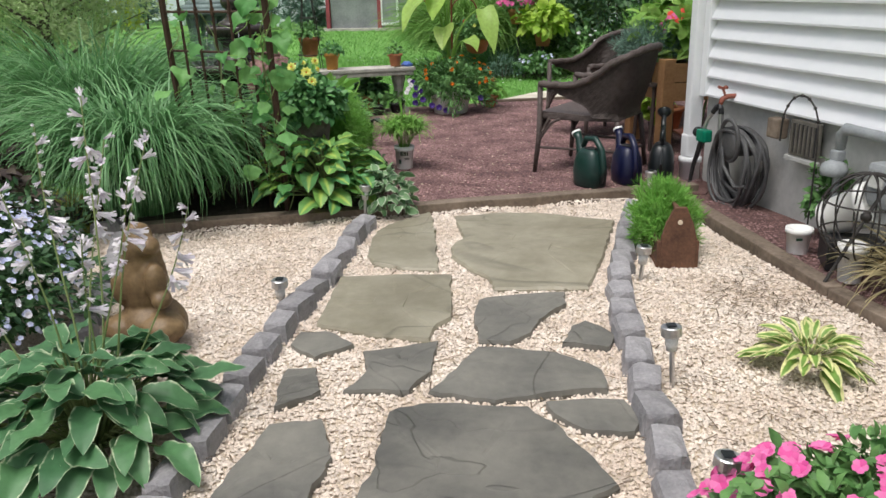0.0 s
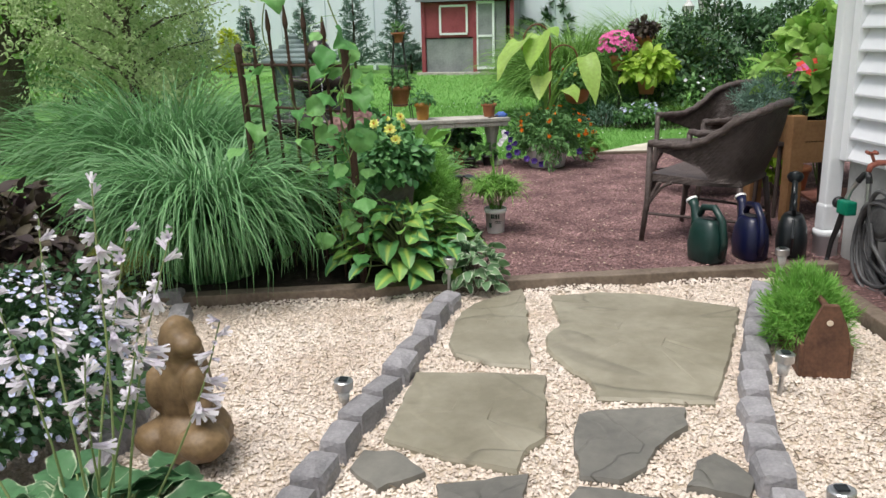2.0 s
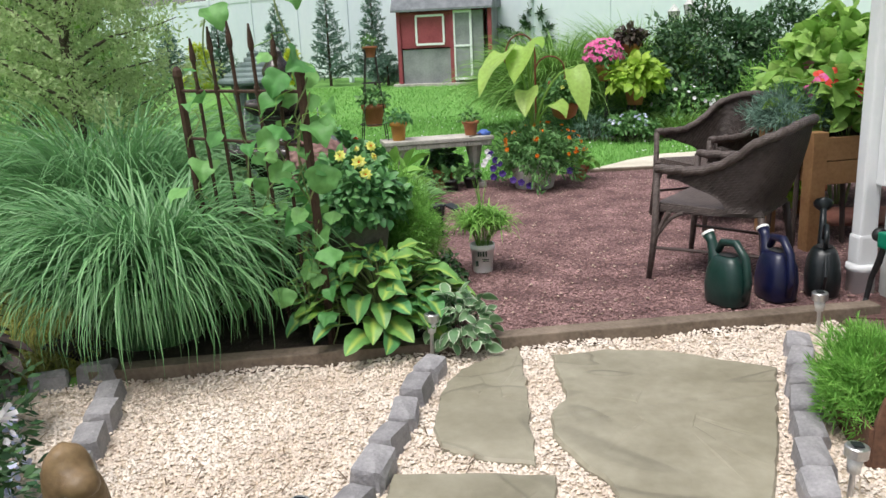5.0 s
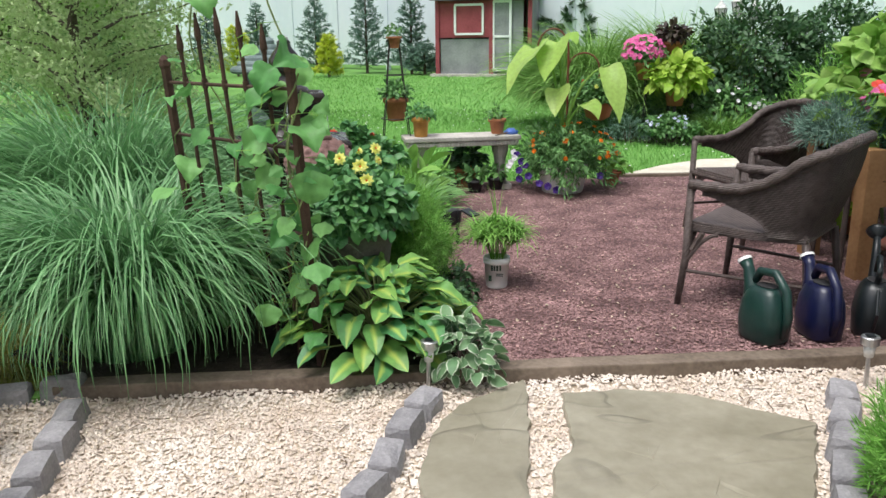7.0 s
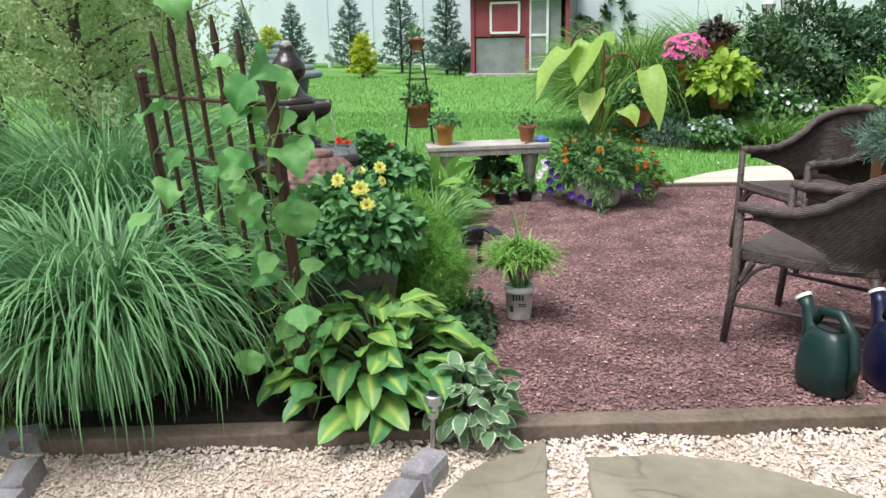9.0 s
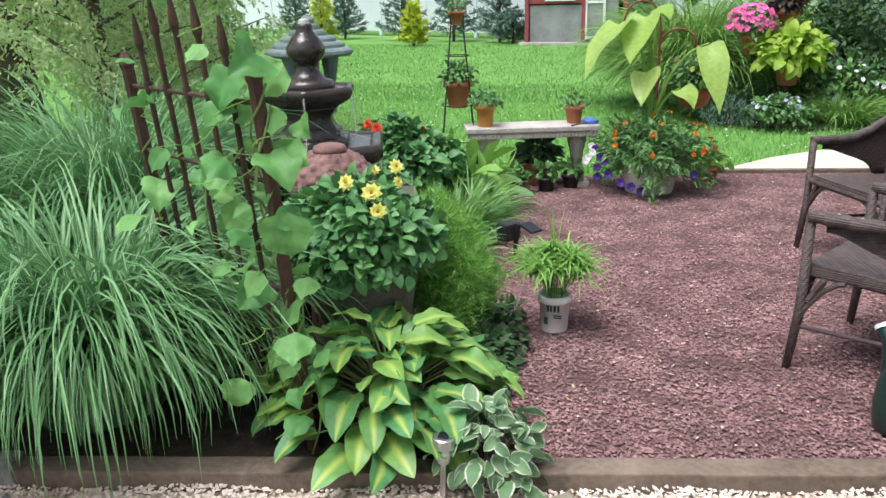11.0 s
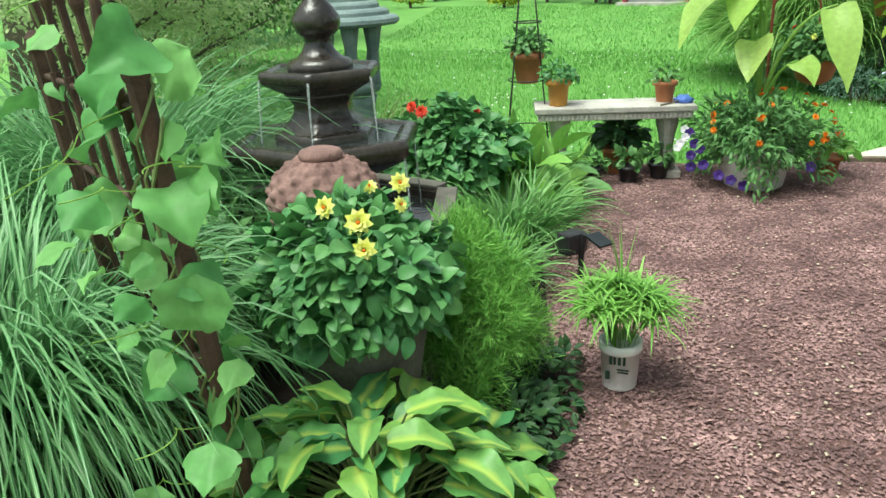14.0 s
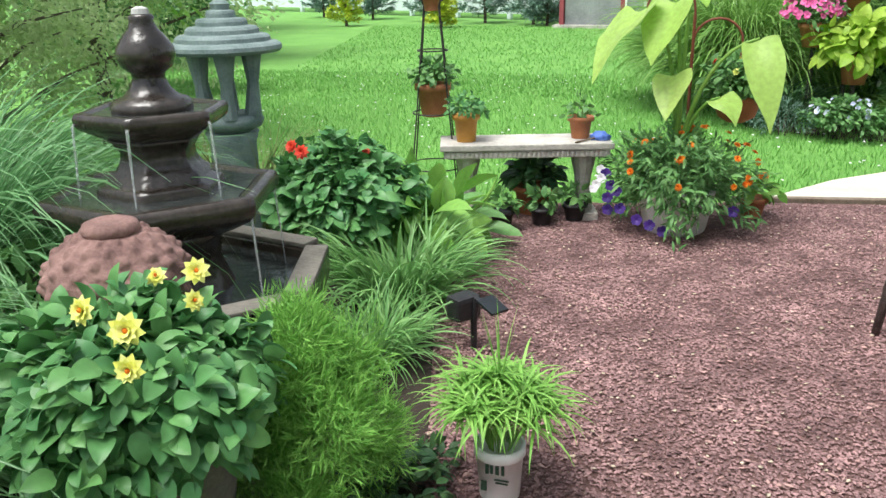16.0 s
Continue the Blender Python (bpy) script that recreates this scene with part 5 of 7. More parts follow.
def watering_can(x, y, rz, material, label, kind):
    ob = thing("watering_can", x, y, Z_BARK, rz, label, "watering can", "watering cans")
    ob.scale = (0.92, 0.92, 0.92)
    sq = lambda a: 1 / max(abs(math.cos(a)) ** 3 + abs(math.sin(a)) ** 3, 0.3) ** (1 / 3)
    w = Matrix.Diagonal((0.95, 0.72, 1, 1))
    part("body", turned([(0.108, 0.0), (0.120, 0.015), (0.127, 0.10), (0.116, 0.185), (0.092, 0.235), (0.070, 0.258), (0.055, 0.262)], 28, sq, w), material, ob, "", True)
    # the body is closed; a dark disc gives the shade of the filling hole
    part("opening_shade", turned([(0.054, 0.260), (0.058, 0.266), (0.05, 0.267)], 20, None, w), M_dark, ob)
    if kind:
        part("spout", tubed([(0.09, 0, 0.10), (0.15, 0, 0.22), (0.17, 0, 0.33), (0.20, 0, 0.43)], [0.035, 0.026, 0.02, 0.017], 12), material, ob, "", True)
        rose = part("rose", turned([(0.016, 0.0), (0.045, 0.035), (0.052, 0.05), (0.04, 0.062)], 18, m=Matrix.Translation((0.195, 0, 0.42)) @ Matrix.Rotation(0.9, 4, "Y")), material, ob, "round sprinkler rose", True)
        part("handle", tubed([(-0.06, 0, 0.27), (-0.10, 0, 0.34), (-0.02, 0, 0.38), (0.04, 0, 0.30)], 0.014, 10), material, ob, "", True)
        part("wire_handle", tubed([(-0.12, 0, 0.05), (-0.19, 0, 0.15), (-0.13, 0, 0.25)], 0.008, 8), material, ob)
    else:
        part("spout", tubed([(0.055, 0, 0.15), (0.10, 0, 0.25), (0.125, 0, 0.315), (0.152, 0, 0.35)], [0.07, 0.036, 0.026, 0.032], 14), material, ob, "", True)
        part("spout_cap", tubed([(0.151, 0, 0.348), (0.160, 0, 0.359)], [0.036, 0.034], 14), M_white_pl, ob, "pale spout rim")
        part("handle", tubed([(0.088, 0, 0.25), (0.045, 0, 0.325), (-0.045, 0, 0.335), (-0.115, 0, 0.265), (-0.138, 0, 0.14), (-0.11, 0, 0.04)], [0.018, 0.021, 0.022, 0.022, 0.021, 0.018], 12), material, ob, "thick moulded handle", True)
    return ob


watering_can(0.94, 5.73, 122, M_green_pl, "dark green plastic watering can by the timber", 0)
watering_can(1.19, 5.80, 105, M_blue_pl, "navy blue plastic watering can by the timber", 0)
watering_can(1.43, 5.86, 75, M_dark_pl, "charcoal watering can with a round sprinkler rose", 1)

# raised cedar planter
cp = thing("raised_planter", 1.66, 6.72, Z_BARK, 14, "raised cedar planter box on square posts", "planter")
for px, py in ((0, 0), (1.1, 0), (0, 0.5), (1.1, 0.5)):
    part("post", boxed(px, py, 0.345, 0.095, 0.095, 0.71, 0.006), M_cedar, cp)
for py in (-0.03, 0.53):
    for zz in (0.46, 0.60):
        part("side_board", boxed(0.55, py, zz, 1.02, 0.03, 0.135, 0.004), M_cedar, cp)
for px in (0.0, 1.1):
    part("end_board", boxed(px, 0.25, 0.53, 0.03, 0.40, 0.27, 0.004), M_cedar, cp)
part("soil", boxed(0.55, 0.25, 0.54, 1.0, 0.48, 0.2), M_soil, cp)
bush("begonia_plant", 1.93, 6.98, 0.66, (0, 0, 0.16), (0.34, 0.24, 0.24), 420, 0.12, L_light, "leafy begonia with red flowers in the raised planter", "plant", 101, T_broad, ((F_red, 22, 0.075, T_petal5), (F_pink, 22, 0.075, T_petal5)), L_stem)
bush("leafy_vine", 2.3, 8.0, 0.04, (0, 0, 0.75), (0.5, 0.45, 0.62), 1300, 0.14, L_light, "tall light green leafy plant behind the raised planter", "plant", 103, T_broad, ((F_rose, 8, 0.09, T_petal5),), L_stem)
bush("feathery_shrub", 2.15, 8.9, 0.04, (0, 0, 0.55), (0.42, 0.4, 0.5), 4200, 0.07, L_cosmos, "soft feathery green shrub behind the chairs", "shrub", 104, T_needle, hang=0.0)
bush("yellow_plant", 1.78, 7.55, Z_BARK, (0, 0, 0.22), (0.10, 0.10, 0.22), 130, 0.10, L_lime, "small yellow-green plant beside the planter post", "plant", 105, T_broad)
tb2 = thing("terracotta_pot", 1.98, 7.75, Z_BARK, 0, "terracotta pot standing under the planter", "pot")
pot(tb2, 0.12, 0.09, 0.2, M_terra)
st_ = part("brick_paving", boxed(2.45, 7.55, Z_BARK + 0.006, 0.9, 0.5, 0.02, 0.004), M_brick, None, "low red brick paving beside the bark")
tagged(st_, "", "", "", "structure")

# papyrus in the white pot
pp = thing("papyrus_plant", -0.283, 6.385, Z_BARK - 0.005, 0, "umbrella papyrus in a printed white plastic nursery pot", "plant")
pot(pp, 0.068, 0.057, 0.165, M_white_pl, 0.004, "white nursery pot with dark print")
for bx, bz, bw, bh in ((-0.02, 0.118, 0.010, 0.030), (-0.007, 0.118, 0.008, 0.028), (0.008, 0.118, 0.010, 0.030), (0.024, 0.118, 0.008, 0.030), (-0.03, 0.06, 0.016, 0.03), (0.02, 0.085, 0.04, 0.004), (0.02, 0.075, 0.034, 0.004)):
    part("print", boxed(bx, -0.0655 - 0.004 * (bz - 0.12) / 0.06, bz, bw, 0.003, bh, 0.0), M_ink, pp)
r = np.random.RandomState(33)
geo, bm = [], bmesh.new()
for i in range(62):
    a, k = r.rand() * 6.28, math.sqrt(r.rand())
    tip = Vector((0.13 * k * math.cos(a), 0.13 * k * math.sin(a), 0.315 - 0.07 * k * k + 0.05 * r.rand()))
    tube(bm, [(0.03 * math.cos(a), 0.03 * math.sin(a), 0.15), (tip.x * 0.5, tip.y * 0.5, 0.15 + (tip.z - 0.15) * 0.65), tip], 0.0018, 4)
    m_ = r.randint(9, 14)
    geo.append(strips(np.tile(tuple(tip), (m_, 1)), np.arange(m_) * 6.28 / m_ + r.rand(), 0.45 + 0.35 * r.normal(size=m_), 0.09 + 0.08 * r.rand(m_), 1.4, 0.0048, blade, 5, 2, 0.3))
for i in range(10):
    geo.append(strips(np.array([[0, 0, 0.3]]), r.rand() * 6.28, 1.45, 0.2 + 0.1 * r.rand(), 0.3, 0.003, blade, 4, 1))
part("stem", bm, L_sedge, pp)
quads("leaves", *join(*geo), L_sedge, pp)

sl = thing("solar_spotlight", -0.60, 7.26, Z_BARK - 0.06, -35, "small black solar spotlight on a ground stake", "spotlight")
sl.scale = (1.15, 1.15, 1.15)
part("stake", tubed([(0, 0, -0.02), (0, 0, 0.17)], 0.011, 8), M_black, sl)
part("head", boxed(-0.03, -0.02, 0.20, 0.075, 0.10, 0.085, 0.016), M_black, sl)
part("panel", boxed(0.02, 0.0, 0.255, 0.085, 0.07, 0.010, 0.003, Matrix.Rotation(0.3, 4, "Y")), M_dark_pl, sl, "dark glossy solar panel")
part("bracket", tubed([(0, 0, 0.15), (0.02, 0, 0.24)], 0.012, 8), M_black, sl)

# ---- planting bed behind the timber ----
mound_hosta(-0.71, 5.41, 0.04, 130, 0.31, 0.35, 0.165, 0.28, L_hostay, "large gold and green hosta behind the timber edging", 111)
bush("variegated_plant", -0.34, 5.22, 0.03, (0, 0, 0.09), (0.16, 0.11, 0.14), 170, 0.065, L_euon, "small silver-edged plant spilling over the timber", "plant", 112, T_broad, low=-0.4)
fountain_grass(-1.80, 5.36, 2300, 1.14, L_misc, "large arching clump of white-striped maiden grass", 113, 0.22, (1.0, 1.53), (2.2, 3.7), 0.0082, bend=2.0)
fountain_grass(-2.55, 6.6, 1900, 1.45, L_misc, "second clump of striped maiden grass further back", 114, 0.26, (0.95, 1.5), (1.5, 3.0), 0.0075, bend=1.9)
bush("groundcover", -0.58, 5.95, Z_BARK, (0, 0, 0.03), (0.20, 0.55, 0.09), 1300, 0.045, L_dark, "dark low ground cover at the bark's edge", "plant", 115, low=-0.1)

urn = thing("dahlia_pot", -0.90, 5.74, 0.03, 0, "yellow dahlia in a weathered grey clay urn", "plant")
part("urn", turned([(0.115, 0), (0.13, 0.015), (0.135, 0.08), (0.155, 0.22), (0.18, 0.38), (0.195, 0.45), (0.212, 0.465), (0.215, 0.49), (0.20, 0.50), (0.18, 0.48), (0.02, 0.47)], 28), M_urn, urn, "tapered grey clay urn", True)
stems(urn, 16, (0, 0, 0.55), (0.3, 0.3, 0.22), 0.2, L_stem, 116, 0.005, 0.46)
quads("foliage", *crown(2700, (0, -0.02, 0.565), (0.255, 0.25, 0.20), 0.056, T_broad, 117, low=-0.38, hollow=0.4, lumps=0.16), L_dahlia, urn)
fp = np.array([(0.075, -0.10, 0.765), (0.115, -0.155, 0.715), (-0.01, -0.11, 0.80), (0.10, 0.10, 0.815), (0.215, -0.09, 0.54), (0.12, 0.05, 0.77), (0.03, 0.06, 0.81)])
fn_ = np.array([(0.25, -0.9, 0.35), (0.2, -1, 0.25), (-0.1, -0.9, 0.4), (0.5, -0.6, 0.4), (0.6, -0.7, 0.3), (0.8, -0.3, 0.4), (0.3, -0.5, 0.7)])
fs_ = np.array([0.078, 0.068, 0.064, 0.062, 0.058, 0.050, 0.048])
each("flower", scatter(T_dahlia, fp, np.cross(fn_, [0.1, 0.9, 0.4]), fn_, fs_), 7, F_yel, urn, "pale yellow dahlia flower")
for q, nn, k in zip(fp, fn_, fs_):
    d_ = Vector(nn).normalized()
    part("flower_eye", tubed([Vector(q) - d_ * 0.01, Vector(q) + d_ * 0.010, Vector(q) + d_ * 0.014], [float(k) * w_ for w_ in (0.04, 0.07, 0.03)], 8), F_org, urn)
cos = thing("cosmos_plant", -0.72, 6.10, 0.03, 0, "feathery bright green bushy plant with dense fine leaves", "plant")
stems(cos, 14, (0, 0, 0.25), (0.22, 0.24, 0.3), 0.4, L_stem, 118, 0.004)
feather = dict(hang=-0.1, lumps=0.36, hollow=0.2)
quads("foliage", *join(*(crown(3600, (0.19 * math.cos(q * 2.4) * math.sqrt(q / 11), 0.22 * math.sin(q * 2.4) * math.sqrt(q / 11), 0.53 - 0.032 * q), (0.10, 0.11, 0.13), 0.034, T_needle, 119 + q, low=-0.9, **feather) for q in range(11))), L_cosmos, cos)


# ---- iron trellis with climbing vine ----
tr = thing("iron_trellis", -0.92, 5.23, 0.03, 0, "rusty iron trellis with pointed finials wrapped in a vine", "trellis")
LX, LY = -0.68, 0.43


def tpt(s, z):
    """A point of the leaning trellis: s from its front post to its back post, at height z."""
    return Vector((LX * s, LY * s - 0.145 * z, z))


for s in (0, 1):
    part("post", tubed([tpt(s, -0.03), tpt(s, 1.20)], 0.0205, 6), M_rust, tr)
    part("finial", tubed([tpt(s, 1.20), tpt(s, 1.21), tpt(s, 1.235), tpt(s, 1.25)], [0.022, 0.025, 0.021, 0.008], 6), M_rust, tr)
for zz in (0.58, 0.92, 1.14):
    part("rail", tubed([tpt(0, zz), tpt(1, zz)], 0.0075, 6), M_rust, tr)
for i in range(5):
    s = (i + 1) / 6
    top = 1.25 + 0.12 * math.sin(s * math.pi)
    part("picket", tubed([tpt(s, 0.0), tpt(s, top)], 0.0088, 6), M_rust, tr)
    part("collar", tubed([tpt(s, 1.125), tpt(s, 1.16)], 0.0125, 8), M_rust, tr)
    part("finial", tubed([tpt(s, top - 0.05), tpt(s, top - 0.03), tpt(s, top), tpt(s, top + 0.06)], [0.009, 0.0145, 0.0125, 0.004], 8), M_rust, tr)
vine = thing("climbing_vine", -0.92, 5.23, 0.03, 0, "climbing vine with large lobed light green leaves", "vine")
bm, pos_, r = bmesh.new(), [], np.random.RandomState(44)
for i in range(8):
    s0, turns, ph = r.rand() * 0.9, 2 + 3 * r.rand(), r.rand() * 6
    if i < 4:
        s0 = 0.02 * i
    h = 0.9 + 0.6 * r.rand()
    pts_ = []
    for k in range(25):
        t = k / 24
        s = s0 + 0.12 * math.sin(t * 5 + ph) * (1 if i > 3 else 0.3)
        q = tpt(s, 0.02 + h * t) + Vector((0.03 * math.cos(turns * 6.28 * t + ph), 0.03 * math.sin(turns * 6.28 * t + ph), 0))
        pts_.append(q)
        if k > 2 and (k % 2 == 0 if i < 4 else k % 3 == 0):
            pos_.append(q)
    tube(bm, pts_, 0.0035, 5)
part("vine_stem", bm, L_stem, vine)
pos_ = np.array([tuple(q) for q in pos_])
n = len(pos_)
off = r.normal(size=(n, 3)) * [0.06, 0.07, 0.03]
ax = np.stack([off[:, 0] * 6 + 0.2 * r.normal(size=n), off[:, 1] * 5 - 0.35 + 0.3 * r.normal(size=n), -0.55 + 0.3 * r.normal(size=n)], 1)
nor = np.stack([0.4 * r.normal(size=n), -0.55 + 0.3 * r.normal(size=n), 0.75 + 0.2 * r.normal(size=n)], 1)
sz = 0.06 + 0.085 * r.rand(n) ** 1.3
for kind_, (dr, fo, wv) in enumerate(((0.9, 0.05, 9), (1.5, 0.32, 12), (0.5, -0.22, 7), (1.1, 0.5, 10))):
    tv = strips(O, 0, 0.35, 1, dr, 0.56, lobe, 14, 6, fo)
    tv[0][:, 0] += 0.16 * np.abs(tv[0][:, 1]) - 0.1
    tv[0][:, 2] += 0.12 * np.sin(tv[0][:, 0] * wv + kind_) * np.abs(tv[0][:, 1]) + 0.04 * np.sin(tv[0][:, 1] * 14)
    pick = np.arange(n) % 4 == kind_
    each("leaf", scatter(tv, (pos_ + off)[pick], ax[pick], nor[pick], sz[pick]), int(pick.sum()), L_vine, vine)
for i in range(26):
    q, d_ = Vector(pos_[i * 3 % n]), Vector((0.5 * r.normal(), -0.6 + 0.4 * r.normal(), 0.4 * r.normal())) * 0.16
    part("tendril", tubed(arc(lambda t: q + d_ * t + Vector((0.018 * math.sin(t * 9 + i), 0.018 * math.cos(t * 9 + i) - 0.018, 0.05 * t * (1 - t))), 14), 0.0015, 4), L_light, vine, "thin pale curling tendril")

# ---- fountain ----
ft = thing("tiered_fountain", -1.485, 6.67, 0.03, -12, "dark tiered garden fountain with water running over its basins", "fountain")


def hexa(a, soft=0.12, lip=0.035):
    """Six-sided outline with rounded sides and a spill lip at each corner; corners lie at multiples of 60 degrees."""
    flat = math.cos(math.pi / 6) / math.cos((a % (math.pi / 3)) - math.pi / 6)
    return soft + (1 - soft) * flat + lip * max(0, math.cos(6 * a)) ** 10


def basin(parent, z, r, h, name):
    b = part(name, turned([(r * 0.40, z - h), (r * 0.58, z - h * 0.92), (r * 0.80, z - h * 0.68), (r * 0.95, z - h * 0.50), (r * 1.0, z - h * 0.36), (r * 1.015, z - h * 0.18), (r * 0.99, z - 0.006), (r * 0.95, z), (r * 0.88, z - 0.003), (r * 0.84, z - 0.014), (r * 0.78, z - 0.022), (r * 0.1, z - 0.022)], 72, hexa), M_fount, parent, "wet dark six-sided basin with a rounded rim", True)
    part("water", turned([(r * 0.84, z - 0.018), (r * 0.84, z - 0.009)], 72, hexa), M_fount_wet, b, "rippled water")
    return b


basin(ft, 1.01, 0.23, 0.105, "upper_basin")
basin(ft, 0.755, 0.375, 0.155, "middle_basin")
square = lambda a: hexa(a, 0.05, 0.0)
pool = part("pool", turned([(0.46, 0.0), (0.50, 0.04), (0.52, 0.28), (0.545, 0.33), (0.56, 0.34), (0.56, 0.435), (0.55, 0.445), (0.475, 0.445), (0.465, 0.435), (0.455, 0.36), (0.05, 0.36)], 72, square), M_fount, ft, "six-sided lower pool with a broad flat rim")
part("water", turned([(0.462, 0.37), (0.462, 0.405)], 72, square), M_fount_wet, pool, "rippled pool water")
for k in range(6):
    a = k * math.pi / 3 + math.pi / 6
    part("rim_stone", boxed(0, 0, 0, 0.085, 0.46, 0.02, 0.006, Matrix.Rotation(a, 4, "Z") @ Matrix.Translation((0.450, 0, 0.452))), M_urn, pool, "wet grey rim stone")
part("top_finial", turned([(0.125, 0.99), (0.125, 1.02), (0.115, 1.035), (0.085, 1.045), (0.062, 1.07), (0.050, 1.10), (0.052, 1.115), (0.078, 1.135), (0.090, 1.165), (0.088, 1.19), (0.066, 1.225), (0.044, 1.25), (0.036, 1.272), (0.040, 1.282), (0.03, 1.292)], 28), M_fount, ft, "bulb-shaped top finial", True)
part("spout_tip", turned([(0.028, 1.288), (0.024, 1.308), (0.01, 1.314)], 14), M_found, ft)
part("neck", turned([(0.20, 0.70), (0.20, 0.765), (0.188, 0.775), (0.165, 0.78), (0.16, 0.805), (0.135, 0.82), (0.118, 0.85), (0.115, 0.875), (0.135, 0.905), (0.15, 0.915)], 48, lambda a: hexa(a, 0.2, 0.02)), M_fount, ft, "waisted six-sided neck", True)
part("column", turned([(0.22, 0.0), (0.22, 0.36), (0.19, 0.42), (0.16, 0.50), (0.17, 0.58), (0.2, 0.62)], 24), M_fount, ft, "", True)
M_stream = bpy.data.materials.new("falling_water")
M_stream.use_nodes = True
sb = M_stream.node_tree.nodes["Principled BSDF"]
sb.inputs["Base Color"].default_value, sb.inputs["Roughness"].default_value, sb.inputs["Transmission Weight"].default_value, sb.inputs["IOR"].default_value = (0.9, 0.93, 0.95, 1), 0.12, 0.75, 1.33
for a, rr_, z1, z0 in ((-1.047, 0.228, 1.0, 0.745), (0.0, 0.228, 1.0, 0.745), (-2.094, 0.228, 1.0, 0.745), (0.0, 0.35, 0.745, 0.40), (1.047, 0.35, 0.745, 0.40)):
    c, s = math.cos(a), math.sin(a)
    part("water_stream", tubed([(rr_ * c * 0.95, rr_ * s * 0.95, z1), (rr_ * c * 1.06, rr_ * s * 1.06, z1 - 0.03), (rr_ * c * 1.12, rr_ * s * 1.12, z0 - 0.015)], [0.0055, 0.0045, 0.0025], 6), M_stream, ft, "thin falling stream of water")

dm = thing("pebbled_dome", -1.10, 5.955, -0.018, 0, "reddish brown dome with a knobbly pebbled surface", "garden ornament")
bm = bmesh.new()
bmesh.ops.create_uvsphere(bm, u_segments=156, v_segments=80, radius=1)
for v in bm.verts:
    u_, w_ = math.atan2(v.co.y, v.co.x), math.asin(max(-1, min(1, v.co.z)))
    row = round(w_ / 0.22)
    knob = max(0, math.cos(u_ * 13 + (row % 2) * 3.14)) * max(0, math.cos((w_ - row * 0.22) * 13))
    k = 1 + 0.07 * knob * (1 if abs(w_) < 1.1 else 0) + 0.03 * noise.noise(v.co * 5)
    v.co = Vector((v.co.x * 0.162 * k, v.co.y * 0.162 * k, max(0.775 + v.co.z * 0.125 * k, 0.70)))
part("dome", bm, M_dome, dm, "", True)
part("cap", turned([(0.060, 0.885), (0.066, 0.899), (0.060, 0.913), (0.044, 0.919), (0.03, 0.915)], 24), M_dome, dm, "", True)
part("base", turned([(0.13, -0.05), (0.12, 0.1), (0.11, 0.4), (0.15, 0.66), (0.165, 0.72)], 20), M_dome, dm, "", True)

# ---- stone lantern ----
ln = thing("garden_lantern", -2.06, 8.02, 0.02, 0, "verdigris stone garden lantern with a stepped round roof", "lantern")
ln.scale = (0.95, 0.95, 1.02)
prof = []
for i in range(5):
    rr_ = 0.295 - 0.055 * i
    zz = 1.055 + 0.036 * i
    prof += [(rr_, zz), (rr_ * 0.99, zz + 0.018), (rr_ * 0.93, zz + 0.03)]
part("roof", turned([(0.17, 1.03), (0.28, 1.04)] + prof + [(0.045, 1.235), (0.05, 1.26), (0.02, 1.285)], 32), M_lantern, ln, "stepped round roof", False)
for i in range(6):
    a = i * math.pi / 3
    part("pillar", tubed([(0.135 * math.cos(a), 0.135 * math.sin(a), 0.74), (0.15 * math.cos(a), 0.15 * math.sin(a), 0.90), (0.155 * math.cos(a), 0.155 * math.sin(a), 1.06)], [0.046, 0.030, 0.058], 8), M_lantern, ln)
part("stage", turned([(0.10, 0.66), (0.16, 0.69), (0.17, 0.72), (0.16, 0.745)], 24), M_lantern, ln, "", True)
part("shaft", turned([(0.17, 0.0), (0.16, 0.06), (0.125, 0.1), (0.12, 0.6), (0.14, 0.66)], 20), M_lantern, ln, "", True)

# ---- bench and pots ----
bn = thing("stone_bench", -1.22, 8.80, Z_BARK - 0.005, 17, "weathered cast stone bench with carved edge", "bench")
part("seat_slab", boxed(0.492, 0.15, 0.45, 0.985, 0.32, 0.035, 0.006), M_stone_bench, bn)
part("apron", boxed(0.492, 0.15, 0.41, 0.945, 0.29, 0.045, 0.004), M_stone_bench, bn)
for i in range(34):
    part("carving", boxed(0.045 + i * 0.0271, 0.003, 0.41, 0.016, 0.010, 0.034, 0.003), M_stone_bench, bn)
for px in (0.16, 0.835):
    leg = part("leg", boxed(px, 0.15, 0.025, 0.16, 0.24, 0.05, 0.008), M_stone_bench, bn)
    part("leg_scroll", turned([(0.075, 0.05), (0.06, 0.10), (0.05, 0.18), (0.062, 0.27), (0.08, 0.33), (0.085, 0.39)], 12, None, Matrix.Translation((px, 0.15, 0)) @ Matrix.Diagonal((0.85, 1.35, 1, 1))), M_stone_bench, leg, "", False)


def on_bench(u, v):
    return bn.matrix_world @ Vector((u, v, 0.468))


def potted(name, p, r1, r0, h, material, label, seed, leafm=L_mid, spread=0.11, n=160, size=0.04, rise=0.04):
    ob = thing(name, p[0], p[1], p[2], 0, label, "plant pot")
    pot(ob, r1, r0, h, material)
    quads("foliage", *crown(n, (0, 0, h + rise), (spread, spread, spread * 0.7), size, T_leaf, seed, low=-0.5, hollow=0.2), leafm, ob)
    return ob


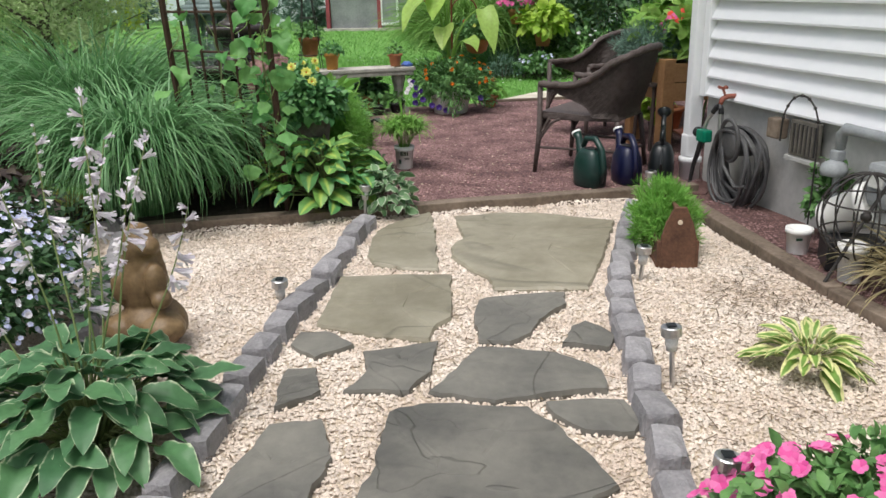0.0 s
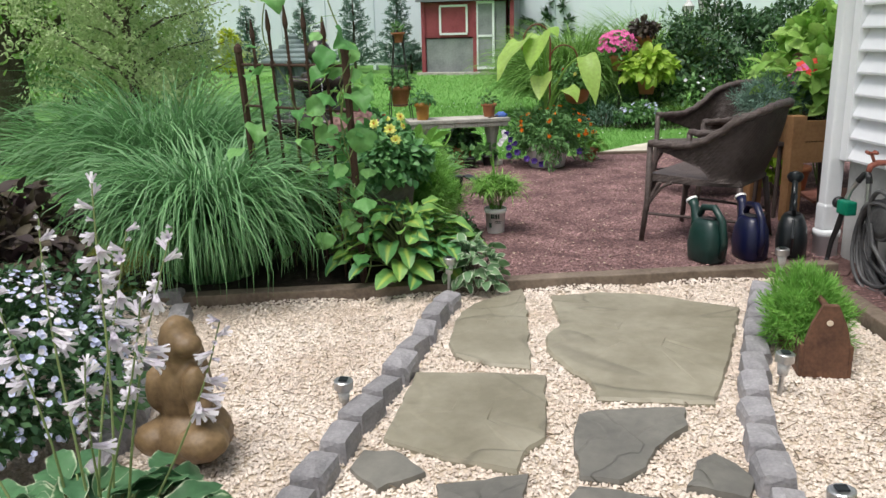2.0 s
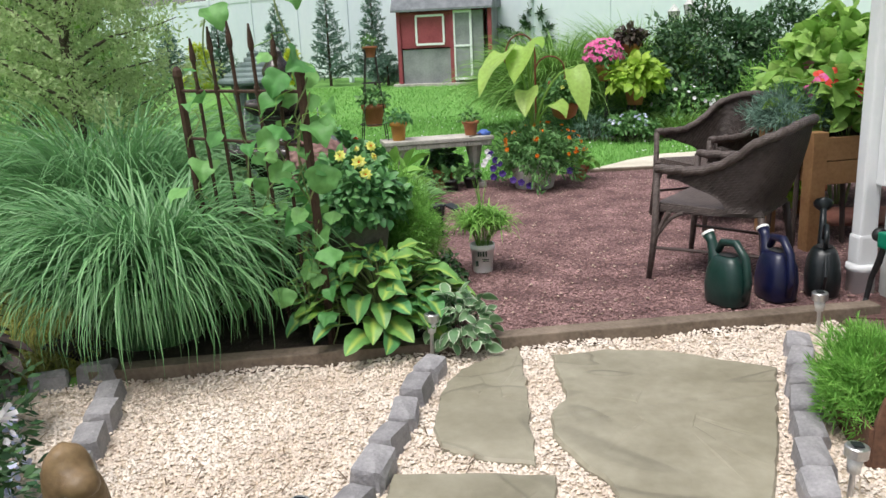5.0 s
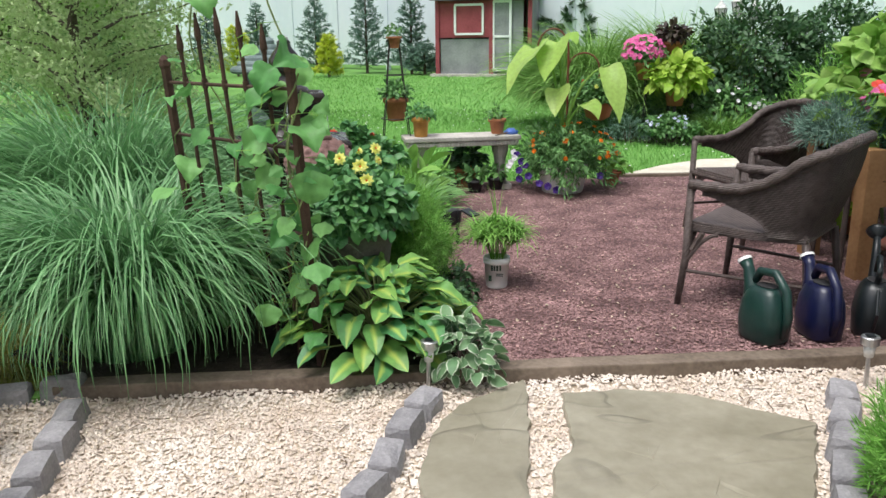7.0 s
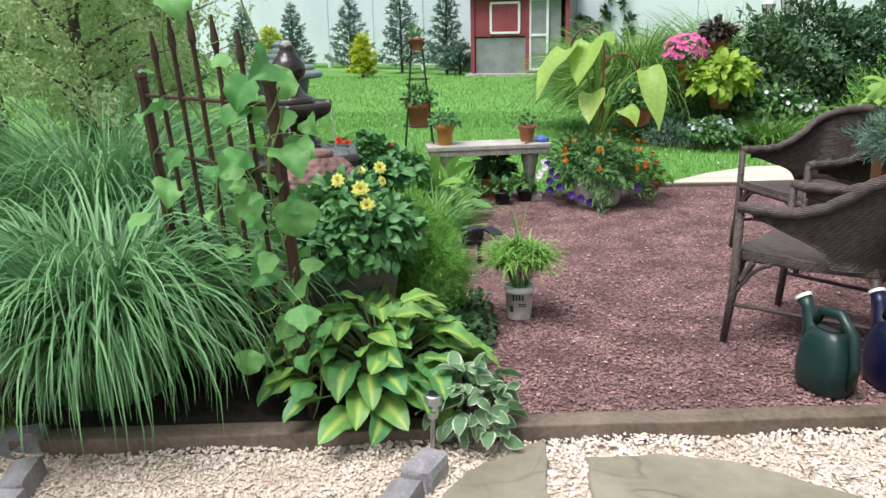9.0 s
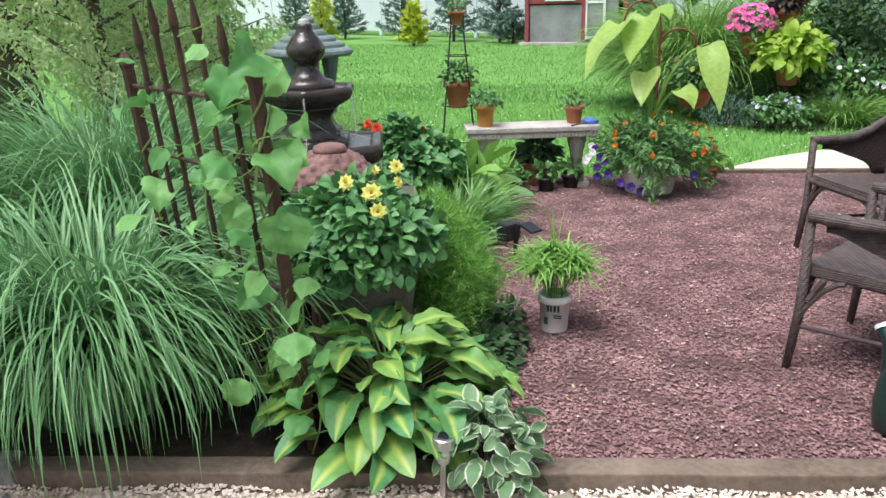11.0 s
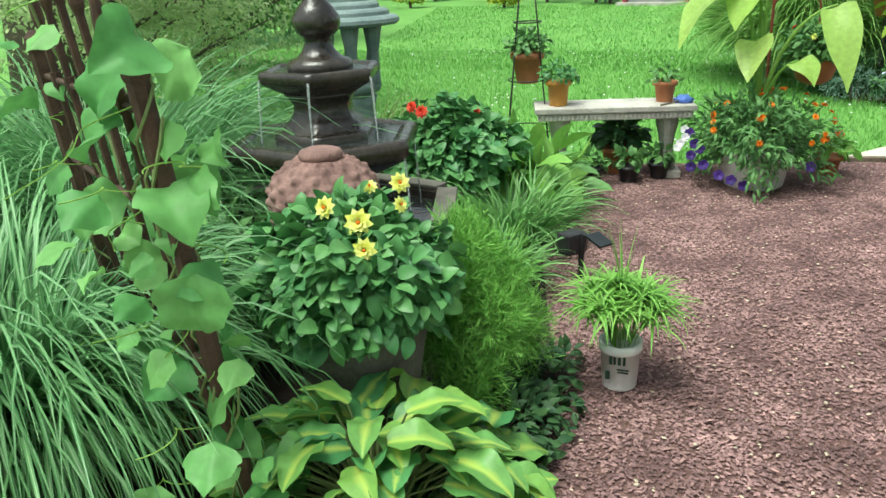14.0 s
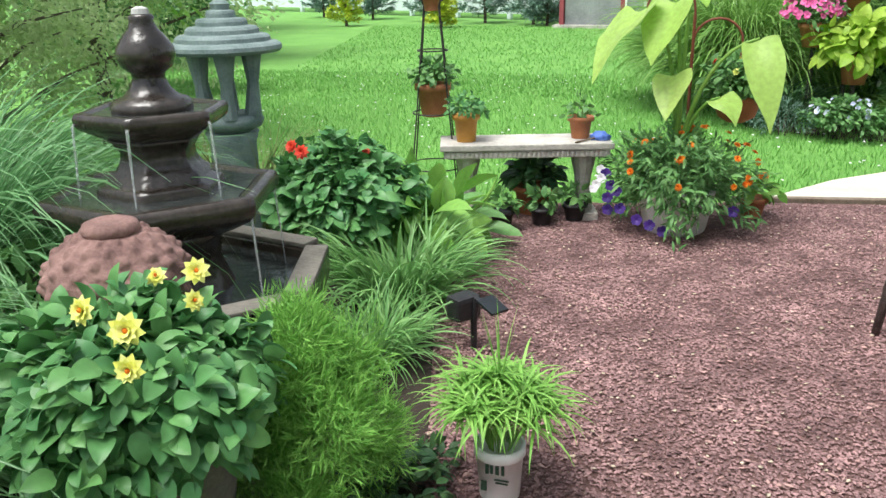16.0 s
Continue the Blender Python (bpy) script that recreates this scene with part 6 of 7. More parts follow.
potted("ochre_pot", on_bench(0.15, 0.13), 0.068, 0.055, 0.155, M_ochre, "ochre yellow clay pot with trailing succulent on the bench", 121, L_dahlia)
potted("terracotta_pot", on_bench(0.815, 0.17), 0.066, 0.05, 0.125, M_terra, "small terracotta pot with seedlings on the bench", 122, L_mid, 0.09, 70, 0.04, 0.03)
p_ = on_bench(0.92, 0.10)
bl = part("blue_glove", blob(0.055, 0.04, 0.035, 0.5, 4, 3, 2, -0.012), F_blue, None, "crumpled blue cloth on the bench end", True)
bl.matrix_world = pose(p_.x, p_.y, p_.z + 0.012)
tagged(bl, "", "cloth")
p_ = on_bench(0.84, 0.05)
sk = part("stick", tubed([(-0.09, 0, 0.005), (0.0, 0.01, 0.008), (0.09, -0.005, 0.02)], 0.006, 6), M_twig, None, "short dry stick lying on the bench")
sk.matrix_world = pose(p_.x, p_.y, p_.z, 0, 0, 50)
tagged(sk, "", "stick")
for px, py, h_, s_ in ((-0.86, 8.80, 0.115, 1), (-0.66, 8.95, 0.10, 2), (-0.49, 9.08, 0.10, 3)):
    potted("nursery_pot", (px, py, Z_BARK), 0.066, 0.05, h_, M_black, "black plastic nursery pot with a leafy seedling under the bench", 130 + s_, L_mid, 0.075, 45, 0.07)
potted("terracotta_pot", (-0.76, 9.18, Z_BARK), 0.11, 0.085, 0.17, M_terra, "terracotta pot with dark bushy leaves under the bench", 140, L_dark, 0.15, 150, 0.09, 0.07)
potted("nursery_pot", (-1.08, 8.17, Z_BARK), 0.10, 0.08, 0.12, M_black, "wide black nursery pot with long leaves", 141, L_sedge, 0.2, 90, 0.20, 0.1)
hosta(-1.12, 8.50, 0.03, 30, 0.38, L_daylily, "broad green leafy plant beside the bench", 142, wide=0.12, name="leafy_plant")
fountain_grass(-1.05, 7.66, 620, 0.50, L_daylily, "green strappy daylily leaves beside the fountain", 143, 0.20, (0.7, 1.45), (0.9, 2.2), 0.008, "daylily_clump")
fountain_grass(-0.95, 7.08, 340, 0.36, L_daylily, "short grassy tuft at the bark's edge", 144, 0.12, (0.6, 1.3), (0.9, 2.0), 0.006, "daylily_clump")
rd = bush("red_dahlia", -1.45, 7.95, 0.03, (0, 0, 0.36), (0.30, 0.28, 0.28), 2600, 0.066, L_dahlia, "dark leaved dahlia bush with red flowers", "plant", 145, T_broad, (), L_stem)
fp = np.array([(-0.14, -0.20, 0.66), (-0.07, -0.24, 0.645), (0.16, -0.05, 0.62)])
fn_ = np.array([(-0.2, -0.9, 0.5), (0.2, -0.9, 0.4), (0.4, -0.5, 0.8)])
each("bloom", scatter(T_dahlia, fp, np.cross(fn_, [0.1, 0.9, 0.4]), fn_, np.array([0.07, 0.075, 0.045])), 3, F_red, rd, "bright red dahlia flower")
fountain_grass(-2.2, 8.3, 700, 0.75, leaf_mat("tan_green_grass", (0.16, 0.21, 0.07), (0.27, 0.30, 0.12), 0.6, 0.3), "fine tan-green grass between fountain and lantern", 146, 0.3, (0.9, 1.5), (0.6, 1.6), 0.004, "fine_grass")
bush("fern_clump", -1.75, 6.25, 0.03, (0, 0, 0.22), (0.42, 0.45, 0.30), 2600, 0.085, L_mid, "green leafy plants crowding below the fountain", "plant", 147, T_tiny)

# obelisk plant stand
obk = thing("obelisk_stand", -1.345, 9.08, 0.02, 15, "thin dark metal obelisk stand holding terracotta pots", "plant stand")
for a in range(4):
    c, s = math.cos(a * math.pi / 2 + 0.785), math.sin(a * math.pi / 2 + 0.785)
    part("leg", tubed([(0.22 * c, 0.22 * s, -0.01), (0.13 * c, 0.13 * s, 0.66), (0.06 * c, 0.06 * s, 1.22), (0.075 * c, 0.075 * s, 1.27), (0.09 * c, 0.09 * s, 1.255)], 0.0048, 6), M_iron, obk)
for zz, rr_ in ((0.62, 0.125), (0.98, 0.088), (0.3, 0.18)):
    part("ring", tubed([(rr_ * math.cos(t), rr_ * math.sin(t), zz) for t in (k * 2 * math.pi / 24 for k in range(24))], 0.0045, 6, True), M_iron, obk)
potted("terracotta_pot", (-1.345, 9.08, 0.62), 0.098, 0.07, 0.19, M_terra, "terracotta pot with leafy herb held in the obelisk", 151, L_mid, 0.13, 240, 0.05)
potted("terracotta_pot", (-1.345, 9.08, 1.22), 0.055, 0.04, 0.095, M_terra, "small terracotta pot on top of the obelisk", 152, L_mid, 0.06, 50, 0.04)

# big mixed planter with elephant ear
T_slim = strips(O, 0, 0.3, 1, 0.8, 0.13, oval, 3, 2, 0.2)
pl = thing("mixed_planter", 0.075, 9.05, Z_BARK - 0.005, 0, "white pot overflowing with orange zinnias and purple petunias", "planter")
part("pot", turned([(0.16, 0), (0.17, 0.01), (0.21, 0.22), (0.22, 0.24), (0.2, 0.24), (0.02, 0.22)], 24), M_white_pl, pl, "white plastic pot", True)
quads("foliage", *crown(4200, (0, 0, 0.29), (0.33, 0.33, 0.25), 0.062, T_slim, 161, low=-0.64, hollow=0.3, lumps=0.42), L_mid, pl)
each("orange_flower", on_top(40, (0.05, 0, 0.29), (0.36, 0.35, 0.26), 0.048, T_dahlia, 162, low=0.0, out=1.1), 40, F_org, pl, "orange zinnia flower")
pp_ = np.array([(-0.34, -0.2, 0.28), (-0.36, -0.16, 0.20), (-0.28, -0.26, 0.17), (-0.38, -0.1, 0.32), (-0.12, -0.27, 0.09), (-0.05, -0.27, 0.06), (-0.19, -0.25, 0.11), (0.30, -0.15, 0.16), (-0.31, -0.2, 0.25), (-0.36, -0.12, 0.12)])
each("violet_flower", scatter(T_petal5, pp_, np.tile([0.9, 0.1, 0.1], (10, 1)), np.tile([-0.2, -1.0, 0.3], (10, 1)), np.full(10, 0.066)), 10, F_purple, pl, "deep violet petunia")
pp_ = np.array([(-0.40, -0.13, 0.30), (-0.43, -0.11, 0.26), (-0.45, -0.05, 0.22), (-0.41, -0.09, 0.34)])
each("white_flower", scatter(T_petal5, pp_, np.tile([0.9, 0.1, 0.1], (4, 1)), np.tile([-0.2, -1.0, 0.3], (4, 1)), np.full(4, 0.055)), 4, F_white, pl)
ee = thing("elephant_ear_plant", 0.06, 9.06, Z_BARK + 0.22, 0, "tall elephant ear with huge light green leaves", "plant")
def ear(x):
    return max(0.03, math.sin(math.pi * (0.16 + 0.84 * x) ** 0.62))


for tx, ty, tz, az_, e_, ln_, wd, dr in ((-0.06, -0.04, 1.02, 4.35, -0.80, 0.42, 0.145, 0.35), (-0.20, 0.04, 0.97, 3.9, -0.6, 0.50, 0.22, 0.5), (0.37, -0.02, 0.82, 5.1, -1.0, 0.50, 0.105, 0.3), (0.20, -0.04, 0.52, 5.3, -0.35, 0.20, 0.09, 0.7), (-0.03, -0.10, 0.64, 4.5, -0.8, 0.26, 0.11, 0.4), (0.02, 0.05, 1.04, 5.3, 0.1, 0.16, 0.08, 1.2)):
    part("leaf_stalk", tubed(arc(lambda t: Vector((tx * t ** 1.9, ty * t ** 1.7, tz * math.sin(t * 1.45) / math.sin(1.45))), 10), [0.0165 - 0.001 * k for k in range(11)], 8), L_light, ee, "", True)
    g = strips(np.array([(tx, ty, tz)]), az_, e_, ln_, dr, wd, ear, 12, 10, 0.18, np.array([0.25]))
    v = g[0].copy()
    v[:, 2] += 0.012 * np.sin(v[:, 0] * 34) + 0.010 * np.sin(v[:, 1] * 41)
    quads("leaf", v, g[1], g[2], L_ear, ee)
potted("terracotta_pot", (0.50, 9.38, Z_BARK), 0.075, 0.055, 0.12, M_terra, "small terracotta pot with thin stems beside the planter", 163, L_sedge, 0.1, 40, 0.09)

# ---- shepherd's hook and hanging basket ----
hk = thing("shepherd_hook", 0.10, 9.32, 0.03, 0, "red double shepherd's hook behind the planter", "plant hook")
part("stake", tubed([(0, 0, -0.03), (0, 0, 1.15)], 0.009, 8), M_redhook, hk)
part("arm", tubed([(0, 0, 1.1)] + [(-0.13 + 0.13 * math.cos(a), 0, 1.16 + 0.17 * math.sin(a)) for a in (k * math.pi / 10 for k in range(11))] + [(-0.27, 0, 1.10), (-0.25, 0, 1.07)], 0.007, 8), M_redhook, hk)
part("arm", tubed([(0, 0, 0.95)] + [(0.13 - 0.13 * math.cos(a), 0, 1.0 + 0.13 * math.sin(a)) for a in (k * math.pi / 10 for k in range(11))] + [(0.27, 0, 0.96), (0.25, 0, 0.93)], 0.007, 8), M_redhook, hk)
hb = thing("hanging_basket", 0.36, 9.32, 0.60, 0, "brown hanging basket with yellow and orange flowers", "basket")
part("bowl", turned([(0.05, 0), (0.10, 0.03), (0.135, 0.14), (0.14, 0.15), (0.12, 0.15)], 20), M_terra, hb, "", True)
part("hanger", tubed([(0.12, 0, 0.15), (0.0, 0, 0.36), (-0.12, 0, 0.15)], 0.003, 5), M_iron, hb)
quads("foliage", *crown(900, (0, 0, 0.20), (0.19, 0.19, 0.13), 0.06, T_leaf, 171, low=-0.3, hollow=0.3), L_mid, hb)
each("flower", on_top(7, (0, 0, 0.22), (0.18, 0.18, 0.13), 0.06, T_dahlia, 172), 7, F_yel, hb)
each("red_flower", on_top(4, (0, 0, 0.24), (0.18, 0.18, 0.14), 0.06, T_dahlia, 174), 4, F_red, hb)

# ---- far bed on the lawn ----
sheet("shrub_bed", [(0.6, 12.4), (1.4, 11.9), (2.6, 12.2), (5.2, 12.6), (6.0, 14.6), (0.4, 14.6)], 0.035, M_soil, "dark soil bed under the shrubs")
bush("dark_shrub", 2.55, 13.3, 0.03, (0, 0, 0.78), (0.9, 0.6, 0.80), 6800, 0.085, L_dark, "dense dark green rounded shrub in the lawn bed", "shrub", 181, T_tiny, low=-0.6, hollow=0.6)
bush("dark_shrub", 3.55, 13.5, 0.03, (0, 0, 0.80), (0.85, 0.6, 0.78), 5600, 0.085, L_dark, "dark bronze-green shrub beside the first shrub", "shrub", 182, T_tiny, low=-0.6, hollow=0.6)
fountain_grass(0.55, 13.7, 4800, 1.75, L_misc2, "big clump of bright green fountain grass", 183, 0.34, (0.8, 1.5), (1.4, 2.8), 0.011, bend=1.9)
fountain_grass(1.72, 14.4, 3000, 1.8, L_misc2, "upright clump of green grass behind the pots", 184, 0.36, (1.0, 1.5), (1.0, 2.4), 0.010, bend=1.9)
fountain_grass(2.0, 12.35, 420, 0.55, L_misc2, "low strappy grass in front of the dark shrub", 185, 0.2, (0.6, 1.4), (1.0, 2.2), 0.008, "daylily_clump")
fountain_grass(0.75, 12.55, 500, 0.7, L_dark, "dark strappy grass below the pink flowers", 186, 0.25, (0.8, 1.4), (0.8, 2.0), 0.008, "daylily_clump")
for px, py, pz, pot_h, leafm, n_, sz_, sp, lab, fl_ in (
        (1.06, 12.4, 0.72, 0.2, L_mid, 400, 0.06, 0.22, "terracotta pot of bright pink geraniums on a stand", F_pink),
        (1.40, 12.3, 0.42, 0.26, L_lime, 520, 0.13, 0.30, "terracotta pot of lime green sweet potato vine on a stand", None),
        (1.36, 12.55, 0.96, 0.2, L_purple, 300, 0.08, 0.16, "terracotta pot with bronze leaved plant on a stand", None)):
    ob = thing("flower_pot_stand", px, py, 0.03, 0, lab, "plant pot", "pots in the lawn bed")
    part("stand", tubed([(0, 0, -0.02), (0, 0, pz)], 0.02, 8), M_iron, ob)
    part("pot", turned([(0.09, pz), (0.13, pz + pot_h * 0.8), (0.145, pz + pot_h * 0.82), (0.145, pz + pot_h), (0.1, pz + pot_h)], 18), M_terra, ob, "", True)
    quads("foliage", *crown(n_, (0, 0, pz + pot_h + 0.08), (sp, sp, sp * 0.75), sz_, T_broad if leafm is L_lime else T_leaf, 190 + int(px * 50), low=-0.6, hollow=0.3), leafm, ob)
    if fl_:
        quads("bloom", *on_top(220, (-0.04, 0, pz + pot_h + 0.12), (0.24, 0.24, 0.2), 0.05, T_petal5, 197, low=-0.3, out=1.0), fl_, ob, "bright pink flower heads")
bush("aster_pot", 1.32, 11.95, 0.04, (0, 0, 0.16), (0.30, 0.22, 0.17), 1200, 0.05, L_mid, "low plant with small lilac and white flowers", "flowers", 201, T_leaf, ((F_lav, 26, 0.05, T_petal5),))
bush("lavender_clump", 0.85, 12.0, 0.04, (0, 0, 0.12), (0.25, 0.2, 0.18), 900, 0.06, L_blue, "grey-green low clump at the bed's edge", "plant", 202, T_needle)
bush("white_flower_stalks", 2.1, 12.6, 0.04, (0, 0, 0.3), (0.45, 0.2, 0.3), 300, 0.09, L_mid, "plants with nodding white flowers before the shrub", "flowers", 203, T_leaf, ((F_white, 16, 0.055, T_petal5),))
bush("yellow_green_plant", 2.9, 12.5, 0.04, (0, 0, 0.16), (0.4, 0.2, 0.18), 420, 0.10, L_light, "pale yellow-green leafy plants before the shrub", "plant", 204, T_leaf)
lp = thing("lamp_post", 2.62, 15.2, 0.02, 0, "black lamp post with three glass lanterns", "lamp post")
part("post", tubed([(0, 0, 0), (0, 0, 1.45)], 0.035, 8), M_iron, lp)
part("crossbar", tubed([(-0.24, 0, 1.36), (0, 0, 1.42), (0.24, 0, 1.36)], 0.015, 6), M_iron, lp)
for px, pz in ((-0.24, 1.38), (0.0, 1.47), (0.24, 1.38)):
    part("lantern", turned([(0.05, pz), (0.085, pz + 0.2), (0.095, pz + 0.21), (0.03, pz + 0.29), (0.01, pz + 0.32)], 6, m=Matrix.Translation((px, 0, 0))), M_lens, lp, "glass lantern")
    bm = bmesh.new()
    for k in range(6):
        a = k * math.pi / 3
        tube(bm, [(px + 0.053 * math.cos(a), 0.053 * math.sin(a), pz), (px + 0.09 * math.cos(a), 0.09 * math.sin(a), pz + 0.21)], 0.008, 4)
    part("lantern_cage", bm, M_iron, lp)

# grey porch beyond the shrubs
pc = thing("neighbour_house", 8.2, 26.0, 0, -8, "grey neighbouring house with dark porch posts", "house")
part("wall", boxed(0, 1.0, 1.6, 8, 0.2, 3.2), M_greywall, pc)
for px in (-2.9, -1.1, 0.9, 2.7):
    part("porch_post", boxed(px, -0.4, 1.5, 0.2, 0.2, 3.0), M_dark, pc)
part("porch_roof", boxed(0, 0, 3.1, 8.6, 2.4, 0.25), M_dark, pc)


# ---- conifers by the fence ----
def conifer(x, y, h, w, material, label, seed, n=4200, size=0.15, name="spruce_tree", cone=1.0):
    r = np.random.RandomState(seed)
    ob = thing(name, x, y, 0.02, 0, label, "tree")
    part("trunk", tubed([(0, 0, -0.05), (0, 0, h * 0.6), (0, 0, h)], [0.05, 0.03, 0.006], 8), M_bark, ob)
    nb = int(h * 26)
    bm, P_, A_ = bmesh.new(), [], []
    for i in range(nb):
        t = (i + r.rand()) / nb
        a = i * 2.4 + r.rand()
        ln_ = w * (1 - t) ** cone * (0.75 + 0.4 * r.rand()) + 0.03
        z0 = h * (0.06 + 0.94 * t)
        tip = Vector((ln_ * math.cos(a), ln_ * math.sin(a), z0 + ln_ * 0.25))
        tube(bm, [(0, 0, z0), tip], [0.008, 0.002], 4)
        m_ = max(4, int(n / nb * (ln_ / w) * 1.8))
        q = r.rand(m_)[:, None] ** 0.7 * np.array(tuple(tip - Vector((0, 0, z0)))) + [0, 0, z0]
        P_.append(q + r.normal(size=q.shape) * 0.02)
        A_.append(np.array(tuple((tip - Vector((0, 0, z0))).normalized())) + r.normal(size=q.shape) * 0.55)
    part("branch", bm, M_bark, ob)
    P_, A_ = np.concatenate(P_), np.concatenate(A_)
    T = strips(O, 0, 0.0, 1, 0.2, 0.13, oval, 2, 1)
    quads("foliage", *scatter(T, P_, A_, np.tile([0.0, -0.3, 1.0], (len(P_), 1)) + r.normal(size=P_.shape) * 0.4, size * (0.6 + 0.7 * r.rand(len(P_)))), material, ob)
    return ob


for x, y, h, w in ((-8.0, 29.2, 2.7, 0.85), (-6.1, 28.4, 3.0, 0.95), (-4.5, 27.6, 3.1, 0.7), (-10.5, 30.5, 2.3, 0.8), (-13.0, 32.0, 2.3, 0.8)):
    conifer(x, y, h, w, L_blue, "young blue-green spruce in front of the fence", 210 + int(-x * 3))
for x, y, h, w in ((-6.75, 26.2, 1.2, 0.36), (-9.9, 27.0, 1.5, 0.45), (-4.0, 27.0, 0.9, 0.6)):
    conifer(x, y, h, w, L_yel if x < -4.5 else L_blue, "golden yellow cypress on the lawn" if x < -4.5 else "low blue-green conifer beside the coop", 230 + int(-x * 3), 2600, 0.14, "golden_cypress" if x < -4.5 else "low_conifer", 0.45)
conifer(0.6, 27.0, 3.4, 1.6, L_dark, "tall dark conifer behind the coop", 251, 9000, 0.22)
conifer(-1.6, 33.0, 4.5, 2.0, L_dark, "dark trees beyond the fence", 252, 6000, 0.3)


# ---- trees on the open side ----
def broad_tree(x, y, h, r0, c, rad, n, size, material, label, seed, tmpl=T_tiny, limbs=14):
    r = np.random.RandomState(seed)
    ob = thing("tree", x, y, 0.02, 0, label, "tree")
    part("trunk", tubed([(0, 0, -0.05), (0.02, 0, h * 0.25), (-0.03 * h * 0.3, 0.02, h * 0.6), (0, 0, h)], [r0 * 1.25, r0, r0 * 0.75, r0 * 0.3], 14), M_bark, ob, "", True)
    P_, A_ = [], []
    for i in range(limbs):
        z0 = h * (0.25 + 0.72 * i / limbs)
        a = i * 2.4 + r.rand()
        d = Vector((math.cos(a) * rad[0], math.sin(a) * rad[1], rad[2] * (0.25 + 0.5 * r.rand())))
        e = Vector((0, 0, z0)) + d * (0.7 + 0.35 * r.rand())
        mid_ = Vector((0, 0, z0)).lerp(e, 0.5) + Vector((0, 0, 0.06 * rad[2]))
        part("limb", tubed([(0, 0, z0), mid_, e], [r0 * 0.4, r0 * 0.22, r0 * 0.06], 7), M_bark, ob)
        for k in range(10):
            t = 0.3 + 0.7 * r.rand()
            b0 = Vector((0, 0, z0)).lerp(e, t)
            tw = Vector(r.normal(size=3)) * 0.28 * rad[0] + Vector((0, 0, -0.03))
            m_ = n // (limbs * 10)
            q = np.array(tuple(b0)) + r.rand(m_)[:, None] * np.array(tuple(tw)) + r.normal(size=(m_, 3)) * 0.05 * rad[0]
            P_.append(q)
            A_.append(np.array(tuple(tw.normalized())) + r.normal(size=(m_, 3)) * 0.6 - [0, 0, 0.25])
    P_, A_ = np.concatenate(P_), np.concatenate(A_)
    quads("crown", *scatter(tmpl, P_, A_, r.normal(size=P_.shape) * 0.6 + [0, -0.2, 0.8], size * (0.6 + 0.8 * r.rand(len(P_)))), material, ob)
    return ob


broad_tree(-3.35, 7.7, 2.6, 0.045, (0, 0, 1.7), (0.92, 0.9, 0.9), 24000, 0.038, L_olive, "airy young tree with fine olive-green leaves", 261, limbs=24)
broad_tree(-4.9, 10.5, 2.8, 0.06, (0, 0, 1.7), (1.4, 1.3, 1.0), 14000, 0.06, L_olive, "airy olive-green tree further back on the lawn", 262, limbs=22)
broad_tree(-5.85, 9.5, 4.5, 0.30, (0, 0, 3), (1.6, 1.6, 1.2), 4500, 0.12, L_light, "large tree with a rough grey-brown trunk", 263)
broad_tree(-9.5, 17.0, 4.0, 0.14, (0, 0, 3), (2.2, 2.0, 1.5), 12000, 0.2, L_mid, "broad green tree at the lawn's far side", 264, limbs=18)
broad_tree(-15.0, 24.0, 5.0, 0.18, (0, 0, 3), (3.2, 2.5, 2.0), 12000, 0.28, L_mid, "broad green tree at the lawn's far side", 265, limbs=18)
fountain_grass(-3.1, 6.9, 1300, 1.25, L_misc, "striped grass clump under the airy tree", 266, 0.3, (0.8, 1.45), (1.3, 2.6), 0.007)
bush("far_shrubs", -6.8, 13.5, 0.02, (0, 0, 0.8), (1.3, 0.8, 0.8), 5200, 0.11, L_mid, "loose green shrubs along the open lawn side", "shrub", 267, T_tiny)

# ---- loose ground cover: stone chips, bark, grass ----
def sample(n, poly, seed):
    r = np.random.RandomState(seed)
    p = np.asarray(poly)
    lo, hi = p.min(0), p.max(0)
    out = lo + (hi - lo) * r.rand(n, 2)
    return out[inside(out, poly)]


pts = sample(250000, GRAVEL, 3)
pts = pts[(pts[:, 1] > 1.9) & (pts[:, 0] > -2.6)]
for _, poly in SLABS.values():
    q = np.asarray(poly)
    c = q.mean(0)
    pts = pts[~inside(pts, [tuple(c + (p - c) * 0.965) for p in q])]
edge_gap = np.clip(1 - (BEAM0.y + (pts[:, 0] - BEAM0.x) * bd.y / bd.x - pts[:, 1]) / 0.12, 0, 1)
V, F = chips(len(pts), pts, -0.002 + 0.022 * edge_gap * (0.6 + 0.4 * np.sin(pts[:, 0] * 9)), 0.0068, 0.8, 4, 0.9, 0.7, 4)
me_ob = quads("gravel", V, F, None, M_gravel, None, "cream and white stone chips spread between the flagstones", False)
tagged(me_ob, "", "gravel", "", "stuff")

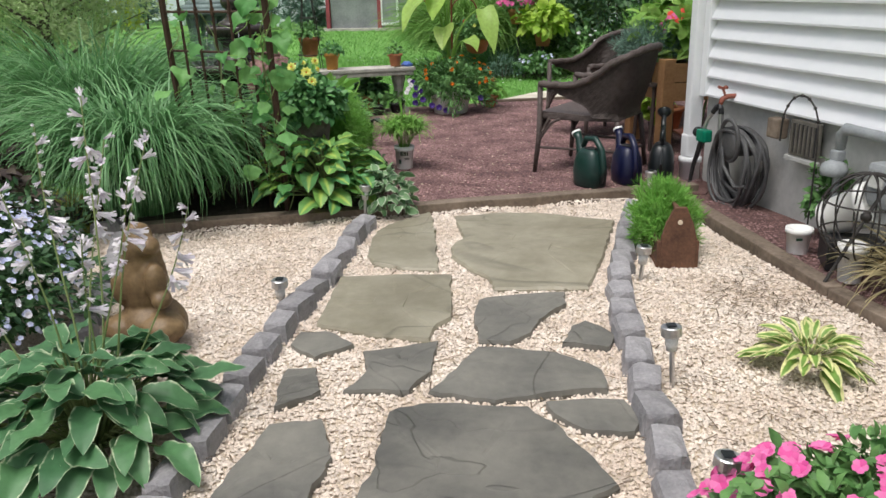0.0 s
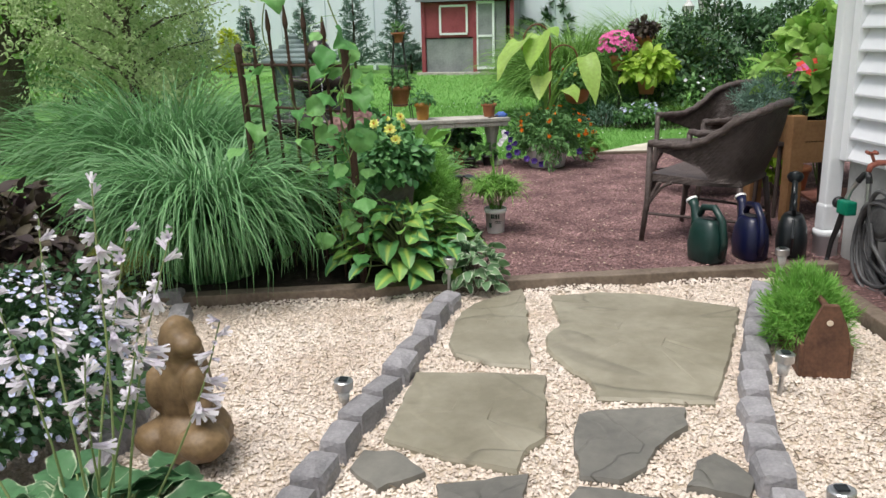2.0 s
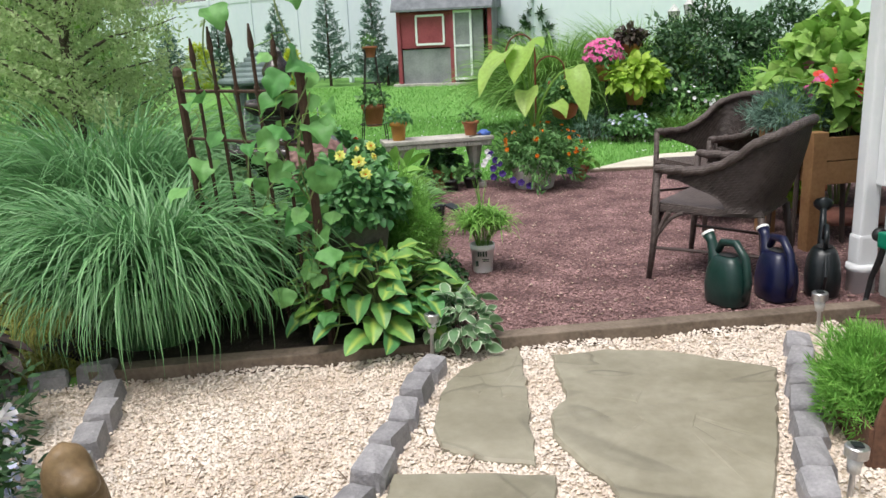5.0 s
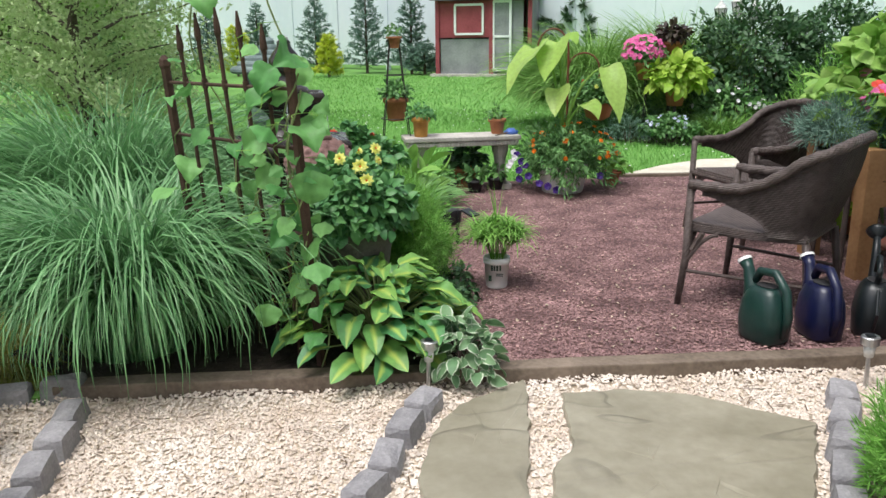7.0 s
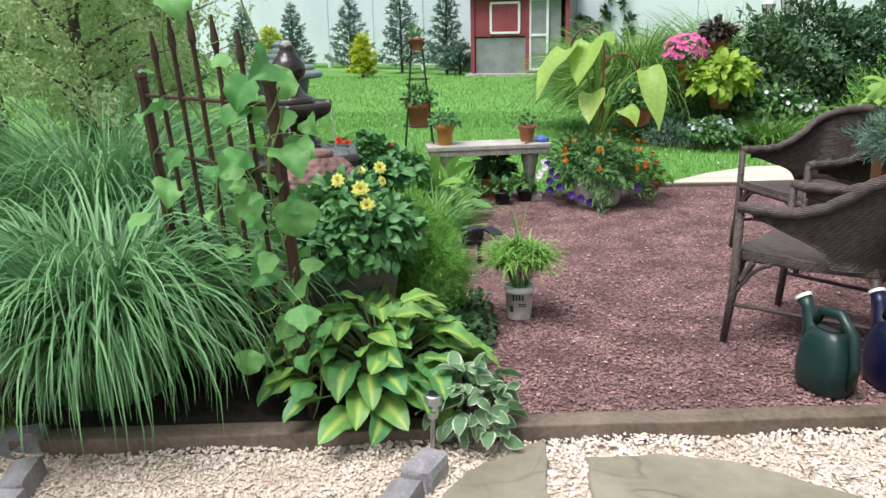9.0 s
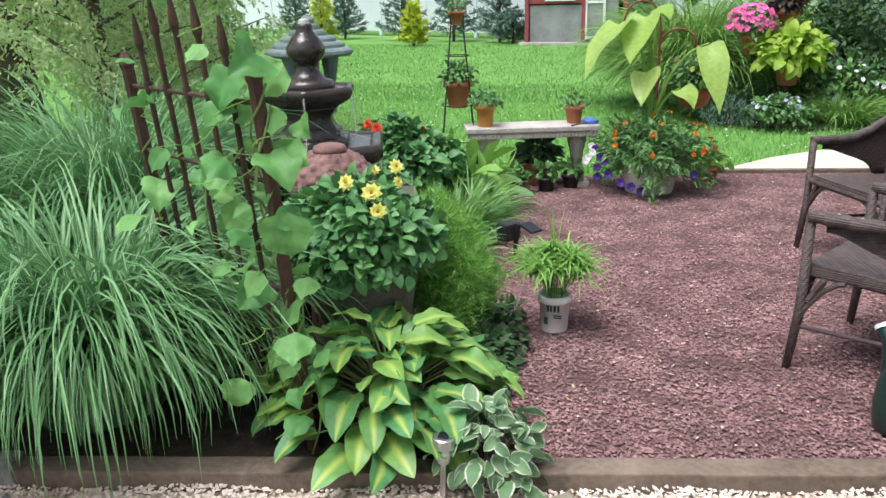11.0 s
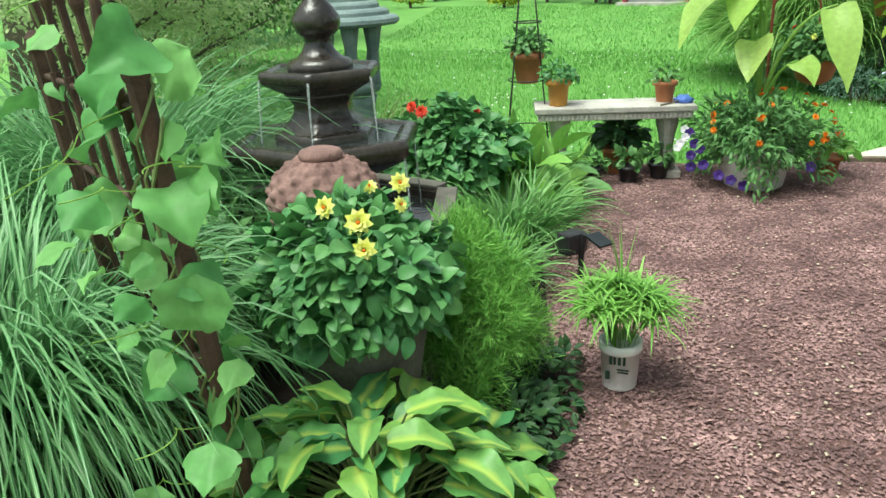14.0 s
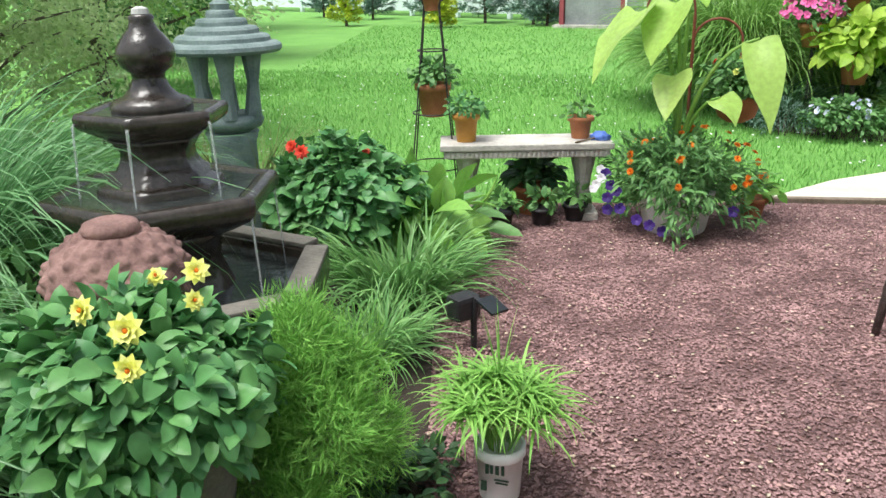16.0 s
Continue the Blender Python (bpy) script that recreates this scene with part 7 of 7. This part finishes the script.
bark_near = [(-0.42, 5.27), (1.5, 5.66), (1.9, 6.0), (3.2, 6.5), (3.2, 10.1), (0.55, 9.72), (-0.9, 9.35), (-1.3, 8.6), (-1.03, 8.1), (-0.80, 7.3), (-0.52, 6.3)]
pts = sample(225000, bark_near, 5)
side = sample(9000, [(1.5, 5.3), (1.72, 3.6), (2.0, 2.2), (2.4, 2.2), (1.75, 5.3)], 6)
pts = np.concatenate([pts, side])
V, F = chips(len(pts), pts, np.full(len(pts), Z_BARK - 0.006), 0.0078, 0.45, 7, 0.9, 0.32, 4)
tagged(quads("bark_chips", V, F, None, M_mulch, None, "dark red bark chips covering the sitting area", False), "", "mulch", "", "stuff")
pts = sample(6500, bark_near, 21)
V, F = chips(len(pts), pts, np.full(len(pts), Z_BARK + 0.002), 0.0115, 0.28, 22, 0.9, 0.22, 4)
tagged(quads("bark_shreds", V, F, None, M_shred, None, "larger shreds of weathered red bark on the bed", False), "", "mulch", "", "stuff")
pts = sample(1900, bark_near, 8)
V, F = chips(len(pts), pts, np.full(len(pts), Z_BARK + 0.004), 0.0085, 0.2, 9)
tagged(quads("pale_flakes", V, F, None, M_debris, None, "pale dry flakes and petals scattered on the bark", False), "", "litter", "", "stuff")
r = np.random.RandomState(12)
pts = np.concatenate([sample(2200, GRAVEL, 11), np.stack([1.35 + 0.13 * r.normal(size=260), 3.75 + 0.25 * r.normal(size=260)], 1)])
n = len(pts)
tw = strips(np.c_[pts, np.full(n, 0.011)], r.rand(n) * 6.28, (r.rand(n) - 0.3) * 0.3, 0.02 + 0.05 * r.rand(n) ** 2, 0.2, 0.0022, lambda x: 1, 2, 1, 0.4)
tagged(quads("dry_twigs", *tw, M_twig, None, "small dry twigs and leaf litter lying on the gravel", False), "", "litter", "", "stuff")

lawn_near = [(-9.0, 16.0), (-5.0, 8.3), (-2.3, 8.0), (-1.7, 9.0), (-0.9, 9.42), (0.55, 9.8), (1.2, 9.95), (4.0, 10.45), (6.0, 16.0)]
pts = sample(150000, lawn_near, 13)
pts = pts[~inside(pts, [(0.62, 9.80), (1.9, 10.02), (2.6, 10.25), (2.4, 10.95), (1.5, 10.75), (1.05, 10.35)])]
far = sample(40000, [(-9, 27), (-6, 16), (6, 16), (9, 27)], 14)
pts = np.concatenate([pts, far])
n = len(pts)
r = np.random.RandomState(15)
gr = strips(np.c_[pts, np.full(n, 0.018)], r.rand(n) * 6.28, 0.7 + 0.6 * r.rand(n), 0.035 + 0.035 * r.rand(n), 0.9, 0.0045 + 0.006 * (pts[:, 1] > 14), lambda x: 1 - 0.8 * x, 1, 1)
tagged(quads("lawn_grass", *gr, M_grass, None, "short green lawn grass", False), "", "grass", "", "stuff")
pts = sample(900, lawn_near, 16)
d, r = unit(len(pts), 17)
cl = scatter(T_petal5, np.c_[pts, np.full(len(pts), 0.06)], d * [1, 1, 0.1], np.tile([0, -0.3, 1.0], (len(pts), 1)), 0.022)
tagged(quads("clover_flowers", *cl, F_white, None, "white clover flowers dotted through the lawn", False), "", "clover", "", "stuff")
moss = sample(16000, [(-4.0, 4.2), (-2.46, 4.72), (-1.95, 4.95), (-2.0, 5.5), (-3.0, 6.2), (-4.4, 6.0)], 18)
n = len(moss)
r = np.random.RandomState(19)
mg = strips(np.c_[moss, np.full(n, 0.02)], r.rand(n) * 6.28, 0.5 + 0.8 * r.rand(n), 0.02 + 0.04 * r.rand(n), 0.9, 0.004, blade, 2, 1)
tagged(quads("moss", *mg, leaf_mat("mossy_blade", (0.17, 0.19, 0.03), (0.30, 0.30, 0.06), 0.8, 0.2), None, "yellow-green mossy grass beside the tall grass", False), "", "moss", "", "stuff")
